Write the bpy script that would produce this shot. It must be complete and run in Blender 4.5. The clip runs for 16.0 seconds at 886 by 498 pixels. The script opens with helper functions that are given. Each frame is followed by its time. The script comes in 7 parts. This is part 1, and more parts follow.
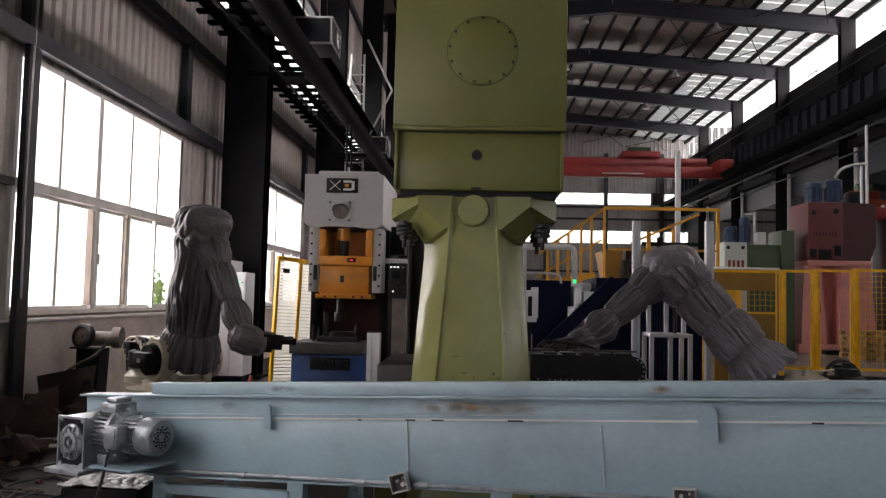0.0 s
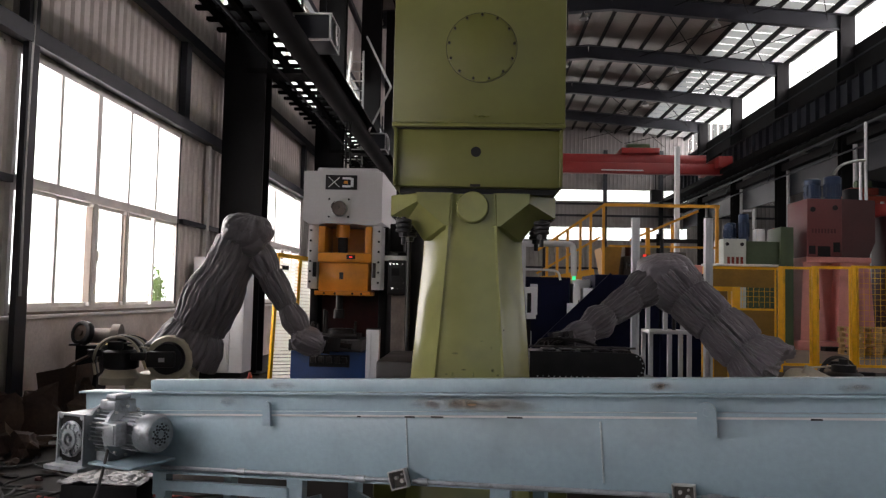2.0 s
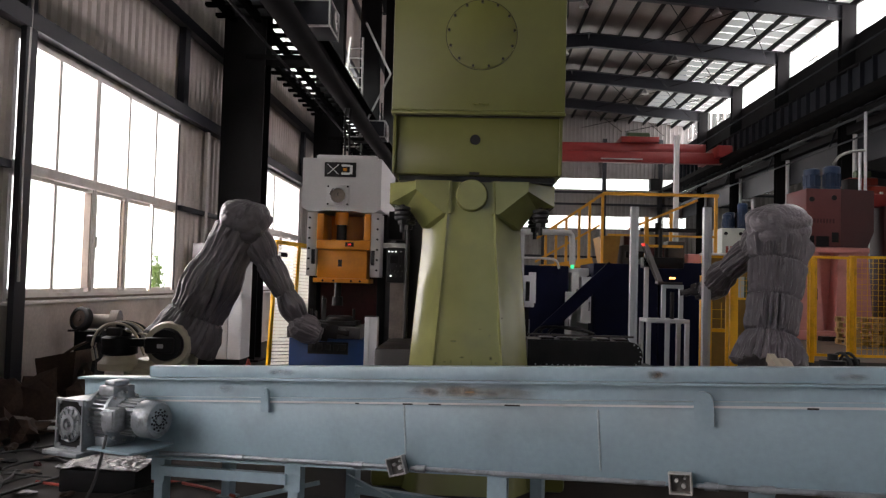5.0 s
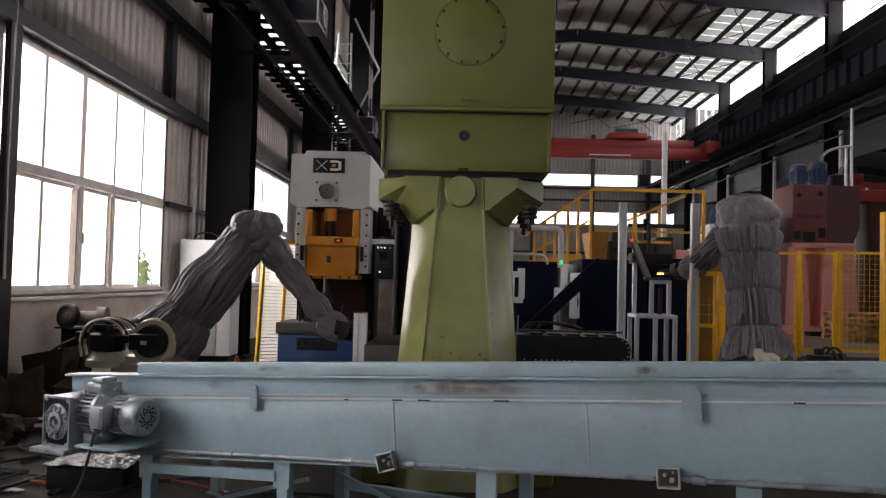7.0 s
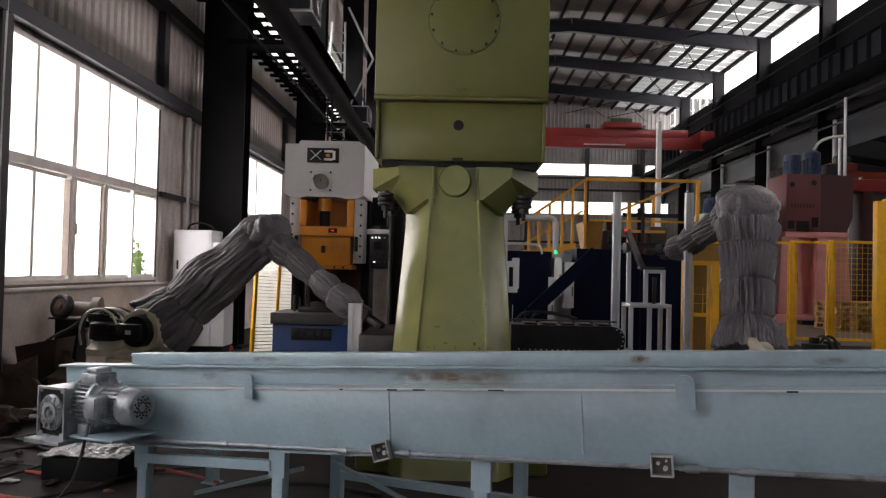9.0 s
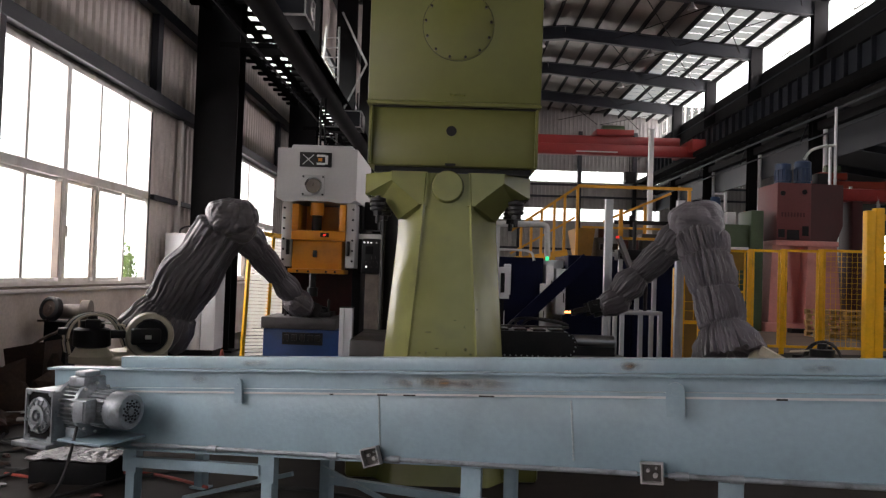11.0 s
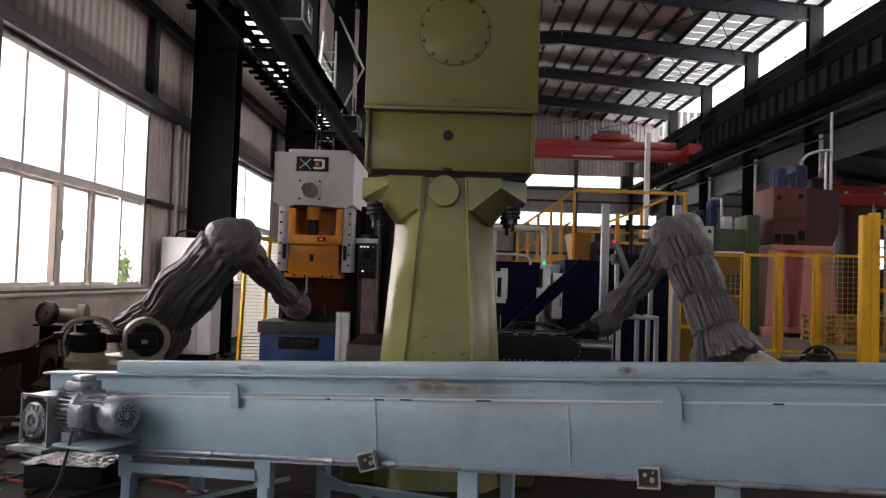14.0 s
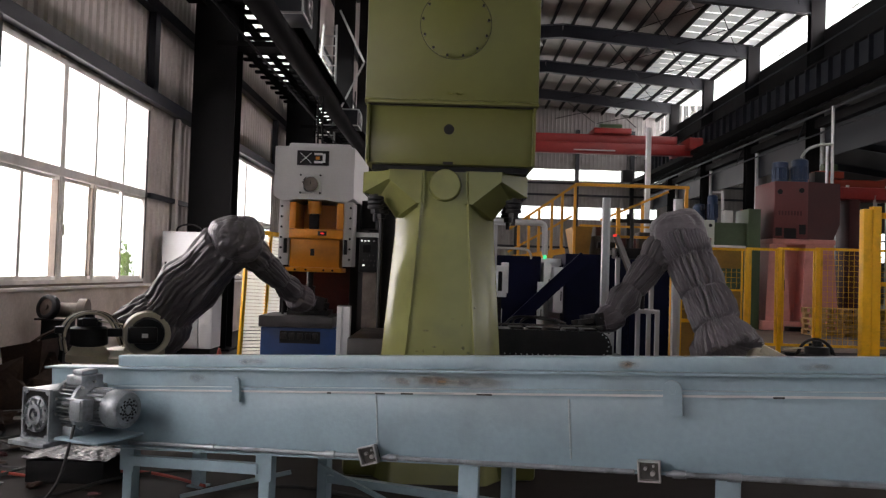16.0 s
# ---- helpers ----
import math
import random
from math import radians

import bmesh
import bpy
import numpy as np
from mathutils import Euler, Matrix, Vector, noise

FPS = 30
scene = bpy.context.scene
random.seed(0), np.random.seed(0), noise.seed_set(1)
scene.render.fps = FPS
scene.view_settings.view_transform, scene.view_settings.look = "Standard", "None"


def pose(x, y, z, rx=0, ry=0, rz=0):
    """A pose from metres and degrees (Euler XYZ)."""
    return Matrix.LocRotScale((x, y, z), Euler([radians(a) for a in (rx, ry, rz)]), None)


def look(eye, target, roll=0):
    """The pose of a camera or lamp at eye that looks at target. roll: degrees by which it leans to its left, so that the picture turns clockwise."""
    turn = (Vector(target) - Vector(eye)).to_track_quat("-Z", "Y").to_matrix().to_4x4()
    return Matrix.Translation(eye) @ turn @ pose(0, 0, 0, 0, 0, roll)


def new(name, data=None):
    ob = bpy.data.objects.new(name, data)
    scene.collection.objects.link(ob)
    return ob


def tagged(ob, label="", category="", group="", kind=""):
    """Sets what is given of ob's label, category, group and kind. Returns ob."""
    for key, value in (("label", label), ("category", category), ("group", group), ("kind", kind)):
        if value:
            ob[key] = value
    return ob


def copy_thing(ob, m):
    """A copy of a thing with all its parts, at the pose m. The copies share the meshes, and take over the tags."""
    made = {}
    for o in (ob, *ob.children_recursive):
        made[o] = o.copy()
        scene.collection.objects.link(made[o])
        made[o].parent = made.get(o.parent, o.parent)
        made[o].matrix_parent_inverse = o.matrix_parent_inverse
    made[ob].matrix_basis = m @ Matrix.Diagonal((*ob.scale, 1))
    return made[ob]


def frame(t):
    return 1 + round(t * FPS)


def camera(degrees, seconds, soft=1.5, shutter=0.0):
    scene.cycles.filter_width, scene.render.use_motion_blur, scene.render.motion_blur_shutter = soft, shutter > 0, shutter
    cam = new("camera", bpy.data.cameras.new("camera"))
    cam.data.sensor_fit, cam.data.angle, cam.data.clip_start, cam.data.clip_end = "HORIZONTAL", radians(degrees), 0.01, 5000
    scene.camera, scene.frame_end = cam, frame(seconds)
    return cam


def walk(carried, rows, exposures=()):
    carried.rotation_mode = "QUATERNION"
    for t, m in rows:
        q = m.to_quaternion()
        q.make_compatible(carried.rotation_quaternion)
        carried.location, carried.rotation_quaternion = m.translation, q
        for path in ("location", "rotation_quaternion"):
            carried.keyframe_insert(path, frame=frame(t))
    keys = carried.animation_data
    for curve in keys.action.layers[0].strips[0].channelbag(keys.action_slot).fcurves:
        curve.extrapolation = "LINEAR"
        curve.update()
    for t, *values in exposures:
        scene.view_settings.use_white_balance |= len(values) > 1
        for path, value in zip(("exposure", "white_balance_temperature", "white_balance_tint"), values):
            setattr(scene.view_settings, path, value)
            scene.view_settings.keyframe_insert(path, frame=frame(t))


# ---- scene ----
cam = camera(58.5, 16.0, soft=1.3)
PATH = [
    (0.0, pose(0.0, 0.0, 1.3, 93.502, -1.293, 2.368)),
    (0.5, pose(0.0, 0.0, 1.3, 93.561, -1.440, 2.359)),
    (1.0, pose(0.0, 0.0, 1.3, 93.580, -1.545, 2.329)),
    (1.5, pose(0.0, 0.0, 1.3, 93.457, -1.481, 2.259)),
    (2.0, pose(0.0, 0.0, 1.3, 93.274, -1.260, 2.311)),
    (2.5, pose(0.0, 0.0, 1.3, 93.097, -1.241, 2.376)),
    (3.0, pose(0.0, 0.0, 1.3, 92.929, -1.290, 2.464)),
    (3.5, pose(0.0, 0.0, 1.3, 92.763, -1.392, 2.464)),
    (4.0, pose(0.0, 0.0, 1.3, 92.589, -1.400, 2.434)),
    (6.5, pose(0.0, 0.0, 1.3, 92.249, -1.635, 1.617)),
    (7.0, pose(0.0, 0.0, 1.3, 92.131, -1.458, 1.414)),
    (7.5, pose(0.0, 0.0, 1.3, 91.927, -1.548, 1.291)),
    (8.0, pose(0.0, 0.0, 1.3, 91.644, -1.440, 1.182)),
    (8.5, pose(0.0, 0.0, 1.3, 91.457, -1.007, 1.119)),
    (9.0, pose(0.0, 0.0, 1.3, 91.406, -1.357, 1.019)),
    (11.5, pose(0.0, 0.0, 1.3, 91.946, -1.905, 0.333)),
    (12.0, pose(0.0, 0.0, 1.3, 92.043, -2.142, 0.348)),
    (12.5, pose(0.0, 0.0, 1.3, 92.146, -2.159, 0.239)),
    (13.0, pose(0.0, 0.0, 1.3, 92.207, -2.011, 0.162)),
    (13.5, pose(0.0, 0.0, 1.3, 92.165, -1.960, 0.092)),
    (14.0, pose(0.0, 0.0, 1.3, 92.144, -1.850, 0.182)),
    (14.5, pose(0.0, 0.0, 1.3, 92.113, -1.717, 0.156)),
    (15.0, pose(0.0, 0.0, 1.3, 91.958, -1.730, 0.225)),
    (15.5, pose(0.0, 0.0, 1.3, 91.812, -1.818, 0.301)),
    (16.0, pose(0.0, 0.0, 1.3, 91.712, -1.826, 0.241)),
]
walk(cam, PATH)

# ---- light ----
world = bpy.data.worlds.new("overcast_sky")
scene.world = world
world.use_nodes = True
wn = world.node_tree.nodes
sky = wn.new("ShaderNodeTexSky")
sky.sky_type, sky.sun_disc = "NISHITA", False
sky.sun_elevation, sky.sun_rotation = radians(48), radians(250)
wn["Background"].inputs["Strength"].default_value = 0.06
world.node_tree.links.new(sky.outputs["Color"], wn["Background"].inputs["Color"])
sun = new("sun", bpy.data.lights.new("sun", "SUN"))
sun.data.energy, sun.data.angle, sun.data.color = 0.8, radians(15), (1.0, 0.97, 0.92)
sun.matrix_basis = look((-40, 10, 50), (0, 12, 0))
scene.view_settings.exposure = 0.0


def area(name, eye, target, w, h, radiance, color=(1, 1, 1)):
    """Daylight standing in a window's opening."""
    lamp = new(name, bpy.data.lights.new(name, "AREA"))
    lamp.data.shape, lamp.data.size, lamp.data.size_y = "RECTANGLE", w, h
    lamp.data.energy, lamp.data.color = radiance * math.pi * w * h, color
    lamp.matrix_basis = look(eye, target)
    return lamp


DAY = (1.0, 0.825, 0.865)
for wy in (-11.9, -4.9, 2.1, 8.95, 16.7, 23.7, 30.7):
    area("window_daylight", (-4.75, wy, 2.28), (0, wy, 2.2), 4.3, 2.7, 8.2, DAY)
area("upper_window_daylight", (-4.75, 20, 7.0), (0, 20, 6.9), 50, 2.3, 1.5, DAY)
area("clerestory_daylight", (16.0, 25, 12.7), (0, 25, 12.5), 70, 1.25, 12.0, DAY)
area("end_wall_daylight", (5, 61.0, 9.1), (5, 0, 9.0), 18, 1.0, 3.0, DAY)
area("end_wall_daylight", (5, 61.0, 6.2), (5, 0, 6.1), 18, 1.0, 3.0, DAY)
area("side_bay_daylight", (34.2, 27, 4.2), (0, 27, 4.0), 60, 2.0, 0.4, DAY)
area("door_daylight", (4.0, -12.4, 2.6), (4.0, 0, 2.4), 9.0, 5.0, 0.28, (0.97, 0.97, 1.0))

# ---- materials ----
def mat(name, color, rough=0.5, metal=0.0, vary=0.18, scale=3.0, fine=60.0, bump=0.1, dirt=None, dirt_amount=0.0, spec=0.5, stretch=(1, 1, 1), sheen=0.0, piece=0.0, reach=0.01):
    """A painted, metal or cloth surface: two scales of tone, fine relief and dirt of its own shape."""
    m = bpy.data.materials.new(name)
    m.use_nodes = True
    nt = m.node_tree
    n, l = nt.nodes, nt.links
    b = n["Principled BSDF"]
    tc = n.new("ShaderNodeTexCoord")
    mp = n.new("ShaderNodeMapping")
    mp.inputs["Scale"].default_value = stretch
    l.new(tc.outputs["Object"], mp.inputs["Vector"])
    big, small = n.new("ShaderNodeTexNoise"), n.new("ShaderNodeTexNoise")
    for t, s, d in ((big, scale, 6.0), (small, fine, 3.0)):
        t.inputs["Scale"].default_value, t.inputs["Detail"].default_value = s, d
        l.new(mp.outputs["Vector"], t.inputs["Vector"])
    r1 = n.new("ShaderNodeMapRange")
    r1.inputs["From Min"].default_value, r1.inputs["From Max"].default_value = 0.3, 0.7
    r1.inputs["To Min"].default_value, r1.inputs["To Max"].default_value = 1 - vary, 1 + vary
    l.new(big.outputs["Fac"], r1.inputs["Value"])
    r2 = n.new("ShaderNodeMapRange")
    r2.inputs["From Min"].default_value, r2.inputs["From Max"].default_value = 0.3, 0.7
    r2.inputs["To Min"].default_value, r2.inputs["To Max"].default_value = 1 - vary * 0.4, 1 + vary * 0.4
    l.new(small.outputs["Fac"], r2.inputs["Value"])
    mul = n.new("ShaderNodeMath")
    mul.operation = "MULTIPLY"
    l.new(r1.outputs["Result"], mul.inputs[0])
    l.new(r2.outputs["Result"], mul.inputs[1])
    tone = mul.outputs["Value"]
    if piece:
        info, rp, m3 = n.new("ShaderNodeObjectInfo"), n.new("ShaderNodeMapRange"), n.new("ShaderNodeMath")
        rp.inputs["To Min"].default_value, rp.inputs["To Max"].default_value = 1 - piece, 1 + piece
        l.new(info.outputs["Random"], rp.inputs["Value"])
        m3.operation = "MULTIPLY"
        l.new(tone, m3.inputs[0])
        l.new(rp.outputs["Result"], m3.inputs[1])
        tone = m3.outputs["Value"]
    sc = n.new("ShaderNodeVectorMath")
    sc.operation = "SCALE"
    sc.inputs[0].default_value = color
    l.new(tone, sc.inputs["Scale"])
    out = sc.outputs["Vector"]
    if dirt:
        dn, dr, mix = n.new("ShaderNodeTexNoise"), n.new("ShaderNodeValToRGB"), n.new("ShaderNodeMix")
        dn.inputs["Scale"].default_value, dn.inputs["Detail"].default_value = scale * 1.7, 9.0
        l.new(tc.outputs["Object"], dn.inputs["Vector"])
        dr.color_ramp.elements[0].position, dr.color_ramp.elements[1].position = 0.52, 0.72
        dr.color_ramp.elements[1].color = (dirt_amount,) * 3 + (1,)
        l.new(dn.outputs["Fac"], dr.inputs["Fac"])
        mix.data_type = "RGBA"
        l.new(dr.outputs["Color"], mix.inputs["Factor"])
        l.new(out, mix.inputs["A"])
        mix.inputs["B"].default_value = (*dirt, 1)
        out = mix.outputs["Result"]
    l.new(out, b.inputs["Base Color"])
    rr = n.new("ShaderNodeMapRange")
    rr.inputs["To Min"].default_value, rr.inputs["To Max"].default_value = max(0.04, rough - 0.12), min(1, rough + 0.12)
    l.new(big.outputs["Fac"], rr.inputs["Value"])
    l.new(rr.outputs["Result"], b.inputs["Roughness"])
    b.inputs["Metallic"].default_value = metal
    b.inputs["Specular IOR Level"].default_value = spec
    if sheen:
        b.inputs["Sheen Weight"].default_value, b.inputs["Sheen Roughness"].default_value = sheen, 0.35
    if bump:
        bp = n.new("ShaderNodeBump")
        bp.inputs["Strength"].default_value, bp.inputs["Distance"].default_value = bump, reach
        l.new(small.outputs["Fac"], bp.inputs["Height"])
        l.new(bp.outputs["Normal"], b.inputs["Normal"])
    return m


def glow(name, color, strength):
    m = bpy.data.materials.new(name)
    m.use_nodes = True
    b = m.node_tree.nodes["Principled BSDF"]
    b.inputs["Base Color"].default_value = (*color, 1)
    b.inputs["Emission Color"].default_value, b.inputs["Emission Strength"].default_value = (*color, 1), strength
    return m


def glass(name):
    m = bpy.data.materials.new(name)
    m.use_nodes = True
    n, l = m.node_tree.nodes, m.node_tree.links
    n.remove(n["Principled BSDF"])
    tr, gl, mx = n.new("ShaderNodeBsdfTransparent"), n.new("ShaderNodeBsdfGlossy"), n.new("ShaderNodeMixShader")
    tr.inputs["Color"].default_value = (0.9, 0.93, 0.92, 1)
    gl.inputs["Roughness"].default_value = 0.03
    mx.inputs["Fac"].default_value = 0.06
    l.new(tr.outputs["BSDF"], mx.inputs[1])
    l.new(gl.outputs["BSDF"], mx.inputs[2])
    l.new(mx.outputs["Shader"], n["Material Output"].inputs["Surface"])
    return m


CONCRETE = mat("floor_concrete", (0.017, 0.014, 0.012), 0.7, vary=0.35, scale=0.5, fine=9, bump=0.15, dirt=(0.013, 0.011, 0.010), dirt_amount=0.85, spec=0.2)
# Lighter copy of the floor concrete; the aisle's brighter light is in the colour.
AISLE = mat("lit_aisle_concrete", (0.19, 0.140, 0.108), 0.6, vary=0.25, scale=0.6, fine=9, bump=0.08, dirt=(0.10, 0.082, 0.07), dirt_amount=0.7)
PLASTER = mat("stained_plaster", (0.64, 0.575, 0.52), 0.85, vary=0.2, scale=1.2, fine=30, bump=0.15, dirt=(0.36, 0.29, 0.24), dirt_amount=0.6)
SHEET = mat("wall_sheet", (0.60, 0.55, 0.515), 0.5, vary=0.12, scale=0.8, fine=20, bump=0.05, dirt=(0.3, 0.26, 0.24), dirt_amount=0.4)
# Darker copy of the wall sheet: the far walls' dimness is in the colour.
SHEET_DIM = mat("dimmed_grey_wall_sheet", (0.30, 0.285, 0.275), 0.55, vary=0.12, scale=0.8, fine=20, bump=0.05, dirt=(0.16, 0.14, 0.13), dirt_amount=0.4)
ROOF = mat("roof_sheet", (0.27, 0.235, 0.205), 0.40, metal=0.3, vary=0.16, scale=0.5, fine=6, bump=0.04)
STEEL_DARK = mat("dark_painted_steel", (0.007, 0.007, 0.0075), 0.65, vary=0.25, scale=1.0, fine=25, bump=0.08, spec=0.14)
STEEL_BLUE = mat("blue_grey_rafter_paint", (0.017, 0.020, 0.027), 0.45, vary=0.2, scale=0.6, fine=15, bump=0.05)
BLACK = mat("black_plastic", (0.009, 0.009, 0.010), 0.5, vary=0.2, scale=8, fine=80, bump=0.05, spec=0.3)
MATTE = mat("matte_black_steel", (0.005, 0.005, 0.005), 0.8, vary=0.3, scale=2, fine=30, bump=0.1, spec=0.08)
RUBBER = mat("black_rubber", (0.02, 0.02, 0.02), 0.6, vary=0.2, scale=8, fine=80, bump=0.1)
CHAINM = mat("oiled_black_steel", (0.02, 0.018, 0.017), 0.35, metal=0.5, vary=0.3, scale=6, fine=70, bump=0.1)
BRIGHT = mat("bright_steel", (0.55, 0.55, 0.56), 0.3, metal=1.0, vary=0.12, scale=6, fine=90, bump=0.05)
ALU = mat("anodised_aluminium", (0.62, 0.63, 0.65), 0.38, metal=0.6, vary=0.06, scale=4, fine=90, bump=0.03)
FRAME = mat("window_frame_paint", (0.80, 0.77, 0.73), 0.4, vary=0.1, scale=3, fine=40, bump=0.05, dirt=(0.5, 0.44, 0.36), dirt_amount=0.4)
GASKET = mat("brown_grey_window_seal", (0.17, 0.135, 0.105), 0.6, vary=0.25, scale=6, fine=50, bump=0.1)
GLASS = glass("window_glass")
CONV = mat("conveyor_grey_blue_paint", (0.235, 0.325, 0.375), 0.38, vary=0.11, scale=1.6, fine=38, bump=0.14, dirt=(0.16, 0.2, 0.215), dirt_amount=0.6)
RUST = mat("rust_smear", (0.16, 0.12, 0.07), 0.7, vary=0.35, scale=9, fine=60, bump=0.1)
WELD = mat("weld_bead", (0.30, 0.36, 0.38), 0.4, vary=0.2, scale=20, fine=120, bump=0.4)
MOTORM = mat("silver_grey_motor_paint", (0.265, 0.292, 0.312), 0.34, metal=0.35, vary=0.2, scale=8, fine=90, bump=0.12, dirt=(0.06, 0.06, 0.06), dirt_amount=0.7)
GALV = mat("galvanised_conduit", (0.5, 0.5, 0.49), 0.4, metal=0.8, vary=0.2, scale=5, fine=60, bump=0.08)
GREEN = mat("olive_green_enamel", (0.117, 0.122, 0.030), 0.32, vary=0.07, scale=1.8, fine=14, bump=0.16, dirt=(0.105, 0.108, 0.034), dirt_amount=0.5)
GREEN_WORN = mat("scuffed_green_casting", (0.195, 0.205, 0.07), 0.19, vary=0.12, scale=2.2, fine=7, bump=0.14, dirt=(0.14, 0.14, 0.07), dirt_amount=0.55)
XGREY = mat("press_light_grey_paint", (0.50, 0.50, 0.50), 0.42, vary=0.06, scale=2, fine=40, bump=0.05)
ORANGE = mat("orange_slide_paint", (0.66, 0.25, 0.016), 0.33, vary=0.1, scale=3, fine=40, bump=0.05, dirt=(0.4, 0.15, 0.02), dirt_amount=0.5)
MAROON = mat("dark_red_guard", (0.06, 0.012, 0.012), 0.6, vary=0.3, scale=3, fine=30, bump=0.1)
BEDBLUE = mat("blue_bed_paint", (0.010, 0.055, 0.21), 0.42, vary=0.15, scale=3, fine=40, bump=0.05, dirt=(0.02, 0.04, 0.09), dirt_amount=0.5)
NAVY = mat("navy_machine_paint", (0.002, 0.0034, 0.015), 0.5, vary=0.25, scale=2, fine=30, bump=0.05, spec=0.1)
YELLOW = mat("yellow_powder_coat", (0.93, 0.50, 0.012), 0.42, vary=0.1, scale=3, fine=40, bump=0.05, dirt=(0.42, 0.24, 0.02), dirt_amount=0.4)
RAILY = mat("orange_yellow_rail", (0.68, 0.33, 0.03), 0.45, vary=0.1, scale=3, fine=40, bump=0.05)
WHITEP = mat("white_cabinet_enamel", (0.68, 0.69, 0.70), 0.4, vary=0.05, scale=1.5, fine=30, bump=0.02)
CREAM = mat("cream_robot_paint", (0.60, 0.55, 0.43), 0.4, vary=0.1, scale=4, fine=60, bump=0.05, dirt=(0.3, 0.25, 0.18), dirt_amount=0.4)
# Two tones of grey cover: backlit shade darkens CLOTH, window light lifts PALE_CLOTH.
CLOTH = mat("shaded_grey_satin_cover", (0.112, 0.102, 0.112), 0.36, metal=0.1, vary=0.14, scale=5, fine=34, bump=0.8, reach=0.02, sheen=0.15, spec=0.6, stretch=(1, 1, 0.22))
PALE_CLOTH = mat("lit_grey_satin_cover", (0.21, 0.195, 0.218), 0.33, metal=0.1, vary=0.14, scale=5, fine=38, bump=0.8, reach=0.02, sheen=0.15, spec=0.6, stretch=(1, 1, 0.22))
PINK = mat("primer_red_pink", (0.70, 0.30, 0.27), 0.5, vary=0.1, scale=0.8, fine=15, bump=0.05, dirt=(0.33, 0.11, 0.1), dirt_amount=0.4)
# Hammer primer with head shade in the colour; DKRED also serves plain dark red parts.
SHADED_PINK = mat("shaded_primer_pink", (0.135, 0.036, 0.036), 0.5, vary=0.12, scale=0.8, fine=15, bump=0.05, dirt=(0.16, 0.05, 0.05), dirt_amount=0.5)
DKRED = mat("dark_red_and_shaded_primer", (0.062, 0.011, 0.012), 0.5, vary=0.15, scale=0.8, fine=15, bump=0.05)
CRANE = mat("crane_red_paint", (0.27, 0.022, 0.02), 0.45, vary=0.2, scale=0.6, fine=10, bump=0.03)
ORANGE_RED = mat("orange_red_panel", (0.26, 0.035, 0.018), 0.5, vary=0.15, scale=0.6, fine=10, bump=0.03)
MCGREEN = mat("dark_green_machine", (0.06, 0.09, 0.045), 0.45, vary=0.15, scale=1, fine=15, bump=0.05)
MCWHITE = mat("pale_green_panel", (0.5, 0.54, 0.49), 0.45, vary=0.08, scale=1, fine=15, bump=0.03)
BLUEMOT = mat("blue_motor_paint", (0.008, 0.03, 0.085), 0.45, vary=0.15, scale=4, fine=40, bump=0.05)
# Side bay gloom put into the sheet colour.
DIMROOF = mat("dimmed_roof_and_wall_sheet", (0.055, 0.05, 0.047), 0.6, vary=0.15, scale=0.4, fine=8, bump=0.03)
WOOD = mat("pallet_wood", (0.40, 0.25, 0.10), 0.8, vary=0.3, scale=4, fine=30, bump=0.3, stretch=(1, 6, 6), piece=0.2)
SCRAP = mat("rusty_scrap", (0.052, 0.031, 0.021), 0.8, vary=0.4, scale=5, fine=40, bump=0.4)
CARTON = mat("beige_cardboard", (0.42, 0.33, 0.24), 0.8, vary=0.12, scale=4, fine=60, bump=0.08)
BOLSTER = mat("dull_grey_bolster_steel", (0.085, 0.08, 0.082), 0.5, metal=0.3, vary=0.2, scale=5, fine=50, bump=0.1)
# Dusty castings; also darkens the panel column for its shade.
DUSTY_SHADED = mat("dusty_and_shaded_brown_grey", (0.15, 0.125, 0.105), 0.6, vary=0.3, scale=6, fine=50, bump=0.15)
FOIL = mat("crumpled_clear_film", (0.2, 0.2, 0.2), 0.2, vary=0.3, scale=9, fine=40, bump=0.8)
HOSE = mat("red_hose", (0.30, 0.045, 0.03), 0.5, vary=0.15, scale=5, fine=60, bump=0.05)
LEAF = mat("leaf_green", (0.12, 0.20, 0.04), 0.5, vary=0.3, scale=9, fine=40, bump=0.1)
BLIND = mat("white_mesh_panel", (0.72, 0.72, 0.66), 0.6, vary=0.06, scale=2, fine=40, bump=0.05)
def let_through(m, share):
    """Thin white sheet that daylight shines through."""
    n, l = m.node_tree.nodes, m.node_tree.links
    tl, mx = n.new("ShaderNodeBsdfTranslucent"), n.new("ShaderNodeMixShader")
    tl.inputs["Color"].default_value = (0.9, 0.9, 0.84, 1)
    mx.inputs["Fac"].default_value = share
    l.new(n["Principled BSDF"].outputs["BSDF"], mx.inputs[1])
    l.new(tl.outputs["BSDF"], mx.inputs[2])
    l.new(mx.outputs["Shader"], n["Material Output"].inputs["Surface"])


let_through(BLIND, 0.85)
# Paler, translucent roof sheet: clerestory light on the eaves put into the material.
LIT_ROOF = mat("lit_eaves_roof_sheet", (0.42, 0.46, 0.50), 0.4, vary=0.12, scale=0.7, fine=8, bump=0.05, dirt=(0.4, 0.4, 0.38), dirt_amount=0.5)
let_through(LIT_ROOF, 0.28)
TUBE = mat("white_cable_tube", (0.62, 0.63, 0.63), 0.5, vary=0.08, scale=3, fine=40, bump=0.03)
ROBOTP = mat("warm_dark_plate", (0.05, 0.045, 0.04), 0.5, vary=0.2, scale=5, fine=50, bump=0.1)
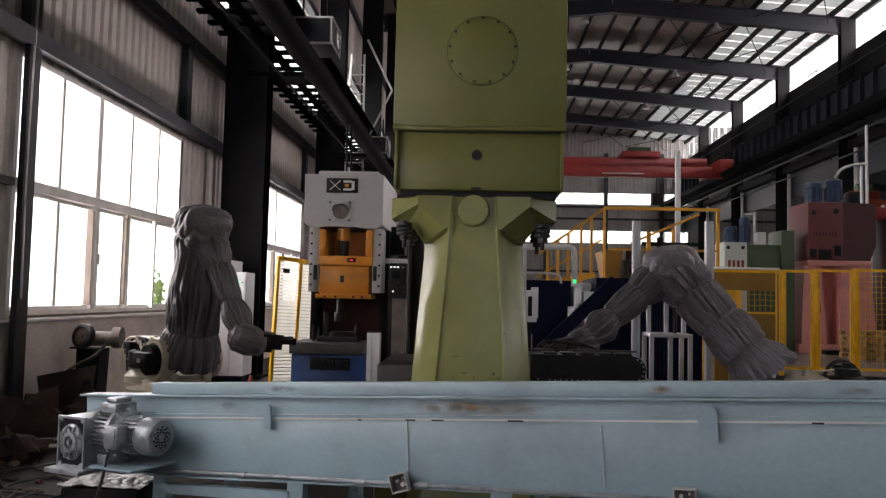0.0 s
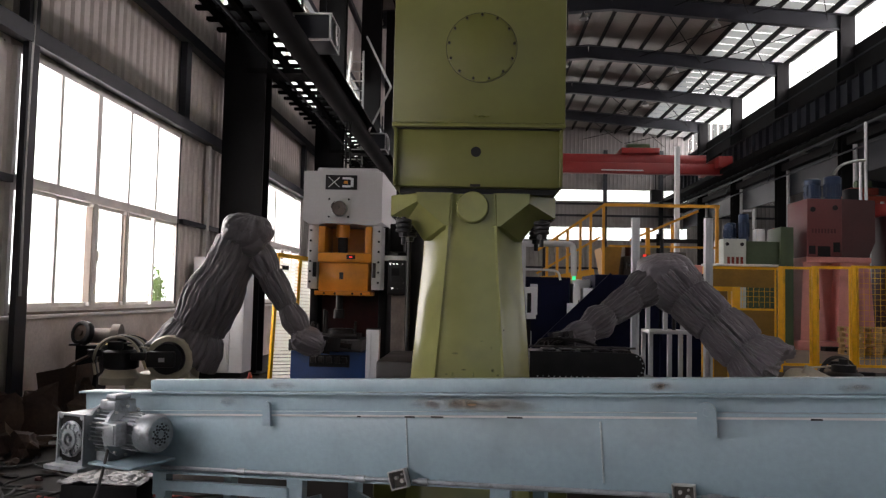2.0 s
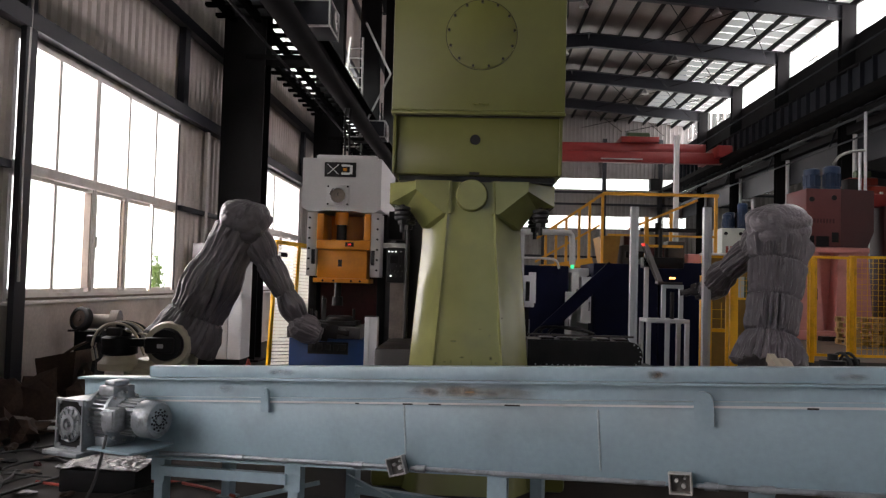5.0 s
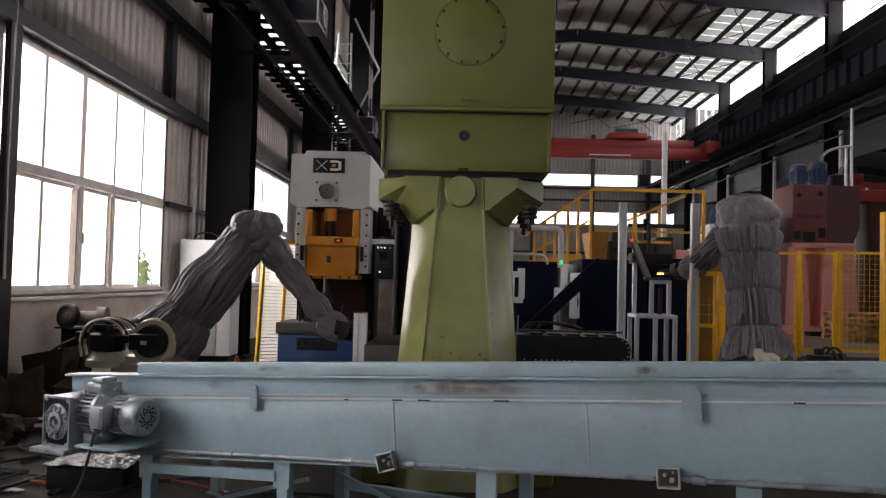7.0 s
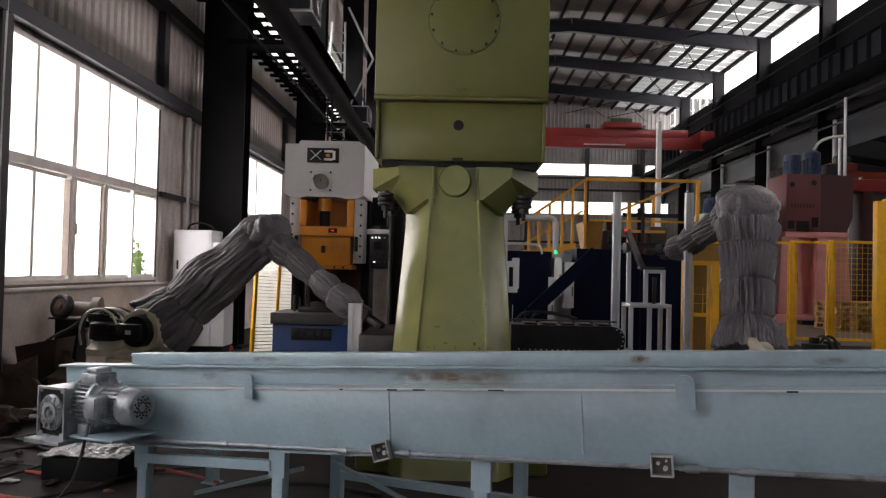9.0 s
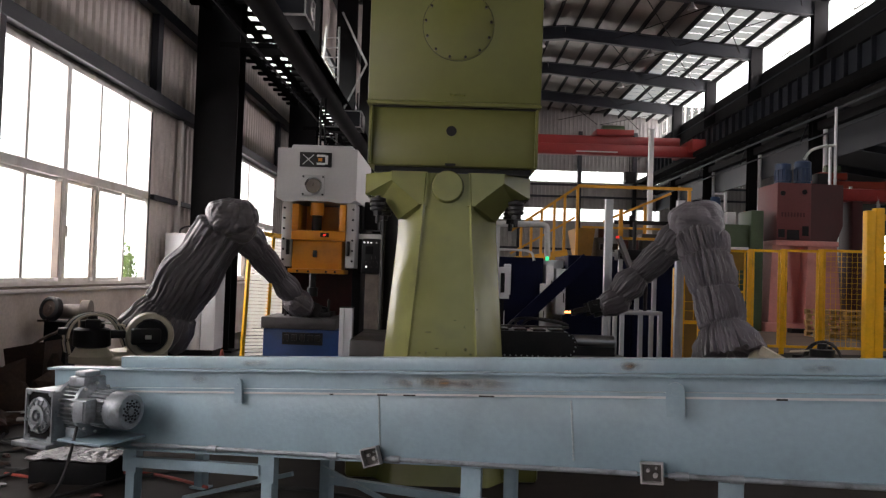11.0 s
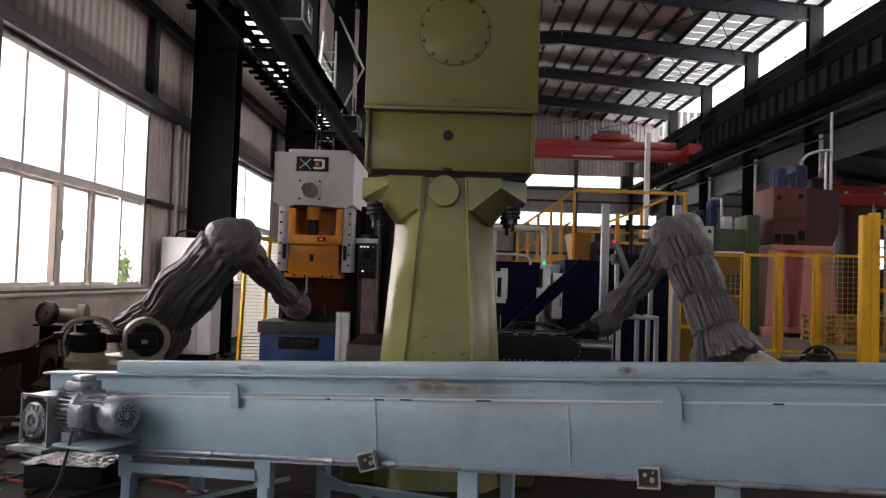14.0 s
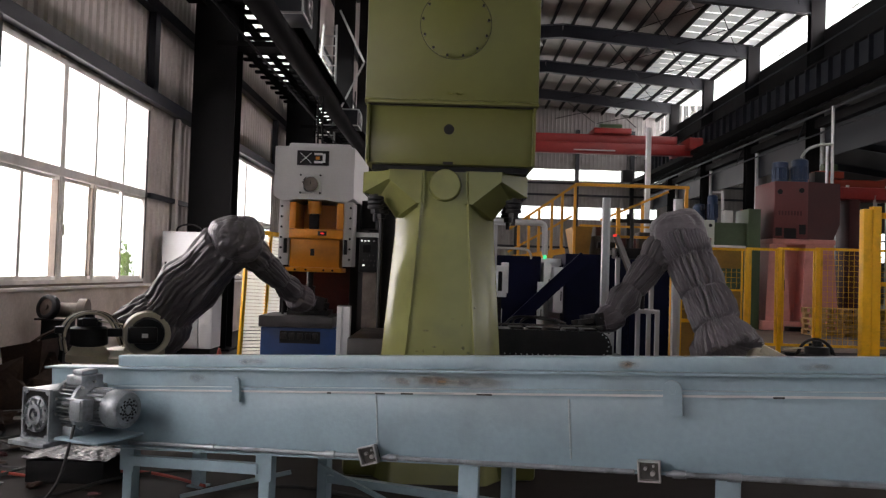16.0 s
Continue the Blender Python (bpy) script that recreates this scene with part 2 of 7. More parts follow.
AMBER = mat("amber_guard_sheet", (0.27, 0.15, 0.025), 0.35, vary=0.2, scale=2, fine=20, bump=0.05)
SKYGLOW = glow("overcast_daylight", (1.0, 0.985, 0.975), 2.2)
HOT = glow("hot_steel", (1.0, 0.3, 0.08), 7.0)
LED_RED, LED_GREEN, LED_WHITE = glow("red_led", (1.0, 0.04, 0.03), 1.2), glow("green_led", (0.04, 0.75, 0.28), 1.3), glow("white_led", (1, 1, 0.95), 2.0)


# ---- mesh tools ----
def finish(bm, material, smooth=35):
    me = bpy.data.meshes.new("mesh")
    bmesh.ops.recalc_face_normals(bm, faces=bm.faces)
    if smooth:
        lim = radians(smooth)
        for f in bm.faces:
            f.smooth = True
        for e in bm.edges:
            if len(e.link_faces) == 2 and e.calc_face_angle(0) > lim:
                e.smooth = False
    bm.to_mesh(me)
    bm.free()
    me.materials.append(material)
    return me


def part(name, bm, material, parent, label="", smooth=35):
    ob = new(name, finish(bm, material, smooth))
    ob.parent = parent
    return tagged(ob, label)


def thing(name, m, label, category, group="", kind=""):
    ob = new(name)
    ob.empty_display_size = 0.1
    ob.matrix_basis = m
    return tagged(ob, label, category, group, kind)


def solid(name, bm, material, label, category="", group="", kind="", m=None, smooth=35):
    ob = new(name, finish(bm, material, smooth))
    if m is not None:
        ob.matrix_basis = m
    return tagged(ob, label, category, group, kind)


def B(*boxes, bev=0.0, bm=None):
    """Boxes x0, x1, y0, y1, z0, z1 in one bmesh, edges rounded by bev."""
    bm = bm or bmesh.new()
    for x0, x1, y0, y1, z0, z1 in boxes:
        m = Matrix.LocRotScale(((x0 + x1) / 2, (y0 + y1) / 2, (z0 + z1) / 2), None, (abs(x1 - x0), abs(y1 - y0), abs(z1 - z0)))
        made = bmesh.ops.create_cube(bm, size=1, matrix=m)
        if bev:
            es = list({e for v in made["verts"] for e in v.link_edges})
            bmesh.ops.bevel(bm, geom=es, offset=bev, segments=2, affect="EDGES", profile=0.5)
    return bm


def C(p0, p1, r0, r1=None, seg=16, bm=None, caps=True):
    """A cylinder or cone from p0 to p1."""
    bm = bm or bmesh.new()
    p0, p1 = Vector(p0), Vector(p1)
    q = (p1 - p0).to_track_quat("Z", "Y")
    m = Matrix.Translation((p0 + p1) / 2) @ q.to_matrix().to_4x4()
    bmesh.ops.create_cone(bm, cap_ends=caps, segments=seg, radius1=r0, radius2=r0 if r1 is None else r1, depth=(p1 - p0).length, matrix=m)
    return bm


def bar(p0, p1, w, h, bm=None, up=(0, 0, 1)):
    """A square bar from p0 to p1, w wide and h high."""
    bm = bm or bmesh.new()
    p0, p1 = Vector(p0), Vector(p1)
    d = (p1 - p0).normalized()
    s = d.cross(Vector(up))
    s = s.normalized() if s.length > 1e-4 else Vector((1, 0, 0))
    u = s.cross(d)
    m = Matrix((s, d, u)).transposed().to_4x4()
    m = Matrix.Translation((p0 + p1) / 2) @ m @ Matrix.Diagonal((w, (p1 - p0).length, h, 1))
    bmesh.ops.create_cube(bm, size=1, matrix=m)
    return bm


def lathe(profile, seg=32, m=None, bm=None):
    """Rings (radius, height) turned round z."""
    bm = bm or bmesh.new()
    rings = []
    for r, z in profile:
        rings.append([bm.verts.new((r * math.cos(2 * math.pi * i / seg), r * math.sin(2 * math.pi * i / seg), z)) for i in range(seg)])
    for a, b in zip(rings, rings[1:]):
        for i in range(seg):
            bm.faces.new((a[i], a[(i + 1) % seg], b[(i + 1) % seg], b[i]))
    bm.faces.new(rings[0][::-1])
    bm.faces.new(rings[-1])
    if m is not None:
        bmesh.ops.transform(bm, matrix=m, verts=[v for r in rings for v in r])
    return bm


def loft(sections, bm=None):
    """Closed rings of points, joined in order and capped."""
    bm = bm or bmesh.new()
    rings = [[bm.verts.new(p) for p in s] for s in sections]
    n = len(rings[0])
    for a, b in zip(rings, rings[1:]):
        for i in range(n):
            bm.faces.new((a[i], a[(i + 1) % n], b[(i + 1) % n], b[i]))
    bm.faces.new(rings[0][::-1])
    bm.faces.new(rings[-1])
    return bm


def tube(points, r, seg=8, bm=None):
    """A round hose along points, smoothed."""
    bm = bm or bmesh.new()
    pts = [Vector(p) for p in points]
    for _ in range(2):
        out = [pts[0]]
        for a, b in zip(pts, pts[1:]):
            out += [a.lerp(b, 0.25), a.lerp(b, 0.75)]
        pts = out + [pts[-1]]
    rings = []
    for i, p in enumerate(pts):
        d = (pts[min(i + 1, len(pts) - 1)] - pts[max(i - 1, 0)]).normalized()
        q = d.to_track_quat("Z", "Y").to_matrix()
        rings.append([bm.verts.new(p + q @ Vector((r * math.cos(2 * math.pi * k / seg), r * math.sin(2 * math.pi * k / seg), 0))) for k in range(seg)])
    for a, b in zip(rings, rings[1:]):
        for i in range(seg):
            bm.faces.new((a[i], a[(i + 1) % seg], b[(i + 1) % seg], b[i]))
    bm.faces.new(rings[0][::-1])
    bm.faces.new(rings[-1])
    return bm


def ibeam(p0, p1, w, h, t=0.03, bm=None, up=(0, 0, 1)):
    """A rolled I section from p0 to p1, h high."""
    bm = bm or bmesh.new()
    up = Vector(up)
    for off, ww, hh in ((h / 2 - t / 2, w, t), (-h / 2 + t / 2, w, t), (0, t * 0.7, h - 2 * t)):
        bar(Vector(p0) + up * off, Vector(p1) + up * off, ww, hh, bm, up)
    return bm

# ---- the hall ----
BAYS = [-1.6 + 7.0 * k for k in range(9)]
WX, EX, FX = -4.2, 15.4, 33.0
# Thin added slab that makes the floor look better lit beyond the fence.
solid("floor_aisle", B((5.4, 30.0, 15.3, 56.0, 0.0, 0.004)), AISLE, "brown-grey concrete aisle floor, lightened for the brighter aisle", kind="structure")
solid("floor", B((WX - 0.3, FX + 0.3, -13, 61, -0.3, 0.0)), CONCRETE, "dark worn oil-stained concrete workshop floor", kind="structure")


def ribbed(x0, x1, z0, z1, pitch=0.2, depth=0.035, along="y", at=0.0):
    """Trapezoid wall sheet from x0 to x1 along an axis, z0 to z1."""
    bm = bmesh.new()
    prof, p = [], x0
    while p < x1 - 1e-6:
        for f, d in ((0, 0), (0.55, 0), (0.65, depth), (0.9, depth)):
            if p + f * pitch < x1:
                prof.append((p + f * pitch, d))
        p += pitch
    prof.append((x1, 0))
    ring = [[bm.verts.new((at + d * 1.0, a, z) if along == "y" else (a, at - d, z)) for a, d in prof] for z in (z0, z1)]
    back = [[bm.verts.new((at - 0.05, a, z) if along == "y" else (a, at + 0.05, z)) for a in (x0, x1)] for z in (z0, z1)]
    for i in range(len(prof) - 1):
        bm.faces.new((ring[0][i], ring[0][i + 1], ring[1][i + 1], ring[1][i]))
    bm.faces.new((back[0][0], back[1][0], back[1][1], back[0][1]))
    return bm


# left wall: plaster dado, windows, ribbed sheet above
dado = B((WX - 0.24, WX, -13, 61, 0, 0.98))
solid("wall_west_dado", dado, PLASTER, "grey stained plaster wall below the windows", kind="structure")
WIN = [(6.92 + 7 * k + (0.75 if k > 0 else 0), 10.95 + 7 * k + (0.75 if k > 0 else 0)) for k in (-3, -2, -1, 0, 1, 2, 3)]
prev = -14.5
for y0, y1 in WIN:
    solid("wall_west_sheet", ribbed(prev, y0, 0.98, 3.48, at=WX - 0.06), SHEET, "grey ribbed steel wall sheet between windows", kind="structure")
    prev = y1
solid("wall_west_sheet", ribbed(prev, 61, 0.98, 3.48, at=WX - 0.06), SHEET, "grey ribbed steel wall sheet between windows", kind="structure")
solid("wall_west_upper", ribbed(-13, 61, 3.48, 5.75, at=WX - 0.06), SHEET, "tall grey ribbed steel wall sheeting", kind="structure")
solid("wall_west_top", ribbed(-13, 61, 8.2, 13.65, at=WX - 0.06), SHEET, "grey ribbed steel sheeting under the eaves", kind="structure")
for k, (z, h) in enumerate(((3.6, 0.16), (4.85, 0.16), (5.72, 0.16), (8.25, 0.16), (10.5, 0.16))):
    solid("trim_girt", B((WX - 0.01, WX + 0.12, -13, 61, z - h / 2, z + h / 2)), STEEL_BLUE, "dark painted steel wall girt", kind="structure")
solid("trim_sill", B((WX - 0.2, WX + 0.05, -13, 61, 0.983, 1.018), bev=0.008), FRAME, "dusty window sill ledge", kind="structure")
uw = thing("window_upper", Matrix(), "long upper window band in the side wall above the girts", "window", kind="structure")
for y in [-12.9 + 1.5 * i for i in range(50)]:
    part("mullion", B((WX - 0.1, WX - 0.03, y - 0.03, y + 0.03, 5.8, 8.17)), FRAME, uw)
part("pane", B((WX - 0.08, WX - 0.074, -13, 61, 5.8, 8.17)), GLASS, uw).visible_shadow = False


def window(y0, y1, name):
    """Aluminium window: fixed lights above a transom, sliding sashes below."""
    w = thing(name, pose(WX, y0, 1.018), "white-framed window with fixed upper lights and sliding sashes", "window", kind="structure")
    W, H, T = y1 - y0, 2.462, 1.242
    f = B((-0.09, 0.0, 0, W, 0, 0.07), (-0.09, 0.0, 0, W, H - 0.06, H), (-0.09, 0.0, 0, 0.06, 0.07, H - 0.06), (-0.09, 0.0, W - 0.06, W, 0.07, H - 0.06))
    part("window_frame", f, FRAME, w)
    part("transom", B((-0.1, 0.012, 0.06, W - 0.06, T - 0.05, T + 0.05), bev=0.006), FRAME, w)
    n = 5
    for i in range(1, n):
        y = W * i / n
        wd = 0.05 if i == 2 else 0.026
        part("mullion", B((-0.085, 0.004, y - wd, y + wd, T + 0.05, H - 0.06)), FRAME, w)
    for i, wd in ((2, 0.055), (3, 0.036)):
        y = W * i / n
        part("mullion", B((-0.085, 0.006, y - wd, y + wd, 0.07, T - 0.05)), FRAME, w)
        part("bead", B((0.006, 0.014, y - wd * 0.3, y + wd * 0.3, 0.07, T - 0.05)), FRAME, w)
        for sy in (-1, 1):
            part("gasket", B((-0.07, 0.002, y + sy * (wd + 0.009) - 0.009, y + sy * (wd + 0.009) + 0.009, 0.112, T - 0.092)), GASKET, w)
    for i in (1, 4):
        y = W * i / n
        part("meeting_stile", B((-0.03, 0.0, y - 0.02, y + 0.02, 0.112, T - 0.092)), FRAME, w)
        part("gasket", B((-0.03, 0.001, y + 0.02, y + 0.032, 0.112, T - 0.092)), GASKET, w)
    part("bottom_track", B((0.001, 0.03, 0.06, W - 0.06, 0.005, 0.03), bev=0.004), GASKET, w)
    part("jamb_seal", B((0.0, 0.012, W - 0.045, W - 0.015, 0.07, H - 0.06)), CHAINM, w)
    part("latch", B((-0.02, 0.02, W * 0.4 + 0.06, W * 0.4 + 0.085, T * 0.45, T * 0.45 + 0.12), bev=0.004), FRAME, w)
    for i in range(n):
        a, b = W * i / n + 0.026, W * (i + 1) / n - 0.026
        part("pane", B((-0.05, -0.044, a, b, T + 0.05, H - 0.06)), GLASS, w).visible_shadow = False
    for i in range(n):
        a, b = W * i / n + 0.036, W * (i + 1) / n - 0.036
        x = (-0.035, -0.06, -0.05, -0.06, -0.035)[i]
        if i in (0, 3):
            b += 0.05
        s = part("sash", B((x - 0.012, x + 0.012, a, b, 0.07, 0.11), (x - 0.012, x + 0.012, a, b, T - 0.09, T - 0.05), (x - 0.012, x + 0.012, a, a + 0.035, 0.11, T - 0.09),
                           (x - 0.012, x + 0.012, b - 0.035, b, 0.11, T - 0.09)), FRAME, w)
        part("pane", B((x - 0.003, x + 0.003, a + 0.035, b - 0.035, 0.11, T - 0.09)), GLASS, s).visible_shadow = False
    return w


for i, (y0, y1) in enumerate(WIN):
    window(y0, y1, "window_%d" % (i + 1))

for y in (3.87, 7.0, 10.87, 14.75, 18.62):
    solid("trim_stud", B((WX + 0.002, WX + 0.1, y - 0.09, y + 0.09, 3.69, 4.765)), STEEL_BLUE, "dark steel wall stud between girts", kind="structure")
for y in (0.0, 7.0, 14.75):
    solid("trim_stud", B((WX + 0.055, WX + 0.11, y - 0.09, y + 0.09, 0.0, 3.515)), STEEL_BLUE, "dark steel wall stud beside a window", kind="structure")
solid("trim_corner_strip", B((WX + 0.002, WX + 0.06, 11.97, 12.07, 1.022, 3.515), bev=0.005), FRAME, "pale steel strip on the wall sheet beside a column", kind="structure")
for y0, y1 in ((4.1, 6.88), (11.0, 11.96), (12.08, 14.6)):
    solid("trim_girt", B((WX - 0.01, WX + 0.05, y0, y1, 2.215, 2.285)), STEEL_BLUE, "dark painted steel wall girt", kind="structure")
# columns, crane runway and rafters
for y in BAYS:
    for x, w, name in ((-3.67, 0.66, "column_west"), (EX, 0.6, "column_east")):
        if name == "column_west" and y < 3:
            continue
        yy = y + ((-0.55 if y < 6 else -0.1) if x < 0 else 0.0)
        bm = B((x - w / 2, x + w / 2, yy - 0.19, yy - 0.165, 0, 13.35), (x - w / 2, x + w / 2, yy + 0.165, yy + 0.19, 0, 13.35), (x - 0.02, x + 0.02, yy - 0.165, yy + 0.165, 0, 13.35),
               (x - w / 2 - 0.08, x + w / 2 + 0.08, yy - 0.27, yy + 0.27, 0, 0.03))
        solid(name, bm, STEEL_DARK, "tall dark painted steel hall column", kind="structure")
    r = bmesh.new()
    zc = lambda x: 13.5 + 0.85 * (1 - abs(x - 5.6) / 9.8)
    ibeam((WX, y, zc(WX) - 0.42), (5.6, y, zc(5.6) - 0.42), 0.3, 0.7, 0.04, r)
    ibeam((5.6, y, zc(5.6) - 0.42), (EX, y, zc(EX) - 0.42), 0.3, 0.7, 0.04, r)
    solid("rafter", r, STEEL_BLUE, "dark blue-grey steel roof rafter", kind="structure")
    bm = bmesh.new()
    if y < 58:
        for x in (8.0, 11.2):
            bar((x, y, zc(x) - 0.75), (x + 3.0, y + 6, zc(min(x + 3.0, EX)) - 0.75), 0.03, 0.03, bm)
            bar((x + 3.0, y, zc(min(x + 3.0, EX)) - 0.75), (x, y + 6, zc(x) - 0.75), 0.03, 0.03, bm)
        solid("roof_bracing", bm, STEEL_DARK, "thin crossed steel roof bracing rods", kind="structure")
roof = bmesh.new()
for xa, xb in ((WX - 0.4, 5.6), (5.6, 11.7)):
    za, zb = zc(xa) + 0.16, zc(xb) + 0.16
    vs = [roof.verts.new(p) for p in ((xa, -13, za), (xb, -13, zb), (xb, 61, zb), (xa, 61, za), (xa, -13, za + 0.06), (xb, -13, zb + 0.06), (xb, 61, zb + 0.06), (xa, 61, za + 0.06))]
    for q in ((0, 1, 2, 3), (7, 6, 5, 4), (0, 4, 5, 1), (1, 5, 6, 2), (2, 6, 7, 3), (3, 7, 4, 0)):
        roof.faces.new([vs[k] for k in q])
# Bright eaves zone, imitating roof sheet lit from the clerestory.
lit = bmesh.new()
xa, xb = 11.7, EX + 0.5
za, zb = zc(xa) + 0.16, zc(xb) + 0.16
for k in range(74):
    y = -13 + k
    vs = [lit.verts.new(p) for p in ((xa, y, za), (xb, y, zb), (xb, y + 0.94, zb), (xa, y + 0.94, za), (xa, y + 0.94, za + 0.03), (xb, y + 0.94, zb + 0.03), (xb, y + 1.0, zb + 0.03), (xa, y + 1.0, za + 0.03))]
    lit.faces.new(vs[:4])
    lit.faces.new((vs[3], vs[2], vs[5], vs[4]))
    lit.faces.new(vs[4:])
solid("ceiling_lit_eaves", lit, LIT_ROOF, "translucent eaves roof sheets, blue-white for the clerestory light", kind="structure", smooth=0)
solid("ceiling", roof, ROOF, "pale grey corrugated steel roof underside", kind="structure")
for i in range(18):
    x = WX + 0.6 + i * 1.08
    solid("purlin", B((x - 0.04, x + 0.04, -13, 61, zc(x) - 0.1, zc(x) + 0.14)), STEEL_DARK, "dark steel roof purlin", kind="structure")

# clerestory on the east column line, lattice crane girder below it
cl = thing("window_clerestory", Matrix(), "bright clerestory window band above the crane girder", "window", kind="structure")
for i in range(48):
    y = -12.5 + 1.5 * i
    part("mullion", B((EX + 0.26, EX + 0.34, y - 0.03, y + 0.03, 12.05, 13.35)), FRAME, cl)
part("window_frame", B((EX + 0.24, EX + 0.36, -13, 61, 11.93, 12.05), (EX + 0.24, EX + 0.36, -13, 61, 13.35, 13.6)), STEEL_DARK, cl)
for k in range(11):
    y = -12.4 + 7 * k
    part("opening_sash", B((EX + 0.22, EX + 0.25, y, y + 0.05, 12.2, 13.2), (EX + 0.22, EX + 0.25, y + 1.3, y + 1.35, 12.2, 13.2), (EX + 0.22, EX + 0.25, y + 0.05, y + 1.3, 12.2, 12.26), (EX + 0.22, EX + 0.25, y + 0.05, y + 1.3, 13.14, 13.2)), FRAME, cl)
part("pane", B((EX + 0.3, EX + 0.306, -13, 61, 12.05, 13.35)), GLASS, cl).visible_shadow = False
solid("wall_east_band", ribbed(-13, 61, 10.5, 11.93, pitch=0.3, at=EX + 0.3), STEEL_DARK, "dark ribbed sheet band below the clerestory", kind="structure")
solid("wall_east_lower_band", ribbed(-13, 61, 6.6, 7.9, pitch=0.3, at=EX + 0.3), STEEL_BLUE, "dark ribbed sheet band under the crane girder", kind="structure")
solid("trim_east_beam", B((EX - 0.1, EX + 0.24, -13, 61, 7.85, 8.2)), STEEL_DARK, "dark tie beam under the crane girder", kind="structure")
cg = thing("crane_girder", Matrix(), "deep dark crane girder with web stiffeners", "crane girder", kind="structure")
part("flange", B((EX - 0.55, EX - 0.15, -13, 61, 10.32, 10.38)), STEEL_DARK, cg)
part("flange", B((EX - 0.55, EX - 0.15, -13, 61, 8.47, 8.53)), STEEL_DARK, cg)
part("web", B((EX - 0.36, EX - 0.33, -13, 61, 8.53, 10.32)), STEEL_BLUE, cg)
stiff = finish(B((EX - 0.54, EX - 0.36, -0.03, 0.03, 8.53, 10.32)), STEEL_BLUE)
for i in range(74):
    ob = new("stiffener", stiff)
    ob.parent, ob.location.y = cg, -12.8 + i
wk = bmesh.new()
for i in range(10):
    y = -8.6 + 7 * i
    bar((EX - 1.3, y, 10.5), (EX - 1.3, y + 7, 10.5), 0.05, 0.05, wk)
    C((EX - 0.75, y, 8.1), (EX - 0.75, y + 7, 8.1), 0.06, seg=8, bm=wk)
    C((EX - 0.75, y, 7.3), (EX - 0.75, y + 7, 7.3), 0.04, seg=8, bm=wk)
    bar((EX - 0.75, y, 7.25), (EX - 0.3, y, 8.5), 0.05, 0.05, wk)
solid("girder_pipes", wk, STEEL_BLUE, "service pipes and brackets under the girder", kind="structure")
for y in (26.4, 33.4, 40.4, 47.4, 54.4):
    solid("downpipe", C((EX + 0.15, y - 0.4, 0), (EX + 0.15, y - 0.4, 7.9), 0.09, seg=12), TUBE, "pale grey plastic downpipe on a column", "pipe", group="downpipes")

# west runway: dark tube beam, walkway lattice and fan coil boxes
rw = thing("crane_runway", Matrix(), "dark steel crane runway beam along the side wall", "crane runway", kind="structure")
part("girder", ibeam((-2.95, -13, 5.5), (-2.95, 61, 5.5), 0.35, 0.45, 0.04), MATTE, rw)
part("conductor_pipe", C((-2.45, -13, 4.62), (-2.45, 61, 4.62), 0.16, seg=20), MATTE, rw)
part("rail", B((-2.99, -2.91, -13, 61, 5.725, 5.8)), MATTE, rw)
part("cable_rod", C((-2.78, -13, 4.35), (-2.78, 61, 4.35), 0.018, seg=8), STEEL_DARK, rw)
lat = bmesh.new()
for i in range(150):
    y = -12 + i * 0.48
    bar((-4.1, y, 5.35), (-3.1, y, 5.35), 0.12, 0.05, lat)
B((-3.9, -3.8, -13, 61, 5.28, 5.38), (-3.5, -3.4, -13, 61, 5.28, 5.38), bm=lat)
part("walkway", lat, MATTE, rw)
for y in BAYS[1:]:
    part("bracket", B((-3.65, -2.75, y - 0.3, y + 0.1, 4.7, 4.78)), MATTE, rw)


def fan_coil(x, y, z):
    t = thing("air_heater", pose(x, y, z), "metal-framed dark louvred air heater box below the runway", "air heater", group="air heaters")
    part("casing", B((-0.29, 0.29, 0, 0.75, 0, 0.42), bev=0.01), STEEL_BLUE, t)
    for a in ((-0.3, 0.3, -0.02, 0.0, 0.40, 0.43), (-0.3, 0.3, -0.02, 0.0, -0.01, 0.025), (-0.3, -0.275, -0.02, 0.0, 0.025, 0.40), (0.275, 0.3, -0.02, 0.0, 0.025, 0.40)):
        part("trim_strip", B(a), GALV, t)
    part("side_frame", B((0.292, 0.31, -0.02, 0.75, -0.01, 0.02), (0.292, 0.31, -0.02, 0.75, 0.4, 0.43), (0.292, 0.31, 0.72, 0.75, 0.02, 0.4)), GALV, t)
    part("fan_guard", lathe([(0.17, 0), (0.17, 0.04), (0.13, 0.05), (0.12, 0.02), (0.03, 0.02), (0.03, 0.06)], 24, pose(0.30, 0.38, 0.21, 0, 90, 0)), GALV, t)
    for hx in (-0.2, 0.17):
        part("hanger", B((hx, hx + 0.03, 0.1, 0.13, 0.42, 0.9)), STEEL_DARK, t)


fan_coil(-2.62, 12.0, 5.2)
fan_coil(-2.66, 20.0, 4.96)
ld = thing("wall_ladder", pose(-3.25, 20.6, 4.6), "steel cat ladder rising to the upper wall", "ladder")
for x in (-0.36, 0.2):
    part("stile", bar((x * 1.0, 0, 0), (x * 0.6, 0.3, 3.2), 0.05, 0.05), GALV, ld)
for i in range(11):
    part("rung", C((-0.345 + i * 0.01, i * 0.027, 0.2 + i * 0.27), (0.19 - i * 0.006, i * 0.027, 0.2 + i * 0.27), 0.018, seg=8), GALV, ld)
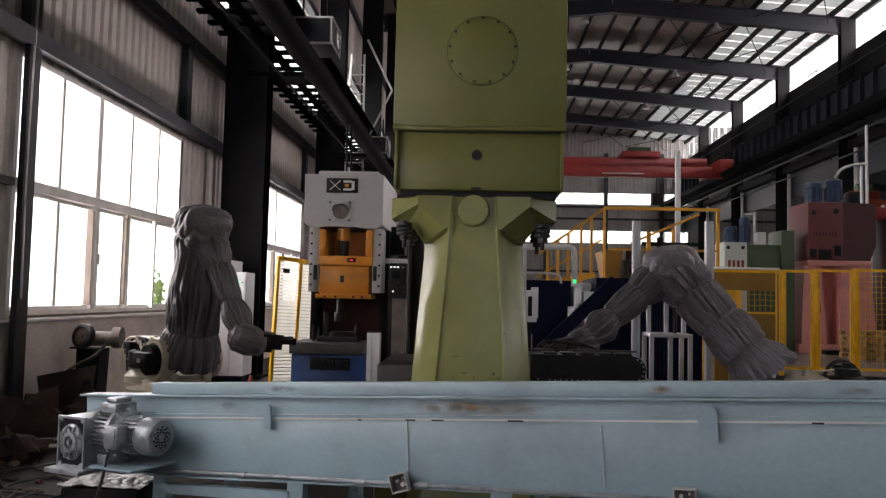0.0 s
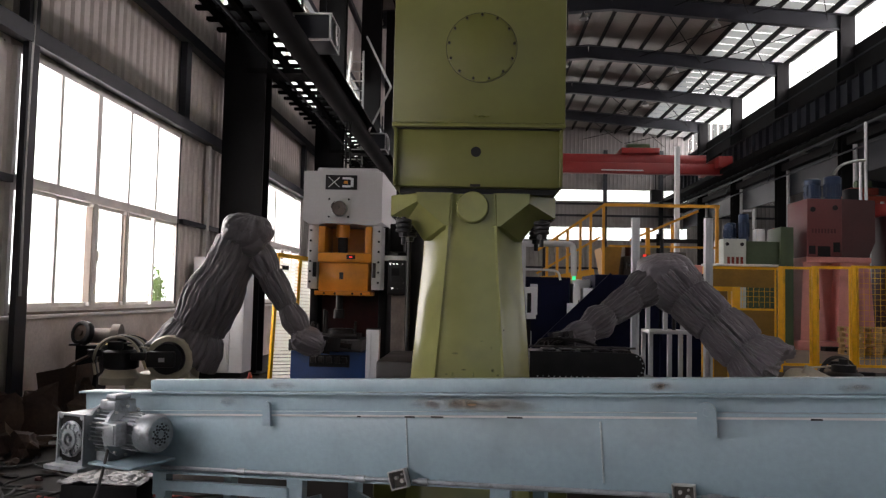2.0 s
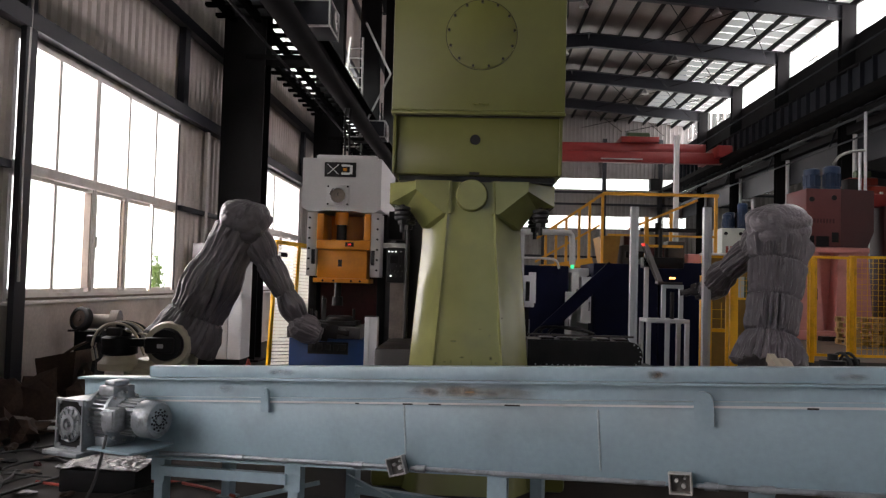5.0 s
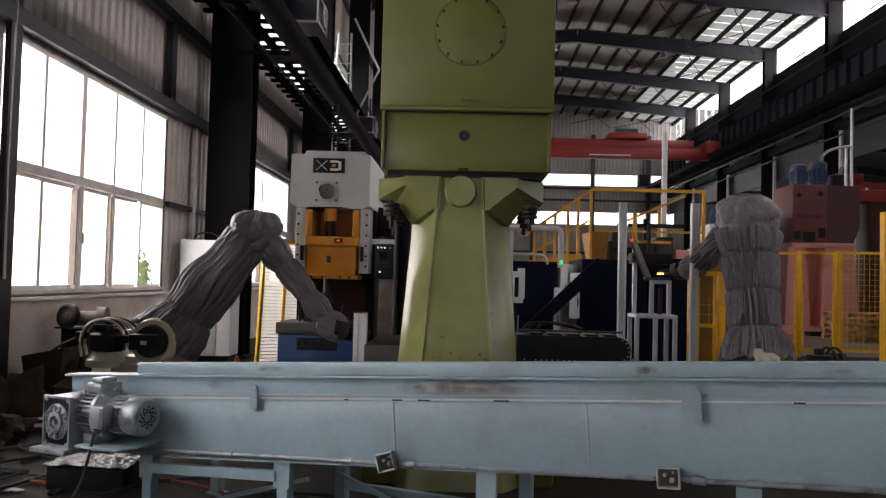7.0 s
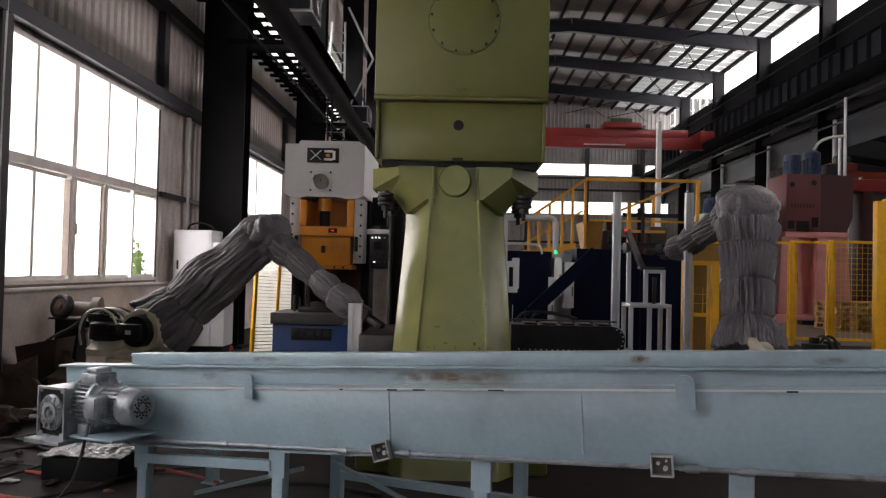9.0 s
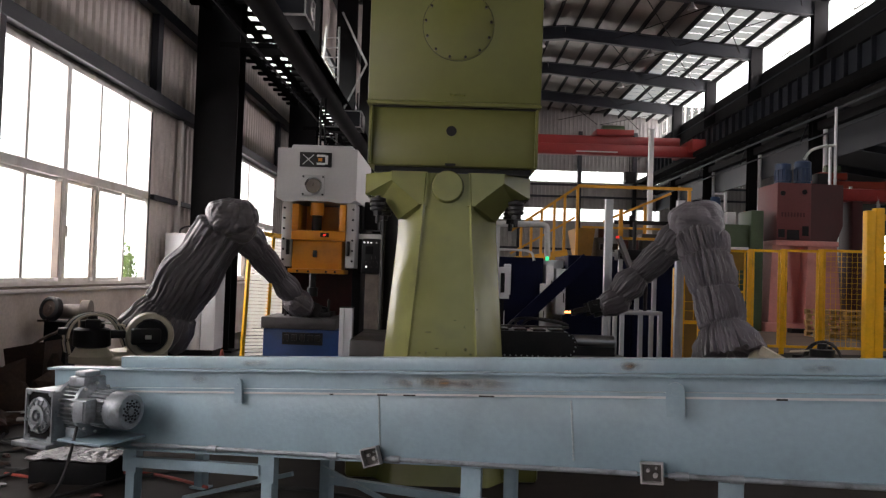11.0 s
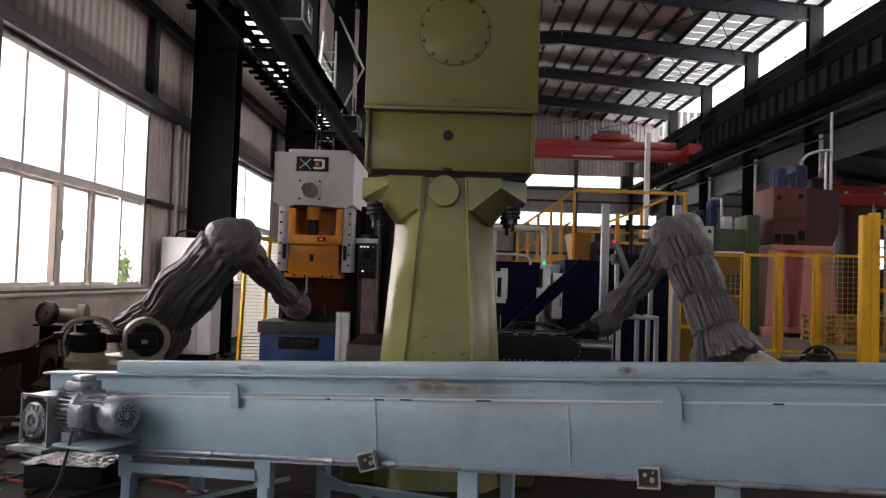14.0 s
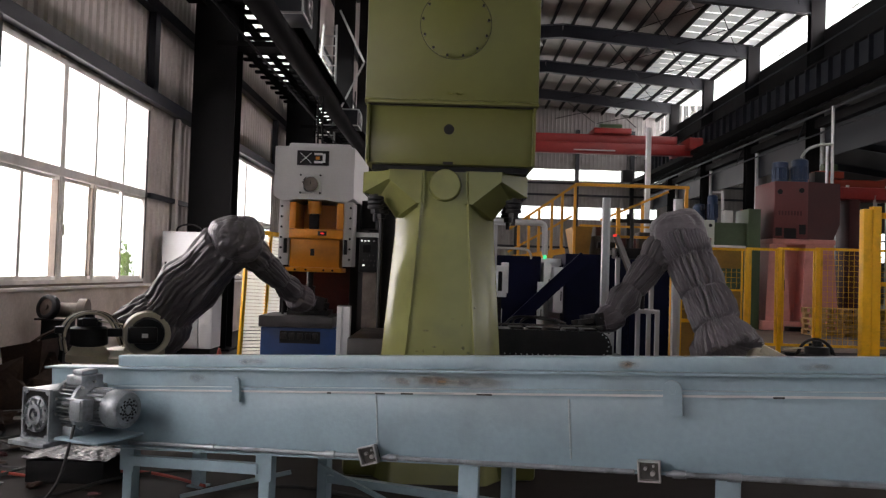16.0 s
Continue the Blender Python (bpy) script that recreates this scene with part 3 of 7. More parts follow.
part("stay", bar((0.1, 0.0, 0.4), (0.9, 0.2, 2.2), 0.05, 0.05, bar((0.9, 0.2, 2.2), (0.2, 0.3, 3.6), 0.05, 0.05)), GALV, ld)

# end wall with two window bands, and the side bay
# End wall uses the dimmed sheet; side bay roof and far wall the darkest one.
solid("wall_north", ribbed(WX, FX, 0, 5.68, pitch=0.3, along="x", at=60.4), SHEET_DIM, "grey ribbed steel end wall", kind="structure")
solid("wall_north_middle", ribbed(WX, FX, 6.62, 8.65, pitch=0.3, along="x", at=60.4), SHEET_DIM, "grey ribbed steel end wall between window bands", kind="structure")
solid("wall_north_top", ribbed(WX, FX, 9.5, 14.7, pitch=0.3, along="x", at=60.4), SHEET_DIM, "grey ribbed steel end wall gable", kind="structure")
for z0, z1, nm in ((5.68, 6.62, "window_end_lower"), (8.65, 9.5, "window_end_upper")):
    we = thing(nm, Matrix(), "bright window band in the end wall", "window", kind="structure")
    for i in range(9):
        x = WX + 4.6 * i
        part("mullion", B((x - 0.04, x + 0.04, 60.36, 60.44, z0, z1)), FRAME, we)
    part("pane", B((WX, FX, 60.4, 60.406, z0, z1)), GLASS, we).visible_shadow = False
for z0, z1 in ((5.68, 6.62), (8.65, 9.5)):
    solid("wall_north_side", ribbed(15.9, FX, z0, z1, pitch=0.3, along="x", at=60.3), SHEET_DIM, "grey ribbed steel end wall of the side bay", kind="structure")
for x in (0.5, 5.2, 9.7, 13.9):
    solid("column_north", B((x - 0.15, x + 0.15, 60.0, 60.3, 0, 12.5)), STEEL_BLUE, "slim steel end wall column", kind="structure")
for z in (3.5, 7.5, 8.4):
    solid("trim_north_girt", B((WX, FX, 60.1, 60.2, z - 0.08, z + 0.08)), STEEL_BLUE, "steel girt on the end wall", kind="structure")
solid("wall_south", B((WX, -0.6, -12.3, -12.1, 0, 13.7), (8.6, FX, -12.3, -12.1, 0, 13.7), (-0.6, 8.6, -12.3, -12.1, 5.6, 13.7)), SHEET, "grey sheet wall with a wide open door", kind="structure")
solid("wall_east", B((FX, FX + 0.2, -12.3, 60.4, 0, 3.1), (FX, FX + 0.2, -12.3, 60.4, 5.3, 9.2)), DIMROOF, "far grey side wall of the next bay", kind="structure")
r2 = bmesh.new()
vs = [r2.verts.new(p) for p in ((EX + 0.42, -12.3, 11.4), (FX + 0.2, -12.3, 9.0), (FX + 0.2, 60.4, 9.0), (EX + 0.42, 60.4, 11.4))]
r2.faces.new(vs)
bmesh.ops.solidify(r2, geom=r2.faces[:], thickness=0.08)
solid("ceiling_side_bay", r2, DIMROOF, "corrugated roof underside of the side bay, darkened for shade", kind="structure")
for y in BAYS:
    solid("rafter", ibeam((EX + 0.4, y, 10.9), (FX, y, 8.6), 0.25, 0.5, 0.03), STEEL_BLUE, "dark steel rafter of the side bay", kind="structure")
    solid("column_side", B((FX - 0.4, FX - 0.1, y - 0.15, y + 0.15, 0, 8.7)), STEEL_DARK, "dark steel column of the side bay", kind="structure")
for y0, y1 in ((24, 34), (36, 46)):
    solid("red_gantry", B((17.0, 17.25, y0, y1, 4.8, 5.5), (17.05, 17.2, y0 + 1, y0 + 1.2, 0, 4.8), (17.05, 17.2, y1 - 1.2, y1 - 1, 0, 4.8)), ORANGE_RED, "orange-red steel gantry beam on posts", "gantry", group="side bay gantries")

# overhead crane
solid("crane_rail_ledge", B((14.0, EX - 0.55, -12.2, 60, 8.58, 8.85)), MATTE, "dark ledge beam carrying the crane rail", kind="structure")
cr = thing("overhead_crane", pose(0, 46, 8.55), "red double-girder overhead travelling crane", "crane")
for dy in (0.0, 2.2):
    part("bridge_girder", B((-3.0, 14.2, dy, dy + 0.5, 0.35 if dy else 0.0, 1.0 if dy else 0.62), bev=0.02), CRANE, cr)
part("upper_girder", B((-3.0, 13.4, 0.6, 1.1, 0.72, 1.22), bev=0.02), CRANE, cr)
part("end_carriage", B((13.7, 14.5, -0.8, 3.4, 0.3, 0.95), bev=0.03), CRANE, cr)
part("trolley", B((8.4, 10.6, 0.2, 2.6, 1.22, 1.55), bev=0.03), CRANE, cr)
part("hoist_drum", C((8.9, 1.2, 1.65), (10.2, 1.2, 1.65), 0.32, seg=20), MCGREEN, cr)
part("hook_block", B((10.3, 10.9, 0.9, 1.5, -1.5, -0.8), bev=0.05), BLACK, cr)
part("rope", C((10.6, 1.2, -0.8), (10.6, 1.2, 1.2), 0.03, seg=6), BLACK, cr)
part("lamp_tube", B((7.2, 9.6, -0.08, -0.02, 0.14, 0.2)), TUBE, cr)
for x, y in [(x, y) for y in (33.4, 40.4, 47.4) for x in (4.4, 10.0)]:
    hl = thing("bay_lamp", pose(x, y, zc(x) - 1.1), "small round unlit high-bay lamp under the roof", "lamp", group="bay lamps")
    part("shade", lathe([(0.05, 0.35), (0.08, 0.2), (0.2, 0.05), (0.2, 0.0), (0.03, 0.04)], 20), GALV, hl)
    part("stem", C((0, 0, 0.3), (0, 0, 0.36), 0.02, seg=8), STEEL_DARK, hl)

# overcast daylight outside the windows
for nm, box in (("backdrop_west", (-9.0, -8.9, -20, 90, -2, 45)), ("backdrop_clerestory", (21.0, 21.1, -20, 80, 11.6, 24)), ("backdrop_north", (-12, 40, 66, 66.1, 0, 16)), ("backdrop_east", (40, 40.1, -20, 75, -1, 9))):
    solid(nm, B(box), SKYGLOW, "plain bright overcast sky outside", kind="structure")

# ---- inclined conveyor ----
CV = Matrix.Translation((-1.724, 4.2, 0.808)) @ pose(0, 0, 0, 0, -3.805, -22.286)
cv = thing("discharge_conveyor", CV, "long grey-blue painted inclined trough conveyor with rust smears", "conveyor")
XR = 5.2
part("top_rail", B((0, XR, 0.0, 0.07, -0.058, 0.0), bev=0.004), CONV, cv)
part("trough_lip", B((-0.52, XR, -0.014, 0.10, -0.072, -0.060), bev=0.003), CONV, cv)
GZ = lambda x: -0.169 + 0.0108 * x
BZ = lambda x: -0.474 + 0.0098 * x
part("upper_side_panel", loft([[(x, 0.02, GZ(x)), (x, 0.055, GZ(x)), (x, 0.055, -0.072), (x, 0.02, -0.072)] for x in (-0.5, XR)]), CONV, cv)
part("side_strip", bar((-0.42, 0.004, GZ(-0.42)), (XR, 0.004, GZ(XR)), 0.032, 0.014), CONV, cv)
# Thin lip in light grey paints the highlight along the strip.
part("strip_highlight", bar((-0.42, -0.002, GZ(-0.42) - 0.012), (XR, -0.002, GZ(XR) - 0.012), 0.02, 0.008), XGREY, cv)
low = loft([[(x, 0.0, BZ(x)), (x, 0.06, BZ(x)), (x, 0.06, GZ(x) - 0.009), (x, 0.0, GZ(x) - 0.009)] for x in (-0.6, XR)])
bmesh.ops.bevel(low, geom=low.edges[:], offset=0.004, segments=2, affect="EDGES", profile=0.5)
part("lower_side_panel", low, CONV, cv)
part("far_side_panel", B((-0.5, XR, 0.56, 0.62, -0.47, -0.06)), CONV, cv)
part("trough_floor", B((-0.55, XR, 0.06, 0.56, -0.30, -0.28)), CHAINM, cv)
part("end_plate", B((-0.606, -0.598, 0.0, 0.6, -0.47, -0.178)), CONV, cv)
part("bottom_flange", bar((0.0, 0.025, BZ(0) - 0.004), (XR, 0.025, BZ(XR) - 0.004), 0.11, 0.008), CONV, cv)
for x, w in ((0.772, 0.022), (2.838, 0.036)):
    s = bmesh.new()
    pts = [(x - w, -0.222), (x + w, -0.222), (x + w, -0.125)] + [(x + w * math.cos(a), -0.125 + w * math.sin(a)) for a in [math.pi * k / 8 for k in range(1, 8)]] + [(x - w, -0.125)]
    loft([[(a, yy, b) for a, b in pts] for yy in (-0.028, -0.012)], s)
    lug = part("lifting_lug", s, CONV, cv, "painted steel lifting lug plate")
    part("eye", lathe([(w * 0.5, 0), (w * 0.5, 0.003), (w * 0.36, 0.003), (w * 0.34, 0.0005)], 20, pose(x, -0.028, -0.128, 90, 0, 0)), CONV, lug)
for x in (1.53, 2.42):
    rnd = random.Random(int(x * 100))
    wb = loft([[(x + rnd.uniform(-0.001, 0.001) + (0.004 + 0.0015 * (k % 2)) * math.cos(a), 0.001 - (0.0045 + 0.0015 * (k % 2)) * math.sin(a), -0.172 - k * 0.0077) for a in [math.pi * j / 6 for j in range(7)]] for k in range(33)])
    part("weld_bead", wb, WELD, cv, "ridged vertical weld bead")
for i, (x0, x1) in enumerate(((1.53, 1.58), (1.66, 1.72), (2.02, 2.09), (3.2, 3.24), (1.28, 1.3))):
    part("stitch_weld", B((x0, x1, -0.014, -0.009, GZ(x0) - 0.018, GZ(x0) - 0.011)), CHAINM, cv)


def smear(x, z, w, h, y, seed):
    """A thin rust film with a ragged rim on the paint."""
    rnd = random.Random(seed)
    s = bmesh.new()
    c = s.verts.new((x, y, z))
    ring = []
    for k in range(28):
        a = 2 * math.pi * k / 28
        r = rnd.uniform(0.55, 1.0)
        ring.append(s.verts.new((x + w * r * math.cos(a), y, z + h * r * math.sin(a))))
    for k in range(28):
        s.faces.new((c, ring[k], ring[(k + 1) % 28]))
    return s


def stain_mat():
    m = RUST.copy()
    m.name = "thin_rust_film"
    n, l = m.node_tree.nodes, m.node_tree.links
    b = n["Principled BSDF"]
    tc, sub, ln, mr, tx, mm = n.new("ShaderNodeTexCoord"), n.new("ShaderNodeVectorMath"), n.new("ShaderNodeVectorMath"), n.new("ShaderNodeMapRange"), n.new("ShaderNodeTexNoise"), n.new("ShaderNodeMath")
    sub.operation, ln.operation, mm.operation = "SUBTRACT", "LENGTH", "MULTIPLY"
    flat = n.new("ShaderNodeVectorMath")
    flat.operation = "MULTIPLY"
    flat.inputs[1].default_value = (1, 0, 1)
    l.new(tc.outputs["Generated"], flat.inputs[0])
    l.new(flat.outputs["Vector"], sub.inputs[0])
    sub.inputs[1].default_value = (0.5, 0.0, 0.5)
    l.new(sub.outputs["Vector"], ln.inputs[0])
    l.new(ln.outputs["Value"], mr.inputs["Value"])
    mr.inputs["From Min"].default_value, mr.inputs["From Max"].default_value = 0.42, 0.02
    mr.inputs["To Min"].default_value, mr.inputs["To Max"].default_value = 0.0, 1.0
    tx.inputs["Scale"].default_value = 14.0
    l.new(tc.outputs["Object"], tx.inputs["Vector"])
    l.new(mr.outputs["Result"], mm.inputs[0])
    tx.inputs["Detail"].default_value = 8.0
    patch = n.new("ShaderNodeMapRange")
    patch.inputs["From Min"].default_value, patch.inputs["From Max"].default_value = 0.30, 0.60
    l.new(tx.outputs["Fac"], patch.inputs["Value"])
    l.new(patch.outputs["Result"], mm.inputs[1])
    gain = n.new("ShaderNodeMath")
    gain.operation, gain.use_clamp = "MULTIPLY", True
    gain.inputs[1].default_value = 0.8
    l.new(mm.outputs["Value"], gain.inputs[0])
    l.new(gain.outputs["Value"], b.inputs["Alpha"])
    return m


FILM = stain_mat()
SCUFF = FILM.copy()
SCUFF.name = "dark_oil_film"
SCUFF.node_tree.nodes["Vector Math"].inputs[0].default_value = (0.03, 0.03, 0.02)
for i, (x, z, w, h, y) in enumerate(((2.665, -0.03, 0.075, 0.03, -0.0015), (2.655, -0.03, 0.05, 0.026, -0.0019), (1.9, -0.115, 0.4, 0.045, 0.0182), (3.35, -0.035, 0.09, 0.024, -0.0015), (1.72, -0.11, 0.26, 0.05, 0.0185), (0.85, -0.03, 0.13, 0.026, -0.0015), (0.5, -0.115, 0.08, 0.035, 0.0185))):
    part("rust_smear", smear(x, z, w, h, y, i), FILM, cv, "brown rust smear on the paint", smooth=0).visible_shadow = False
cond = thing("cable_conduit", CV, "galvanised conduit with open junction boxes along the conveyor", "conduit")
for x0, x1 in ((0.1, 1.46), (1.57, 2.68), (2.8, XR)):
    part("pipe", C((x0, -0.03, -0.448), (x1, -0.03, -0.448), 0.0105, seg=10), MOTORM, cond)
for x in (1.30, 1.62, 2.85, 3.05, 0.62):
    part("coupling", C((x - 0.025, -0.03, -0.448), (x + 0.025, -0.03, -0.448), 0.0165, seg=12), MOTORM, cond)
for x, tilt in ((1.51, -14), (2.74, 0)):
    m = pose(x, -0.03, -0.437, 0, tilt, 0) @ Matrix.Diagonal((0.78, 0.9, 0.82, 1))
    bx = B((-0.055, -0.048, -0.04, -0.005, -0.05, 0.05), (0.048, 0.055, -0.04, -0.005, -0.05, 0.05), (-0.048, 0.048, -0.04, -0.005, 0.043, 0.05), (-0.048, 0.048, -0.04, -0.005, -0.05, -0.043))
    bmesh.ops.transform(bx, matrix=m, verts=bx.verts)
    jb = part("junction_box", bx, GALV, cond, "open galvanised junction box")
    bk = B((-0.048, 0.048, -0.005, 0.012, -0.043, 0.043))
    bmesh.ops.transform(bk, matrix=m, verts=bk.verts)
    part("box_back", bk, ROBOTP, jb)
    kn = C((-0.02, -0.022, 0.01), (-0.02, -0.005, 0.01), 0.009, seg=8)
    C((0.015, -0.025, -0.012), (0.015, -0.005, -0.012), 0.012, seg=8, bm=kn)
    C((0.02, -0.02, 0.022), (0.02, -0.005, 0.022), 0.006, seg=8, bm=kn)
    bmesh.ops.transform(kn, matrix=m, verts=kn.verts)
    part("terminal", kn, GALV, jb)
# stand under the conveyor, level on the floor
CB = Matrix.Translation((-1.724, 4.2, 0)) @ pose(0, 0, 0, 0, 0, -22.286)
st = thing("conveyor_stand", CB, "grey-blue welded steel stand carrying the conveyor", "stand")
inc = math.tan(radians(3.805))
for x in (0.10, 0.95, 2.0, 3.05, 4.2):
    zt = 0.33 + x * inc
    for y in (0.02, 0.56):
        part("leg", B((x - 0.03, x + 0.03, y - 0.025, y + 0.035, 0.01, zt), bev=0.004), CONV, st)
    part("gusset", B((x - 0.045, x + 0.045, -0.012, -0.006, zt - 0.12, zt + 0.01)), CONV, st)
    for y in (0.025, 0.565):
        part("foot_plate", B((x - 0.05, x + 0.05, y - 0.045, y + 0.045, 0, 0.01)), CONV, st)
part("cross_rail", bar((0.13, -0.01, 0.275), (0.92, -0.01, 0.275 + 0.79 * inc), 0.04, 0.05), CONV, st)
for x0, x1 in ((0.95, 2.0), (2.0, 3.05)):
    part("cross_rail", bar((x0 + 0.03, 0.56, 0.16), (x1 - 0.03, 0.56, 0.16), 0.04, 0.04), CONV, st)
part("brace", bar((0.2, 0.3, 0.02), (0.9, 0.3, 0.24), 0.02, 0.022), CONV, st)
part("brace", bar((0.95, 0.5, 0.24), (1.6, 0.5, 0.03), 0.02, 0.022), CONV, st)

# ---- geared motor on the conveyor's tail ----
gm = thing("geared_motor", CV @ pose(0.05, -0.2, 0.012, 0, 3.8, 0) @ Matrix.Diagonal((0.9, 1.03, 1.03, 1)), "silver-grey worm gearbox with finned variator and electric motor", "motor")
G = (-0.30, -0.29)
gb = part("gearbox", B((-0.39, -0.19, -0.10, 0.12, -0.41, -0.17), bev=0.012), MOTORM, gm)
for a in ((-0.395, -0.385, -0.115, -0.1, -0.415, -0.165), (-0.195, -0.185, -0.115, -0.1, -0.415, -0.165), (-0.385, -0.195, -0.115, -0.1, -0.415, -0.405), (-0.385, -0.195, -0.115, -0.1, -0.175, -0.165)):
    part("rim", B(a), MOTORM, gb)
# Near-black plate inside the rim gives the face its recess shade.
part("shaded_recess", B((-0.38, -0.2, -0.103, -0.0995, -0.40, -0.18)), STEEL_DARK, gb)
face = lathe([(0.088, 0), (0.088, 0.012), (0.078, 0.018), (0.07, 0.01), (0.052, 0.012), (0.05, 0.024), (0.032, 0.026), (0.03, 0.012), (0.014, 0.012), (0.012, 0.03)], 36, pose(-0.29, -0.1, -0.29, 90, 0, 0))
part("output_flange", face, MOTORM, gb)
for k in range(8):
    a = 2 * math.pi * k / 8 + 0.3
    part("bolt", C((-0.29 + 0.079 * math.cos(a), -0.125, -0.29 + 0.079 * math.sin(a)), (-0.29 + 0.079 * math.cos(a), -0.1, -0.29 + 0.079 * math.sin(a)), 0.006, seg=6), MOTORM, gb)
for k in range(12):
    a = 2 * math.pi * k / 12 + 0.1
    part("radial_rib", bar((-0.29 + 0.052 * math.cos(a), -0.114, -0.29 + 0.052 * math.sin(a)), (-0.29 + 0.086 * math.cos(a), -0.114, -0.29 + 0.086 * math.sin(a)), 0.004, 0.01, up=(0, 1, 0)), MOTORM, gb)
for xx, zz in ((-0.372, -0.4), (-0.208, -0.4), (-0.372, -0.18), (-0.208, -0.18)):
    part("corner_lug", C((xx, -0.112, zz), (xx, -0.1, zz), 0.014, seg=12), MOTORM, gb)
part("base_plate", B((-0.43, -0.16, -0.16, 0.16, -0.438, -0.416), bev=0.004), MOTORM, gm)
part("motor_shelf", B((-0.16, 0.16, -0.1, 0.2, -0.405, -0.392), bev=0.003), CONV, gm)
AX = pose(-0.215, 0.04, -0.25, 0, 90, 0)
prof = [(0.05, -0.03), (0.05, 0.0), (0.128, 0.0), (0.128, 0.022), (0.112, 0.03)]
prof += [(0.088, 0.032), (0.088, 0.124)]
z = 0.128
prof += [(0.118, z), (0.126, z + 0.008), (0.126, z + 0.03), (0.105, z + 0.034), (0.085, z + 0.05)]
va = part("variator_housing", lathe(prof, 40, AX), MOTORM, gm)
for k in range(32):
    f = B((-0.0035, 0.0035, 0.084, 0.114, 0.026, 0.128))
    bmesh.ops.transform(f, matrix=AX @ pose(0, 0, 0, 0, 0, 360 * k / 32), verts=f.verts)
    part("housing_rib", f, MOTORM, va)
for k in range(10):
    a = 2 * math.pi * k / 10
    for zz in (0.018, z + 0.034):
        part("bolt", C(AX @ Vector((0.119 * math.cos(a), 0.119 * math.sin(a), zz)), AX @ Vector((0.119 * math.cos(a), 0.119 * math.sin(a), zz + 0.014)), 0.007, seg=6), GALV, va)
part("handwheel_box", B((-0.18, -0.06, -0.03, 0.11, -0.15, -0.10), bev=0.01), MOTORM, va)
part("control_cap", B((-0.16, -0.08, -0.01, 0.09, -0.10, -0.075), bev=0.008), MOTORM, va)
part("foot", B((-0.165, -0.07, -0.05, 0.13, -0.392, -0.345), bev=0.006), MOTORM, va)
z0 = z + 0.05
mp_ = [(0.075, z0 - 0.01), (0.075, z0), (0.082, z0 + 0.01), (0.082, z0 + 0.13), (0.088, z0 + 0.135), (0.09, z0 + 0.14), (0.09, z0 + 0.235), (0.082, z0 + 0.25), (0.06, z0 + 0.252), (0.058, z0 + 0.246), (0.018, z0 + 0.246), (0.016, z0 + 0.25)]
mo = part("motor_body", lathe(mp_, 40, AX), MOTORM, gm)
for k in range(24):
    a = 2 * math.pi * k / 24
    f = B((-0.0025, 0.0025, 0.078, 0.094, z0 + 0.012, z0 + 0.128))
    bmesh.ops.transform(f, matrix=AX @ pose(0, 0, 0, 0, 0, math.degrees(a)), verts=f.verts)
    part("cooling_fin", f, MOTORM, mo)
for rr in (0.026, 0.038, 0.05):
    for k in range(10):
        a = 2 * math.pi * k / 10 + rr * 30
        s = B((-0.005, 0.005, rr - 0.004, rr + 0.004, z0 + 0.2465, z0 + 0.2505))
        bmesh.ops.transform(s, matrix=AX @ pose(0, 0, 0, 0, 0, math.degrees(a)), verts=s.verts)
        part("vent_slot", s, BLACK, mo)
part("terminal_box", B((-0.035, 0.06, -0.115, -0.045, -0.30, -0.19), bev=0.008), MOTORM, mo)
part("terminal_lid", B((-0.023, 0.048, -0.122, -0.115, -0.29, -0.2), bev=0.003), MOTORM, mo)
solid("motor_cable", tube([CV @ Vector(p) for p in ((-0.01, -0.28, -0.32), (-0.02, -0.30, -0.42), (-0.06, -0.33, -0.6), (-0.16, -0.38, -0.72), (-0.3, -0.45, -0.755), (-0.6, -0.6, -0.75))], 0.0075), RUBBER, "black motor cable hanging to the floor", "cable")

# ---- green forging press ----
fp = thing("forging_press", pose(0, 5.0, 0), "tall olive green painted forging press with cast column", "forging press")


def ring8(w, d, c, z, y0=0.0, x=-0.022):
    """Octagonal section: w wide, d deep, with front corners cut by c."""
    h = w / 2
    return [(x - h + c, y0, z), (x + h - c, y0, z), (x + h, y0 + c * 1.5, z), (x + h, y0 + d, z), (x - h, y0 + d, z), (x - h, y0 + c * 1.5, z)]


col = loft([ring8(1.0, 1.5, 0.2, 0.0, -0.12), ring8(0.97, 1.3, 0.2, 0.25, -0.08), ring8(0.88, 0.9, 0.19, 0.36, -0.03), ring8(0.79, 0.86, 0.175, 0.76, 0.0), ring8(0.72, 0.8, 0.176, 1.25, 0.05), ring8(0.67, 0.76, 0.172, 1.56, 0.075), ring8(0.655, 0.76, 0.185, 1.953, 0.08)])
bmesh.ops.bevel(col, geom=[e for e in col.edges if abs(e.verts[0].co.z - e.verts[1].co.z) > 0.05], offset=0.02, segments=3, affect="EDGES", profile=0.5)
part("column", col, GREEN_WORN, fp, "scuffed tapering green cast column")
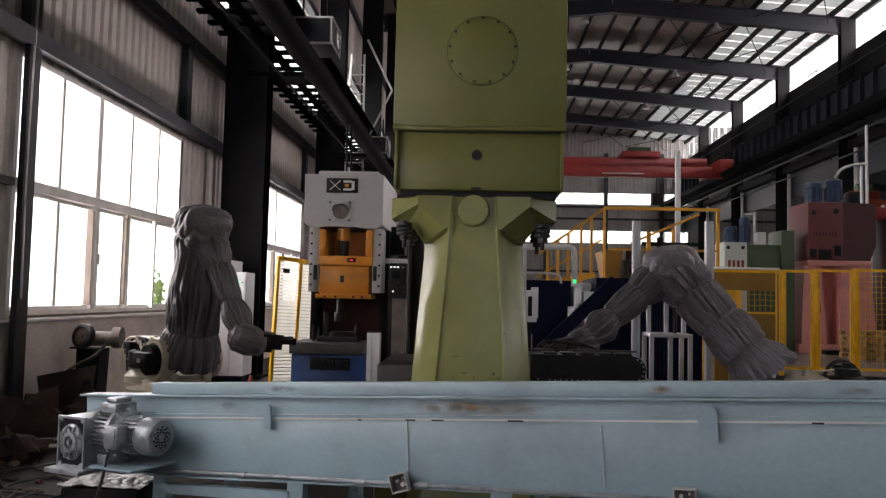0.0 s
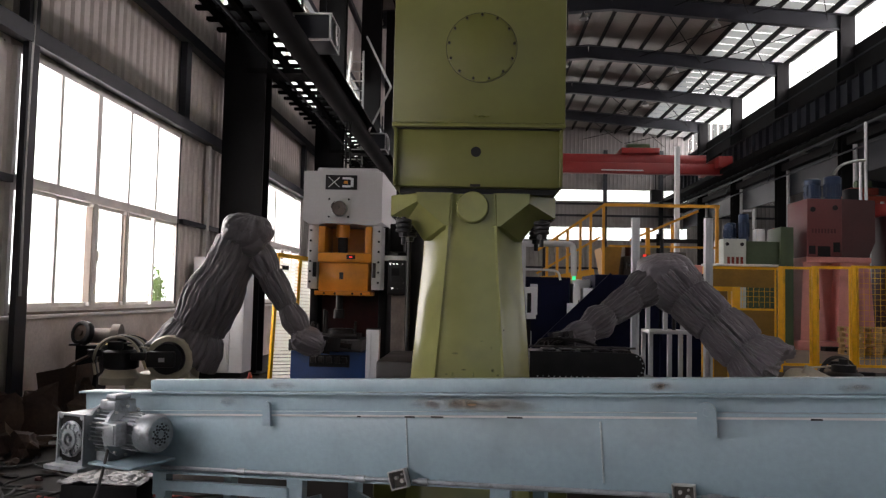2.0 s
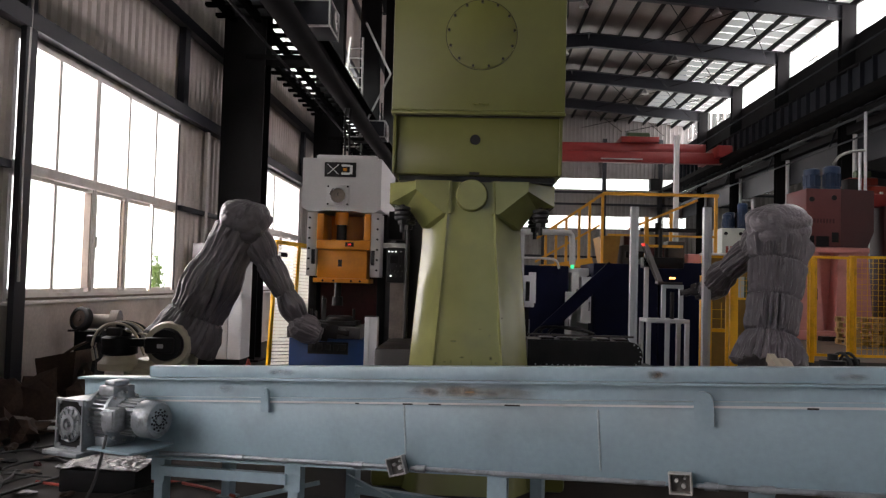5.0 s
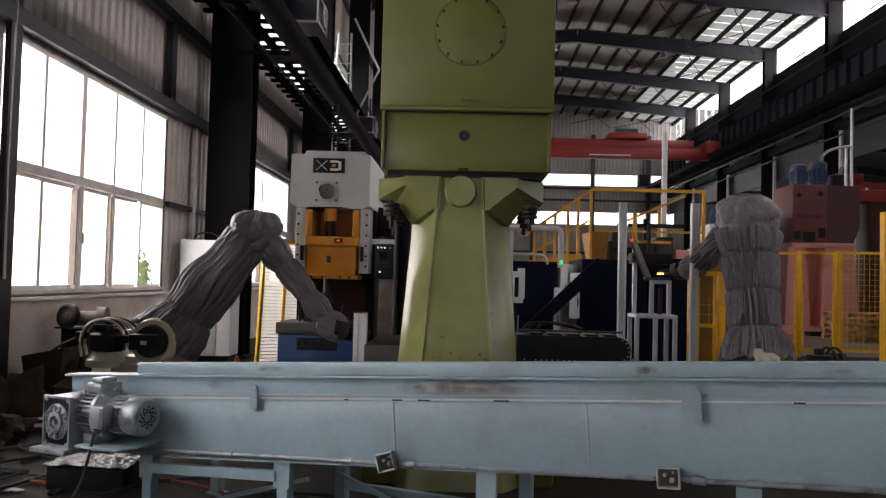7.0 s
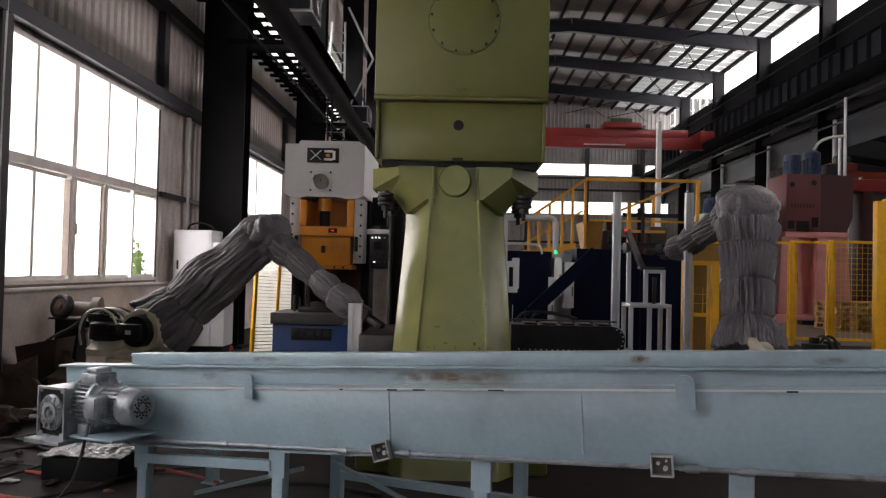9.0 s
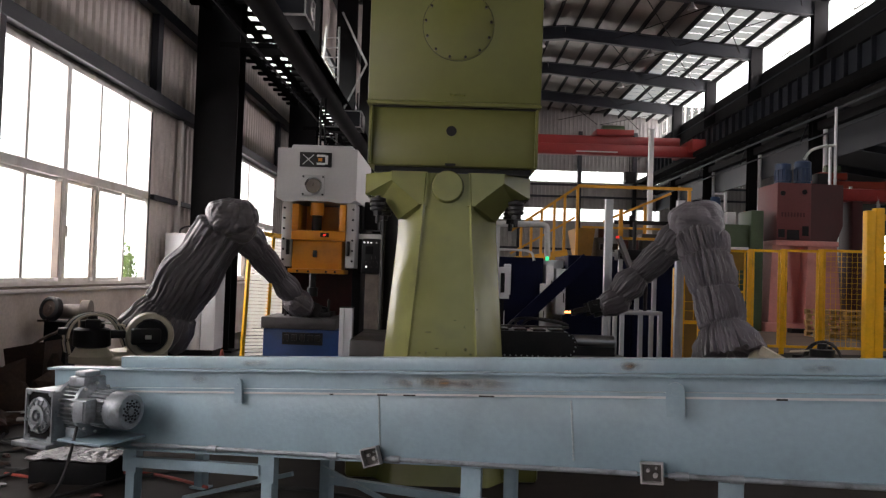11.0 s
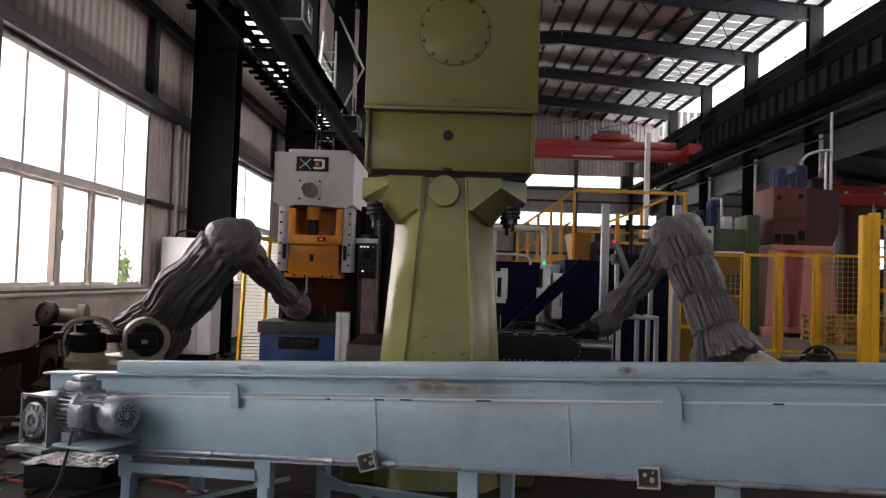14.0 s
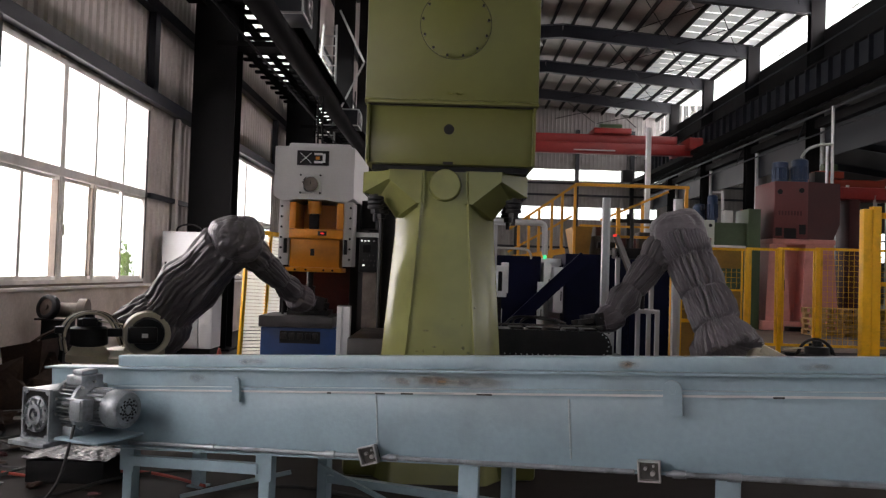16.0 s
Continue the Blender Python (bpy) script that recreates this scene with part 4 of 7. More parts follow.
for sx in (-1, 1):
    cx = -0.025
    front = [(0.13, 1.955), (0.362, 1.955), (0.362, 1.895), (0.35, 1.884), (0.18, 1.744), (0.13, 1.744)]
    rear = [(0.13, 1.955), (0.548, 1.952), (0.548, 1.815), (0.43, 1.80), (0.325, 1.655), (0.13, 1.655)]
    sh = loft([[(cx + sx * x, yy, z) for x, z in pts] for yy, pts in ((0.062, front), (0.255, rear), (0.8, rear))])
    bmesh.ops.bevel(sh, geom=[e for e in sh.edges if e.calc_face_angle(0) > 0.2], offset=0.007, segments=2, affect="EDGES", profile=0.5)
    part("shoulder", sh, GREEN_WORN, fp, "chamfered shoulder bracket of the column", smooth=14)
    rib = loft([[(cx + sx * (x - 0.014), y, z), (cx + sx * x, y - 0.013, z), (cx + sx * (x + 0.016), y + 0.006, z), (cx + sx * x, y + 0.06, z)] for x, y, z in ((0.143, 0.068, 1.945), (0.163, 0.073, 1.56), (0.184, 0.048, 1.25), (0.22, -0.002, 0.76), (0.25, -0.032, 0.36))])
    part("cast_rib", rib, GREEN_WORN, fp)
    for dy in (0.15, 0.62):
        tb = part("tie_bolt", C((cx + sx * 0.45, dy, 0.9 if sx < 0 and dy > 0.3 else 1.62), (cx + sx * 0.45, dy, 1.80), 0.014, seg=12), BLACK, fp)
        part("nut", C((cx + sx * 0.45, dy, 1.67), (cx + sx * 0.45, dy, 1.70), 0.032, seg=6), BLACK, tb)
        sp = [(0.04, 1.70)]
        for k in range(3):
            sp += [(0.052, 1.705 + k * 0.03), (0.052, 1.722 + k * 0.03), (0.042, 1.726 + k * 0.03)]
        part("damper", lathe(sp, 20, Matrix.Translation((cx + sx * 0.45, dy, 0))), BLACK, tb)
for i, (x, z, w, h) in enumerate(((-0.13, 0.80, 0.014, 0.022), (-0.17, 0.80, 0.02, 0.008), (-0.06, 0.83, 0.03, 0.01), (0.0, 0.80, 0.01, 0.03), (0.12, 0.83, 0.02, 0.022), (0.155, 0.80, 0.02, 0.012), (0.11, 0.97, 0.01, 0.018), (0.05, 1.01, 0.02, 0.007), (0.185, 1.08, 0.012, 0.012), (-0.12, 0.93, 0.035, 0.012))):
    sc = smear(x, 0, w, h, 0, 40 + i)
    for v in sc.verts:
        zz = z + v.co.z
        v.co.z, v.co.y = zz, -0.0025 + max(0.0, (zz - 0.76) * 0.05 / 0.49)
    part("scuff", sc, SCUFF, fp, "dark oily scuff", smooth=0).visible_shadow = False
boss = part("round_boss", lathe([(0.108, 0), (0.102, 0.03), (0.099, 0.055), (0.094, 0.062), (0.088, 0.062), (0.04, 0.063)], 40, pose(-0.026, 0.085, 1.862, 90, 0, 0)), GREEN_WORN, fp, "round cast boss on the column head")
part("base_block", B((-0.62, 0.6, 0.02, 1.9, 0, 0.32), bev=0.03), GREEN, fp)
part("isolation_gap", B((-0.50, 0.505, 0.07, 0.8, 1.95, 1.985)), BLACK, fp)
ub = part("upper_body", B((-0.535, 0.537, 0.0, 1.2, 1.985, 2.36), bev=0.006), GREEN, fp, "lower green housing box of the press head")
part("side_flange", B((-0.535, -0.515, -0.03, 0.0, 1.99, 2.355), bev=0.003), GREEN, ub)
part("side_flange", B((0.518, 0.537, -0.03, 0.0, 1.99, 2.355), bev=0.003), GREEN, ub)
part("port_hole", C((-0.012, -0.003, 2.21), (-0.012, 0.0015, 2.21), 0.033, seg=28), BLACK, ub)
part("cable_notch", B((-0.045, 0.02, -0.004, 0.002, 1.986, 2.003)), BLACK, ub)
hd = part("head_housing", B((-0.545, 0.547, -0.05, 1.2, 2.385, 4.6), bev=0.008), GREEN, fp, "tall plain green head housing")
part("seam_lip", B((-0.548, 0.55, -0.055, 1.2, 2.36, 2.384), bev=0.004), GREEN, hd)
part("shadow_strip", B((-0.53, 0.53, -0.02, 0.4, 2.352, 2.36)), BLACK, hd)
part("cover_seam", lathe([(0.2235, 0), (0.2235, 0.002), (0.2265, 0.002), (0.2265, 0)], 64, pose(0.012, -0.0495, 2.87, 90, 0, 0)), BLACK, hd)
part("round_cover", lathe([(0.222, 0.0), (0.222, 0.005), (0.218, 0.007)], 64, pose(0.012, -0.0497, 2.87, 90, 0, 0)), GREEN, hd, "round bolted green cover plate")
for k in range(13):
    a = 2 * math.pi * (k + 0.25) / 13
    part("bolt", C((0.012 + 0.208 * math.cos(a), -0.072, 2.87 + 0.208 * math.sin(a)), (0.012 + 0.208 * math.cos(a), -0.05, 2.87 + 0.208 * math.sin(a)), 0.009, seg=6), CHAINM, hd)
for x in (-0.025, 0.03):
    part("clip", tube([(x, -0.052, 2.43), (x, -0.075, 2.425), (x + 0.02, -0.08, 2.418), (x + 0.035, -0.07, 2.425), (x + 0.035, -0.05, 2.43)], 0.005, 6), GREEN_WORN, hd)
part("side_bracket", B((0.547, 0.575, 0.1, 0.3, 3.05, 3.2), bev=0.004), BLACK, hd)
# lower bolster at the open side of the press
part("bolster", B((-0.75, 0.75, 1.1, 2.2, 0.32, 0.78), bev=0.02), CHAINM, fp)
part("upper_die", B((-0.3, 0.3, 0.95, 1.7, 1.15, 1.6), bev=0.02), CHAINM, fp)

# ---- grey open-front press ----
xd = thing("stamping_press", pose(0, 8.0, 0), "light grey open-front stamping press with orange slide and blue bed", "stamping press")
head = loft([[(-1.775, 0, 2.03), (-1.775, 0, 2.535), (-0.965, 0, 2.535), (-0.965, 0, 2.02), (-1.03, 0, 1.985), (-1.16, 0, 1.985), (-1.24, 0, 2.0), (-1.55, 0, 2.0), (-1.62, 0, 1.985), (-1.70, 0, 1.985)],
             [(-1.775, 1.4, 2.03), (-1.775, 1.4, 2.535), (-0.965, 1.4, 2.535), (-0.965, 1.4, 2.02), (-1.03, 1.4, 1.985), (-1.16, 1.4, 1.985), (-1.24, 1.4, 2.0), (-1.55, 1.4, 2.0), (-1.62, 1.4, 1.985), (-1.70, 1.4, 1.985)]])
hp = part("head", head, XGREY, xd, "light grey press head")
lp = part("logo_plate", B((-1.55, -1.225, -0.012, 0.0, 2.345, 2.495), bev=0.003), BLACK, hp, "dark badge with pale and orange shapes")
for x0, z0, x1, z1 in ((-1.515, 2.37, -1.405, 2.47), (-1.515, 2.47, -1.405, 2.37)):
    part("badge_bar", bar((x0, -0.014, z0), (x1, -0.014, z1), 0.006, 0.026, up=(0, -1, 0)), WHITEP, lp)
for a in ((-1.375, -1.29, -0.017, -0.012, 2.45, 2.472), (-1.375, -1.29, -0.017, -0.012, 2.368, 2.39), (-1.29, -1.262, -0.017, -0.012, 2.375, 2.465)):
    part("badge_bar", B(a), WHITEP, lp)
part("badge_dot", B((-1.36, -1.32, -0.017, -0.012, 2.405, 2.435)), ORANGE, lp)
gp = part("gauge_plate", B((-1.52, -1.29, -0.014, 0.0, 2.05, 2.26), bev=0.004), XGREY, hp)
part("gauge_ring", lathe([(0.088, 0), (0.088, 0.022), (0.078, 0.026), (0.074, 0.014), (0.06, 0.014)], 36, pose(-1.40, -0.012, 2.152, 90, 0, 0)), BRIGHT, gp)
part("gauge_glass", lathe([(0.074, 0), (0.074, 0.016), (0.07, 0.017)], 36, pose(-1.40, -0.012, 2.152, 90, 0, 0)), DUSTY_SHADED, gp)
part("needle", B((-1.404, -1.398, -0.032, -0.028, 2.15, 2.185)), BLACK, gp)
for x in (-1.505, -1.305):
    for z in (2.065, 2.245):
        part("bolt", C((x, -0.022, z), (x, -0.012, z), 0.011, seg=6), BLACK, gp)
part("head_cap", B((-1.7, -1.05, 0.3, 1.2, 2.535, 2.62), bev=0.02), XGREY, hp)
for x0, x1 in ((-1.715, -1.61), (-1.06, -0.965)):
    ck = part("guide_cheek", B((x0, x1, 0.03, 0.35, 1.33, 1.985), bev=0.006), XGREY, xd)
    xo = x0 + 0.025 if x0 < -1.5 else x1 - 0.025
    for k in range(6):
        part("bolt", C((xo, 0.012, 1.4 + k * 0.105), (xo, 0.03, 1.4 + k * 0.105), 0.012, seg=6), BLACK, ck)
    xi = x1 - 0.03 if x0 < -1.5 else x0 + 0.03
    part("slide_stop", B((xi - 0.015, xi + 0.015, -0.02, 0.03, 1.45, 1.6), bev=0.004), BLACK, ck)
sl = part("slide", B((-1.61, -1.06, 0.0, 0.3, 1.60, 1.70), bev=0.012), ORANGE, xd, "orange painted press slide")
part("slide_back", B((-1.61, -1.06, 0.46, 0.54, 1.70, 1.98)), ORANGE, sl)
for x0, x1 in ((-1.61, -1.54), (-1.13, -1.06)):
    part("slide_ear", B((x0, x1, 0.0, 0.46, 1.70, 1.97), bev=0.01), ORANGE, sl)
part("slide_block", B((-1.60, -1.09, 0.02, 0.3, 1.31, 1.60), bev=0.012), ORANGE, sl)
part("slide_foot", B((-1.63, -1.06, -0.02, 0.34, 1.265, 1.31), bev=0.006), ORANGE, sl)
for x in (-1.53, -1.42, -1.24, -1.15):
    part("bolt", C((x, -0.03, 1.285), (x, -0.018, 1.285), 0.012, seg=6), BLACK, sl)
part("ram_screw", C((-1.375, 0.12, 1.86), (-1.375, 0.12, 1.99), 0.07, seg=24), ORANGE, sl)
part("ram_collar", C((-1.375, 0.12, 1.70), (-1.375, 0.12, 1.86), 0.052, seg=20), BLACK, sl)
ds = part("display", B((-1.315, -1.225, -0.008, 0.0, 1.635, 1.68), bev=0.003), BLACK, sl)
part("digits", B((-1.285, -1.255, -0.011, -0.008, 1.651, 1.664)), LED_RED, ds, "lit red digits")
part("name_plate", B((-1.385, -1.345, 0.012, 0.02, 1.43, 1.50)), CHAINM, sl)
part("die_shank", C((-1.40, 0.15, 1.10), (-1.40, 0.15, 1.265), 0.035, seg=16), CHAINM, sl)
part("punch", C((-1.40, 0.15, 1.03), (-1.40, 0.15, 1.12), 0.055, seg=20), CHAINM, sl)
part("frame_back", B((-1.70, -0.98, 0.55, 1.4, 0.7, 1.99), bev=0.02), MAROON, xd)
for x0, x1 in ((-1.75, -1.66), (-1.02, -0.93)):
    part("side_frame", B((x0, x1, 0.35, 1.4, 0.0, 2.0), bev=0.01), STEEL_DARK, xd)
bt = part("bolster_plate", B((-1.83, -1.10, -0.22, 0.5, 0.715, 0.825), bev=0.006), BOLSTER, xd, "dusty grey steel bolster plate")
part("bed", B((-1.81, -1.05, -0.2, 0.9, 0.0, 0.713), bev=0.012), BEDBLUE, xd, "blue painted press bed")
rc = part("bed_recess", B((-1.62, -1.22, -0.206, -0.2, 0.56, 0.68)), BLACK, xd)
for x in (-1.58, -1.5, -1.42, -1.34, -1.27):
    part("rail_block", B((x - 0.025, x + 0.025, -0.225, -0.206, 0.60, 0.66), bev=0.004), CHAINM, rc)
part("die_base", B((-1.60, -1.18, 0.0, 0.35, 0.825, 0.875), bev=0.006), CHAINM, xd)
part("die_ring", lathe([(0.14, 0), (0.14, 0.03), (0.12, 0.05), (0.07, 0.05), (0.06, 0.02)], 32, pose(-1.37, 0.15, 0.875)), CHAINM, xd)
for x, z in ((-1.66, 0.99), (-1.60, 0.97), (-1.54, 1.12), (-1.52, 1.1), (-1.22, 1.0)):
    part("guide_pin", C((x, 0.1, 0.825), (x, 0.1, z), 0.014, seg=12), CHAINM, xd)
cp = part("control_panel", B((-0.90, -0.715, 0.1, 0.22, 1.28, 1.64), bev=0.01), BLACK, xd, "black control panel with lit buttons")
for i, x in enumerate((-0.875, -0.84, -0.805, -0.75)):
    part("lamp_button", C((x, 0.088, 1.60), (x, 0.1, 1.60), 0.008, seg=12), LED_WHITE if i < 3 else GALV, cp)
for i, (x, z) in enumerate(((-0.86, 1.4), (-0.82, 1.4), (-0.78, 1.4), (-0.74, 1.4), (-0.85, 1.35), (-0.8, 1.35), (-0.75, 1.35), (-0.8, 1.45), (-0.76, 1.45))):
    part("push_button", C((x, 0.085, z), (x, 0.1, z), 0.009, seg=12), LED_WHITE if i == 4 else CHAINM, cp)
part("panel_screen", B((-0.86, -0.78, 0.094, 0.1, 1.48, 1.56)), STEEL_DARK, cp)
# Column colour is darkened to hold the shade it stands in.
part("panel_column", B((-0.86, -0.72, 0.14, 0.3, 0.0, 1.28), bev=0.01), DUSTY_SHADED, cp)
part("panel_arm", B((-0.95, -0.72, 0.2, 0.26, 1.64, 1.69)), GALV, cp)
part("rear_tank", C((-0.66, 0.5, 0.0), (-0.66, 0.5, 1.95), 0.09, seg=16), STEEL_DARK, xd)
part("lubricator", B((-0.93, -0.78, 0.5, 0.8, 1.75, 2.05), bev=0.01), BLACK, xd)
for x in (-1.45, -1.40):
    solid("supply_pipe", tube([(x, 8.6, 2.62), (x, 8.6, 2.75), (x - 0.01, 8.6, 2.95), (x - 0.02, 8.7, 3.2)], 0.012), STEEL_DARK, "thin dark air pipe rising from the press head", "pipe", group="press supply pipes")

ks = thing("parts_stand", pose(-0.62, 8.62, 0), "small dark steel stand behind the press column", "stand")
part("top_plate", B((-0.16, 0.16, -0.12, 0.12, 0.80, 0.83), bev=0.004), STEEL_DARK, ks)
for x in (-0.13, 0.13):
    for y in (-0.09, 0.09):
        part("leg", B((x - 0.02, x + 0.02, y - 0.02, y + 0.02, 0, 0.80)), STEEL_DARK, ks)
kb = thing("carton", pose(-0.62, 8.62, 0.8305), "beige cardboard carton with red marks on a stand", "carton")
part("box", B((-0.11, 0.12, -0.09, 0.09, 0, 0.37), bev=0.006), CARTON, kb)
for k in range(4):
    part("red_mark", B((-0.08, -0.03 + 0.012 * (k % 2), -0.093, -0.09, 0.08 + 0.05 * k, 0.105 + 0.05 * k)), ORANGE_RED, kb)


def profile_post(x, y, h, w=0.075):
    t = thing("aluminium_post", pose(x, y, 0), "upright slotted aluminium profile post", "post", group="aluminium posts")
    bm = B((-w / 2, -w * 0.14, -w / 2, w / 2, 0.012, h), (w * 0.14, w / 2, -w / 2, w / 2, 0.012, h), (-w * 0.14, w * 0.14, -w * 0.3, w * 0.3, 0.012, h))
    part("extrusion", bm, ALU, t)
    part("foot_plate", B((-0.08, 0.08, -0.08, 0.08, 0, 0.012)), ALU, t)
    part("end_cap", B((-w / 2, w / 2, -w / 2, w / 2, h, h + 0.006)), BLACK, t)


profile_post(-0.802, 6.3, 1.008, 0.1)
profile_post(1.64, 8.2, 2.13)
profile_post(2.38, 8.2, 2.14)

# ---- feed stand beside the press ----
fs = thing("feed_stand", pose(1.85, 8.5, 0) @ Matrix.Diagonal((1.0955, 1, 1, 1)), "welded pale aluminium frame stand for billets", "stand")
for x in (0.02, 0.2, 0.39):
    for y in (0.02, 0.38):
        if x == 0.2 and y > 0.1:
            continue
        part("leg", B((x - 0.02, x + 0.02, y - 0.02, y + 0.02, 0, 0.93)), ALU, fs)
part("table_frame", B((0, 0.41, 0, 0.4, 0.93, 0.97), bev=0.004), ALU, fs)
for x in (0.18, 0.35):
    part("upright", B((x - 0.02, x + 0.02, 0.1, 0.14, 0.97, 1.30)), ALU, fs)
part("head_bar", B((0.16, 0.37, 0.1, 0.14, 1.30, 1.34)), ALU, fs)
part("mast", B((0.03, 0.07, 0.3, 0.34, 0.97, 1.72)), ALU, fs)
part("centre_rod", C((0.265, 0.12, 0.97), (0.265, 0.12, 1.26), 0.02, seg=12), CHAINM, fs)
ch = part("feed_chute", bar((0.15, 0.12, 1.34), (0.02, 0.3, 1.78), 0.07, 0.03), ROBOTP, fs, "dark sloping billet chute")
part("chute_box", B((0.02, 0.42, 0.3, 0.5, 1.52, 1.64), bev=0.01), BLACK, fs)
part("sensor", B((-0.01, 0.02, 0.26, 0.28, 1.76, 1.785), bev=0.003), LED_RED, fs, "red lit sensor lamp")
part("sensor_mast", C((0.19, 0.34, 1.58), (0.19, 0.34, 1.95), 0.02, seg=8), BLACK, fs)
part("billet_rest", B((0.1, 0.34, 0.02, 0.14, 1.345, 1.37)), ROBOTP, fs)

# ---- dark drag chain carriage at the press ----
dc = thing("drag_chain_carriage", pose(0.42, 6.0, 0), "black oily drag chain carriage with bright rivets", "drag chain")
L_, R_ = 0.86, 0.10
pts = [(0, 0.0)] + [(L_ - R_, 0.0)] + [(L_ - R_ + R_ * math.sin(a), R_ - R_ * math.cos(a)) for a in [math.pi * k / 8 for k in range(1, 9)]] + [(0, 2 * R_)]
part("chain_loop", loft([[(x, y, 0.69 + z) for x, z in pts] for y in (0.0, 0.3)]), CHAINM, dc)
for k in range(18):
    x = 0.06 + k * 0.042
    part("rivet", C((x, -0.004, 0.705), (x, 0.0, 0.705), 0.006, seg=8), BRIGHT, dc)
for k in range(7):
    a = math.pi * (k + 0.5) / 7.5
    x, z = L_ - R_ + 0.085 * math.sin(a), 0.79 - 0.085 * math.cos(a)
    part("rivet", C((x, -0.004, z), (x, 0.0, z), 0.006, seg=8), BRIGHT, dc)
for k in range(5):
    part("link_plate", B((0.1 + k * 0.14, 0.2 + k * 0.14, 0.02, 0.28, 0.89, 0.905), bev=0.004), CHAINM, dc)
part("top_rail", B((0.0, 0.8, 0.05, 0.08, 0.915, 0.93)), ROBOTP, dc)
cb = thing("press_side_table", pose(0.42, 6.0, 0), "dark steel table carrying the drag chain", "table")
part("table_plate", B((0, 1.0, -0.02, 0.5, 0.655, 0.688), bev=0.004), CHAINM, cb)
for x in (0.04, 0.96):
    for y in (0.03, 0.45):
        part("leg", B((x - 0.03, x + 0.03, y - 0.03, y + 0.03, 0, 0.655)), STEEL_DARK, cb)
part("cylinder", C((0.5, 0.38, 0.80), (0.92, 0.38, 0.80), 0.05, seg=20), BRIGHT, cb)
part("cylinder_saddle", B((0.5, 0.92, 0.33, 0.43, 0.688, 0.76)), CHAINM, cb)
for dx, dz in ((0.03, 0.02), (0.08, 0.06), (0.13, 0.0)):
    solid("grease_hose", tube([(0.44 + dx, 6.6, 0.3), (0.46 + dx, 6.5, 0.85 + dz), (0.5 + dx, 6.3, 0.98), (0.7 + dx, 6.2, 0.97), (0.95, 6.25, 0.93)], 0.011, 6), RUBBER, "black grease hose draped behind the press", "hose", group="grease hoses")

# ---- navy furnace line with stair, platform and rails ----
nv = thing("induction_heater", pose(0, 13, 0), "navy blue induction heater cabinets with access stair", "machine")
for x0, x1, z1 in ((0.75, 1.55, 1.62), (1.95, 3.0, 1.68), (3.02, 3.75, 1.72)):
    part("cabinet_body", B((x0, x1, 0.0, 1.6, 0, z1), bev=0.015), NAVY, nv)
part("cabinet_body", B((1.55, 1.95, 0.5, 1.6, 0, 1.6), bev=0.01), WHITEP, nv)
for x0, x1, z0, z1 in ((0.9, 1.02, 1.0, 1.5), (1.6, 1.72, 0.9, 1.52), (1.76, 1.92, 0.7, 1.45), (1.5, 1.6, 0.4, 1.2)):
    pl = part("door_panel", B((x0, x1, -0.02, 0.5, z0, z1), bev=0.006), WHITEP, nv)
    part("handle", B((x1 - 0.04, x1 - 0.025, -0.035, -0.02, z0 + 0.2, z0 + 0.35)), BLACK, pl)
part("stair_stringer", bar((0.9, -0.4, 0.35), (2.2, -0.4, 1.62), 0.06, 0.2), NAVY, nv)
part("stair_stringer", bar((0.9, 0.3, 0.35), (2.2, 0.3, 1.62), 0.06, 0.2), NAVY, nv)
for k in range(7):
    part("tread", B((0.9 + k * 0.18, 1.1 + k * 0.18, -0.36, 0.26, 0.36 + k * 0.18, 0.385 + k * 0.18)), STEEL_DARK, nv)
part("stair_leg", B((0.84, 0.9, -0.43, -0.37, 0, 0.75)), GALV, nv)
pf = thing("access_platform", pose(0, 15.6, 0), "orange-yellow access platform with guard rails", "platform")
part("deck", B((1.3, 4.75, 0, 1.6, 1.58, 1.70), bev=0.01), RAILY, pf)
for x in (1.4, 3.0, 4.65):
    for y in (0.1, 1.5):
        part("leg", B((x - 0.05, x + 0.05, y - 0.05, y + 0.05, 0, 1.58)), RAILY, pf)
part("stair_rail", bar((1.2, 0.03, 2.2), (2.5, 0.03, 3.12), 0.05, 0.05), RAILY, pf)
part("stair_rail", bar((1.2, 0.03, 1.75), (2.45, 0.03, 2.5), 0.04, 0.04), RAILY, pf)
for k, x in enumerate((1.4, 1.6, 1.8, 2.05, 2.25, 2.5)):
    part("baluster", B((x - 0.025, x + 0.025, 0.0, 0.05, 1.7, 2.32 + (x - 1.4) * 0.71)), RAILY, pf)
part("toe_board", bar((1.42, -0.02, 1.63), (2.32, -0.02, 1.80), 0.03, 0.13), RAILY, pf)
part("top_rail", B((2.5, 4.75, 0.0, 0.05, 3.1, 3.16)), RAILY, pf)
part("top_rail", bar((3.3, 1.5, 2.55), (4.75, 1.5, 3.2), 0.05, 0.05), RAILY, pf)
for x in (4.7, 4.2, 3.7):
    part("rail_post", B((x - 0.03, x + 0.03, 0.0, 0.05, 1.7, 3.1)) if x == 4.7 else B((x - 0.03, x + 0.03, 1.48, 1.53, 1.7, 2.5 + (x - 3.3) * 0.45)), RAILY, pf)
part("mid_rail", B((2.6, 4.7, 0.0, 0.04, 2.3, 2.34)), RAILY, pf)
